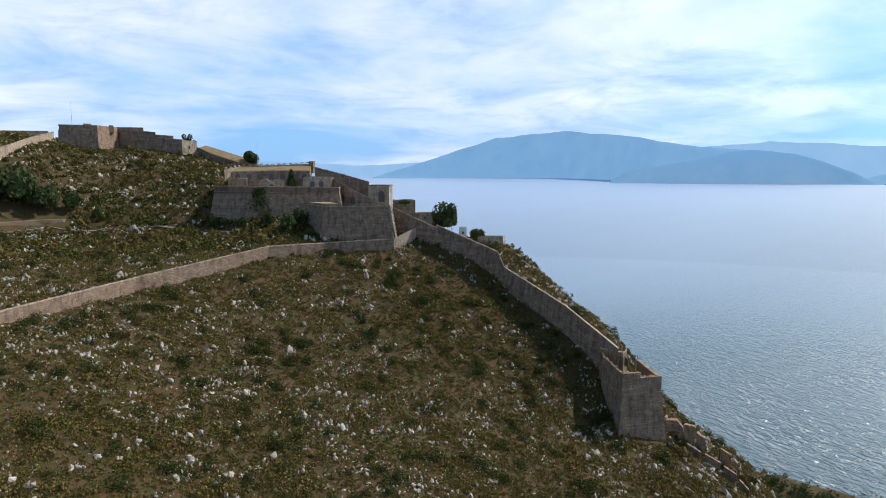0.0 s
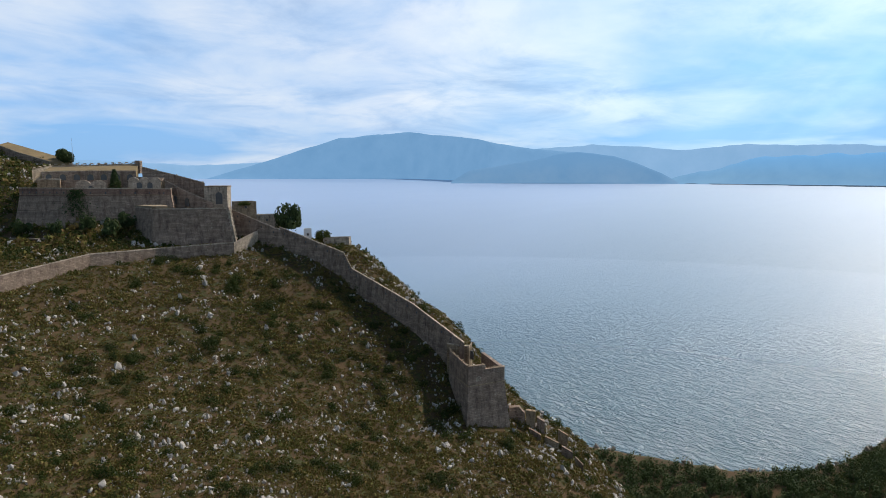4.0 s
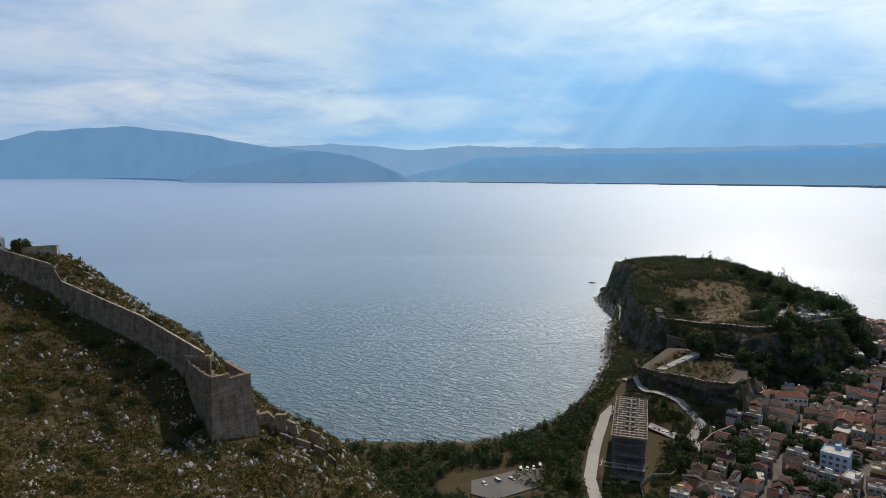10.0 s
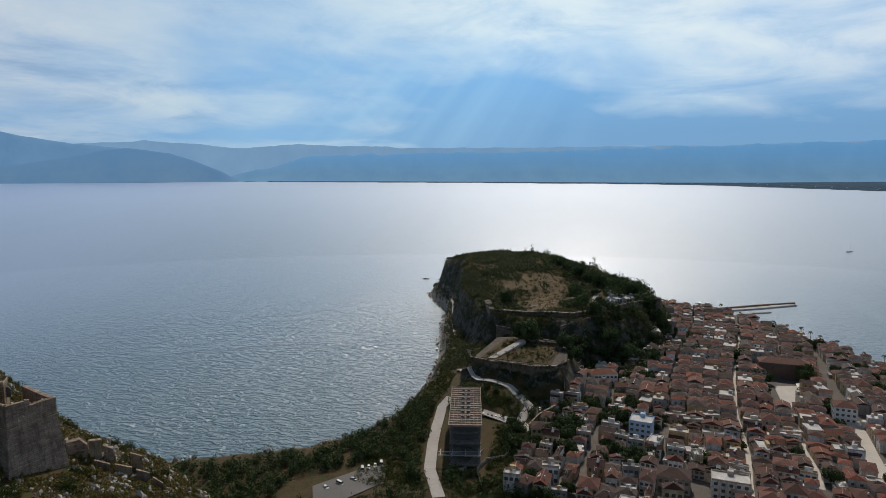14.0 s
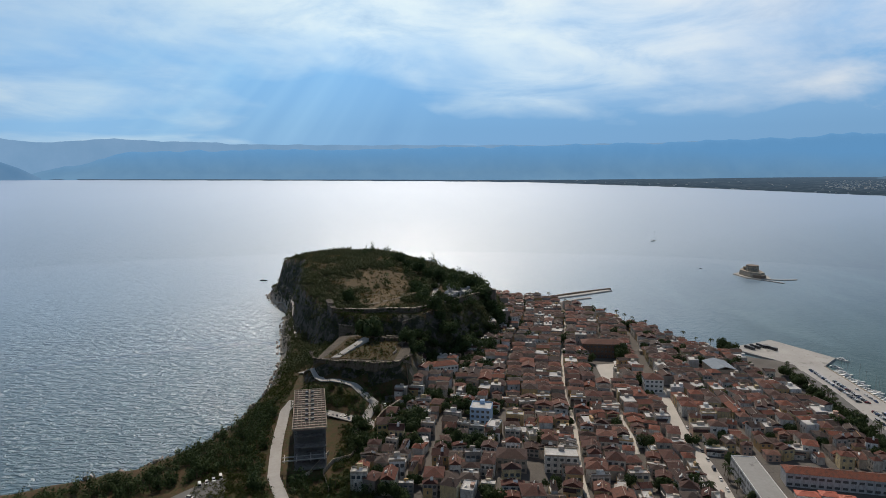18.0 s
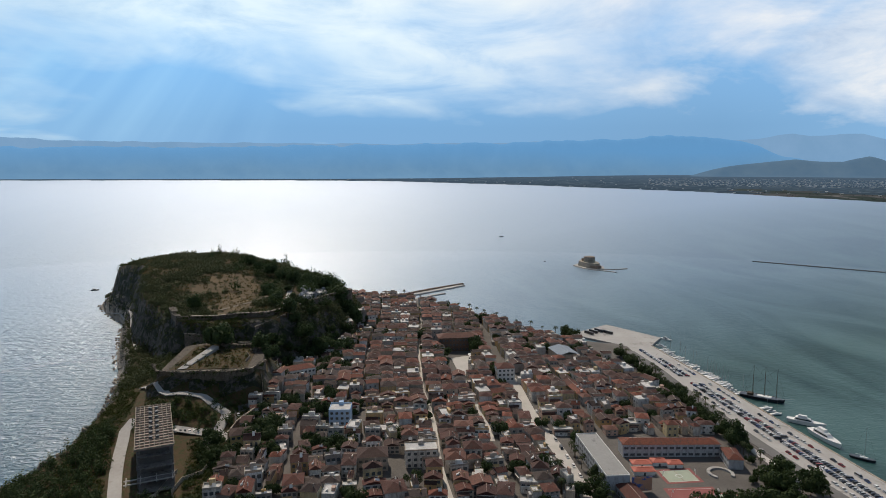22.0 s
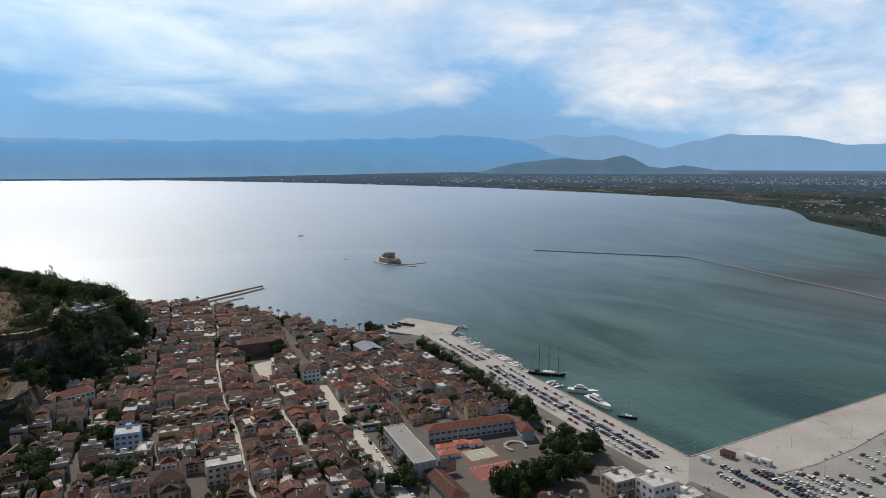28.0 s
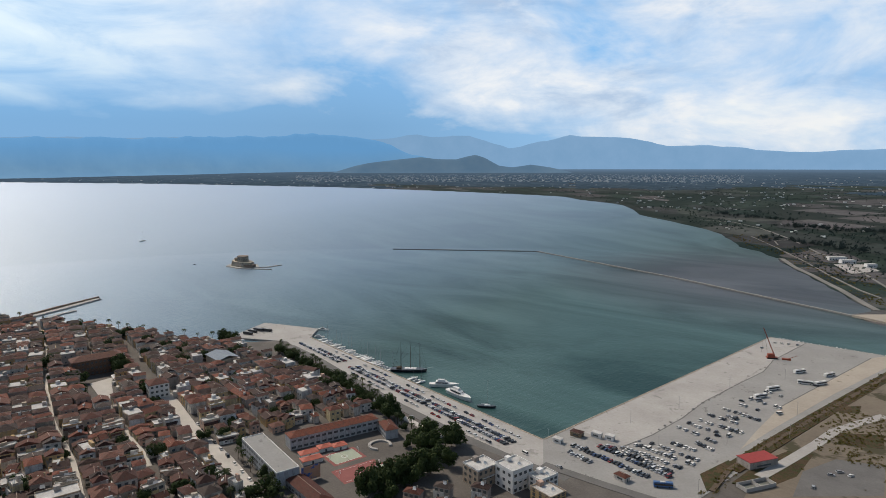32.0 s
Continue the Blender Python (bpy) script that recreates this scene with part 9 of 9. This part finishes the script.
x, y = np.r_[x[keep], far_x], np.r_[y[keep], far_y]
g = Geo()
for a, b in zip(x, y):
    s = math.sqrt(math.hypot(a, b) / 2600)
    w, d, h, t = r.uniform(1.5, 7) * s, r.uniform(1.5, 5) * s, r.uniform(1.8, 4.0) * s, r.uniform(0, 3.1)
    ring = [(a + c * w * math.cos(t) - e * d * math.sin(t), b + c * w * math.sin(t) + e * d * math.cos(t)) for c, e in ((-1, -1), (1, -1), (1, 1), (-1, 1))]
    g.loft([tuple(fold(u, q, 2.0)) for u, q in ring], [tuple(fold(u, q, 2.4 + h)) for u, q in ring])
single("plain_buildings", g, M_WHITE, "scattered small white buildings on the far plain", "buildings", "stuff")
belt_x, belt_y = np.concatenate([np.linspace(a, b, k) for a, b, k in ((-560, -120, 130), (-520, -260, 50), (-900, -600, 60))]), np.concatenate([np.linspace(a, b, k) for a, b, k in ((2150, 2060, 130), (1760, 1620, 50), (2500, 2350, 60))])
p = np.stack([belt_x, belt_y, 0 * belt_x + 4.5], -1) + r.normal(size=(len(belt_x), 3)) * (14, 22, 0.6)
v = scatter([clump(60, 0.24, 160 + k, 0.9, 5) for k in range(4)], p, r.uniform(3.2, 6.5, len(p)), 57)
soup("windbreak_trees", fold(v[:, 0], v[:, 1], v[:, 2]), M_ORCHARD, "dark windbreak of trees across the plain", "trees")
a, d = np.radians(r.uniform(2, 30, 9000)), r.uniform(960, 1900, 9000)
x, y = -np.sin(a) * d, np.cos(a) * d
in_by = inside_by(PLAIN, x, y)
on = (in_by > 12) & (in_by < 110) & (fractal(x, y, 40, 3, 21) > -0.15) & (inside_by([(-165, 915), (-142, 945), (-118, 968), (-40, 955), (-40, 890)], x, y) < 0) & (inside_by([(-278, 1371), (-231, 1415), (-192, 1340), (-226, 1268)], x, y) < 0)
v = scatter(LOW, np.stack([x, y, 0 * x + 1.9], -1)[on], r.uniform(0.8, 2.4, on.sum()), 58)
soup("marsh_scrub", fold(v[:, 0], v[:, 1], v[:, 2]), M_LOW, "low green scrub along the marsh shore", "shrubs")
for x, y, w, d in ((-312, 1486, 30, 13), (-283, 1436, 34, 14), (-258, 1404, 26, 12), (-216, 1376, 18, 10)):
    b = thing("white_building", "long low white building near the marsh shore", "building", (x, y, 2.4), 40)
    part("wall", Geo().box(-w / 2, w / 2, -d / 2, d / 2, -1, 7), M_WHITE, b)
    part("roof", Geo().box(-w / 2 - 0.3, w / 2 + 0.3, -d / 2 - 0.3, d / 2 + 0.3, 7, 7.4), M_GREYROOF, b)
    for k in range(6):
        part("window", Geo().box(-w / 2 + (k + 0.3) * w / 6.5, -w / 2 + (k + 0.7) * w / 6.5, -d / 2 - 0.05, -d / 2 + 0.05, 2, 4.5), M_SHUTTER, b)
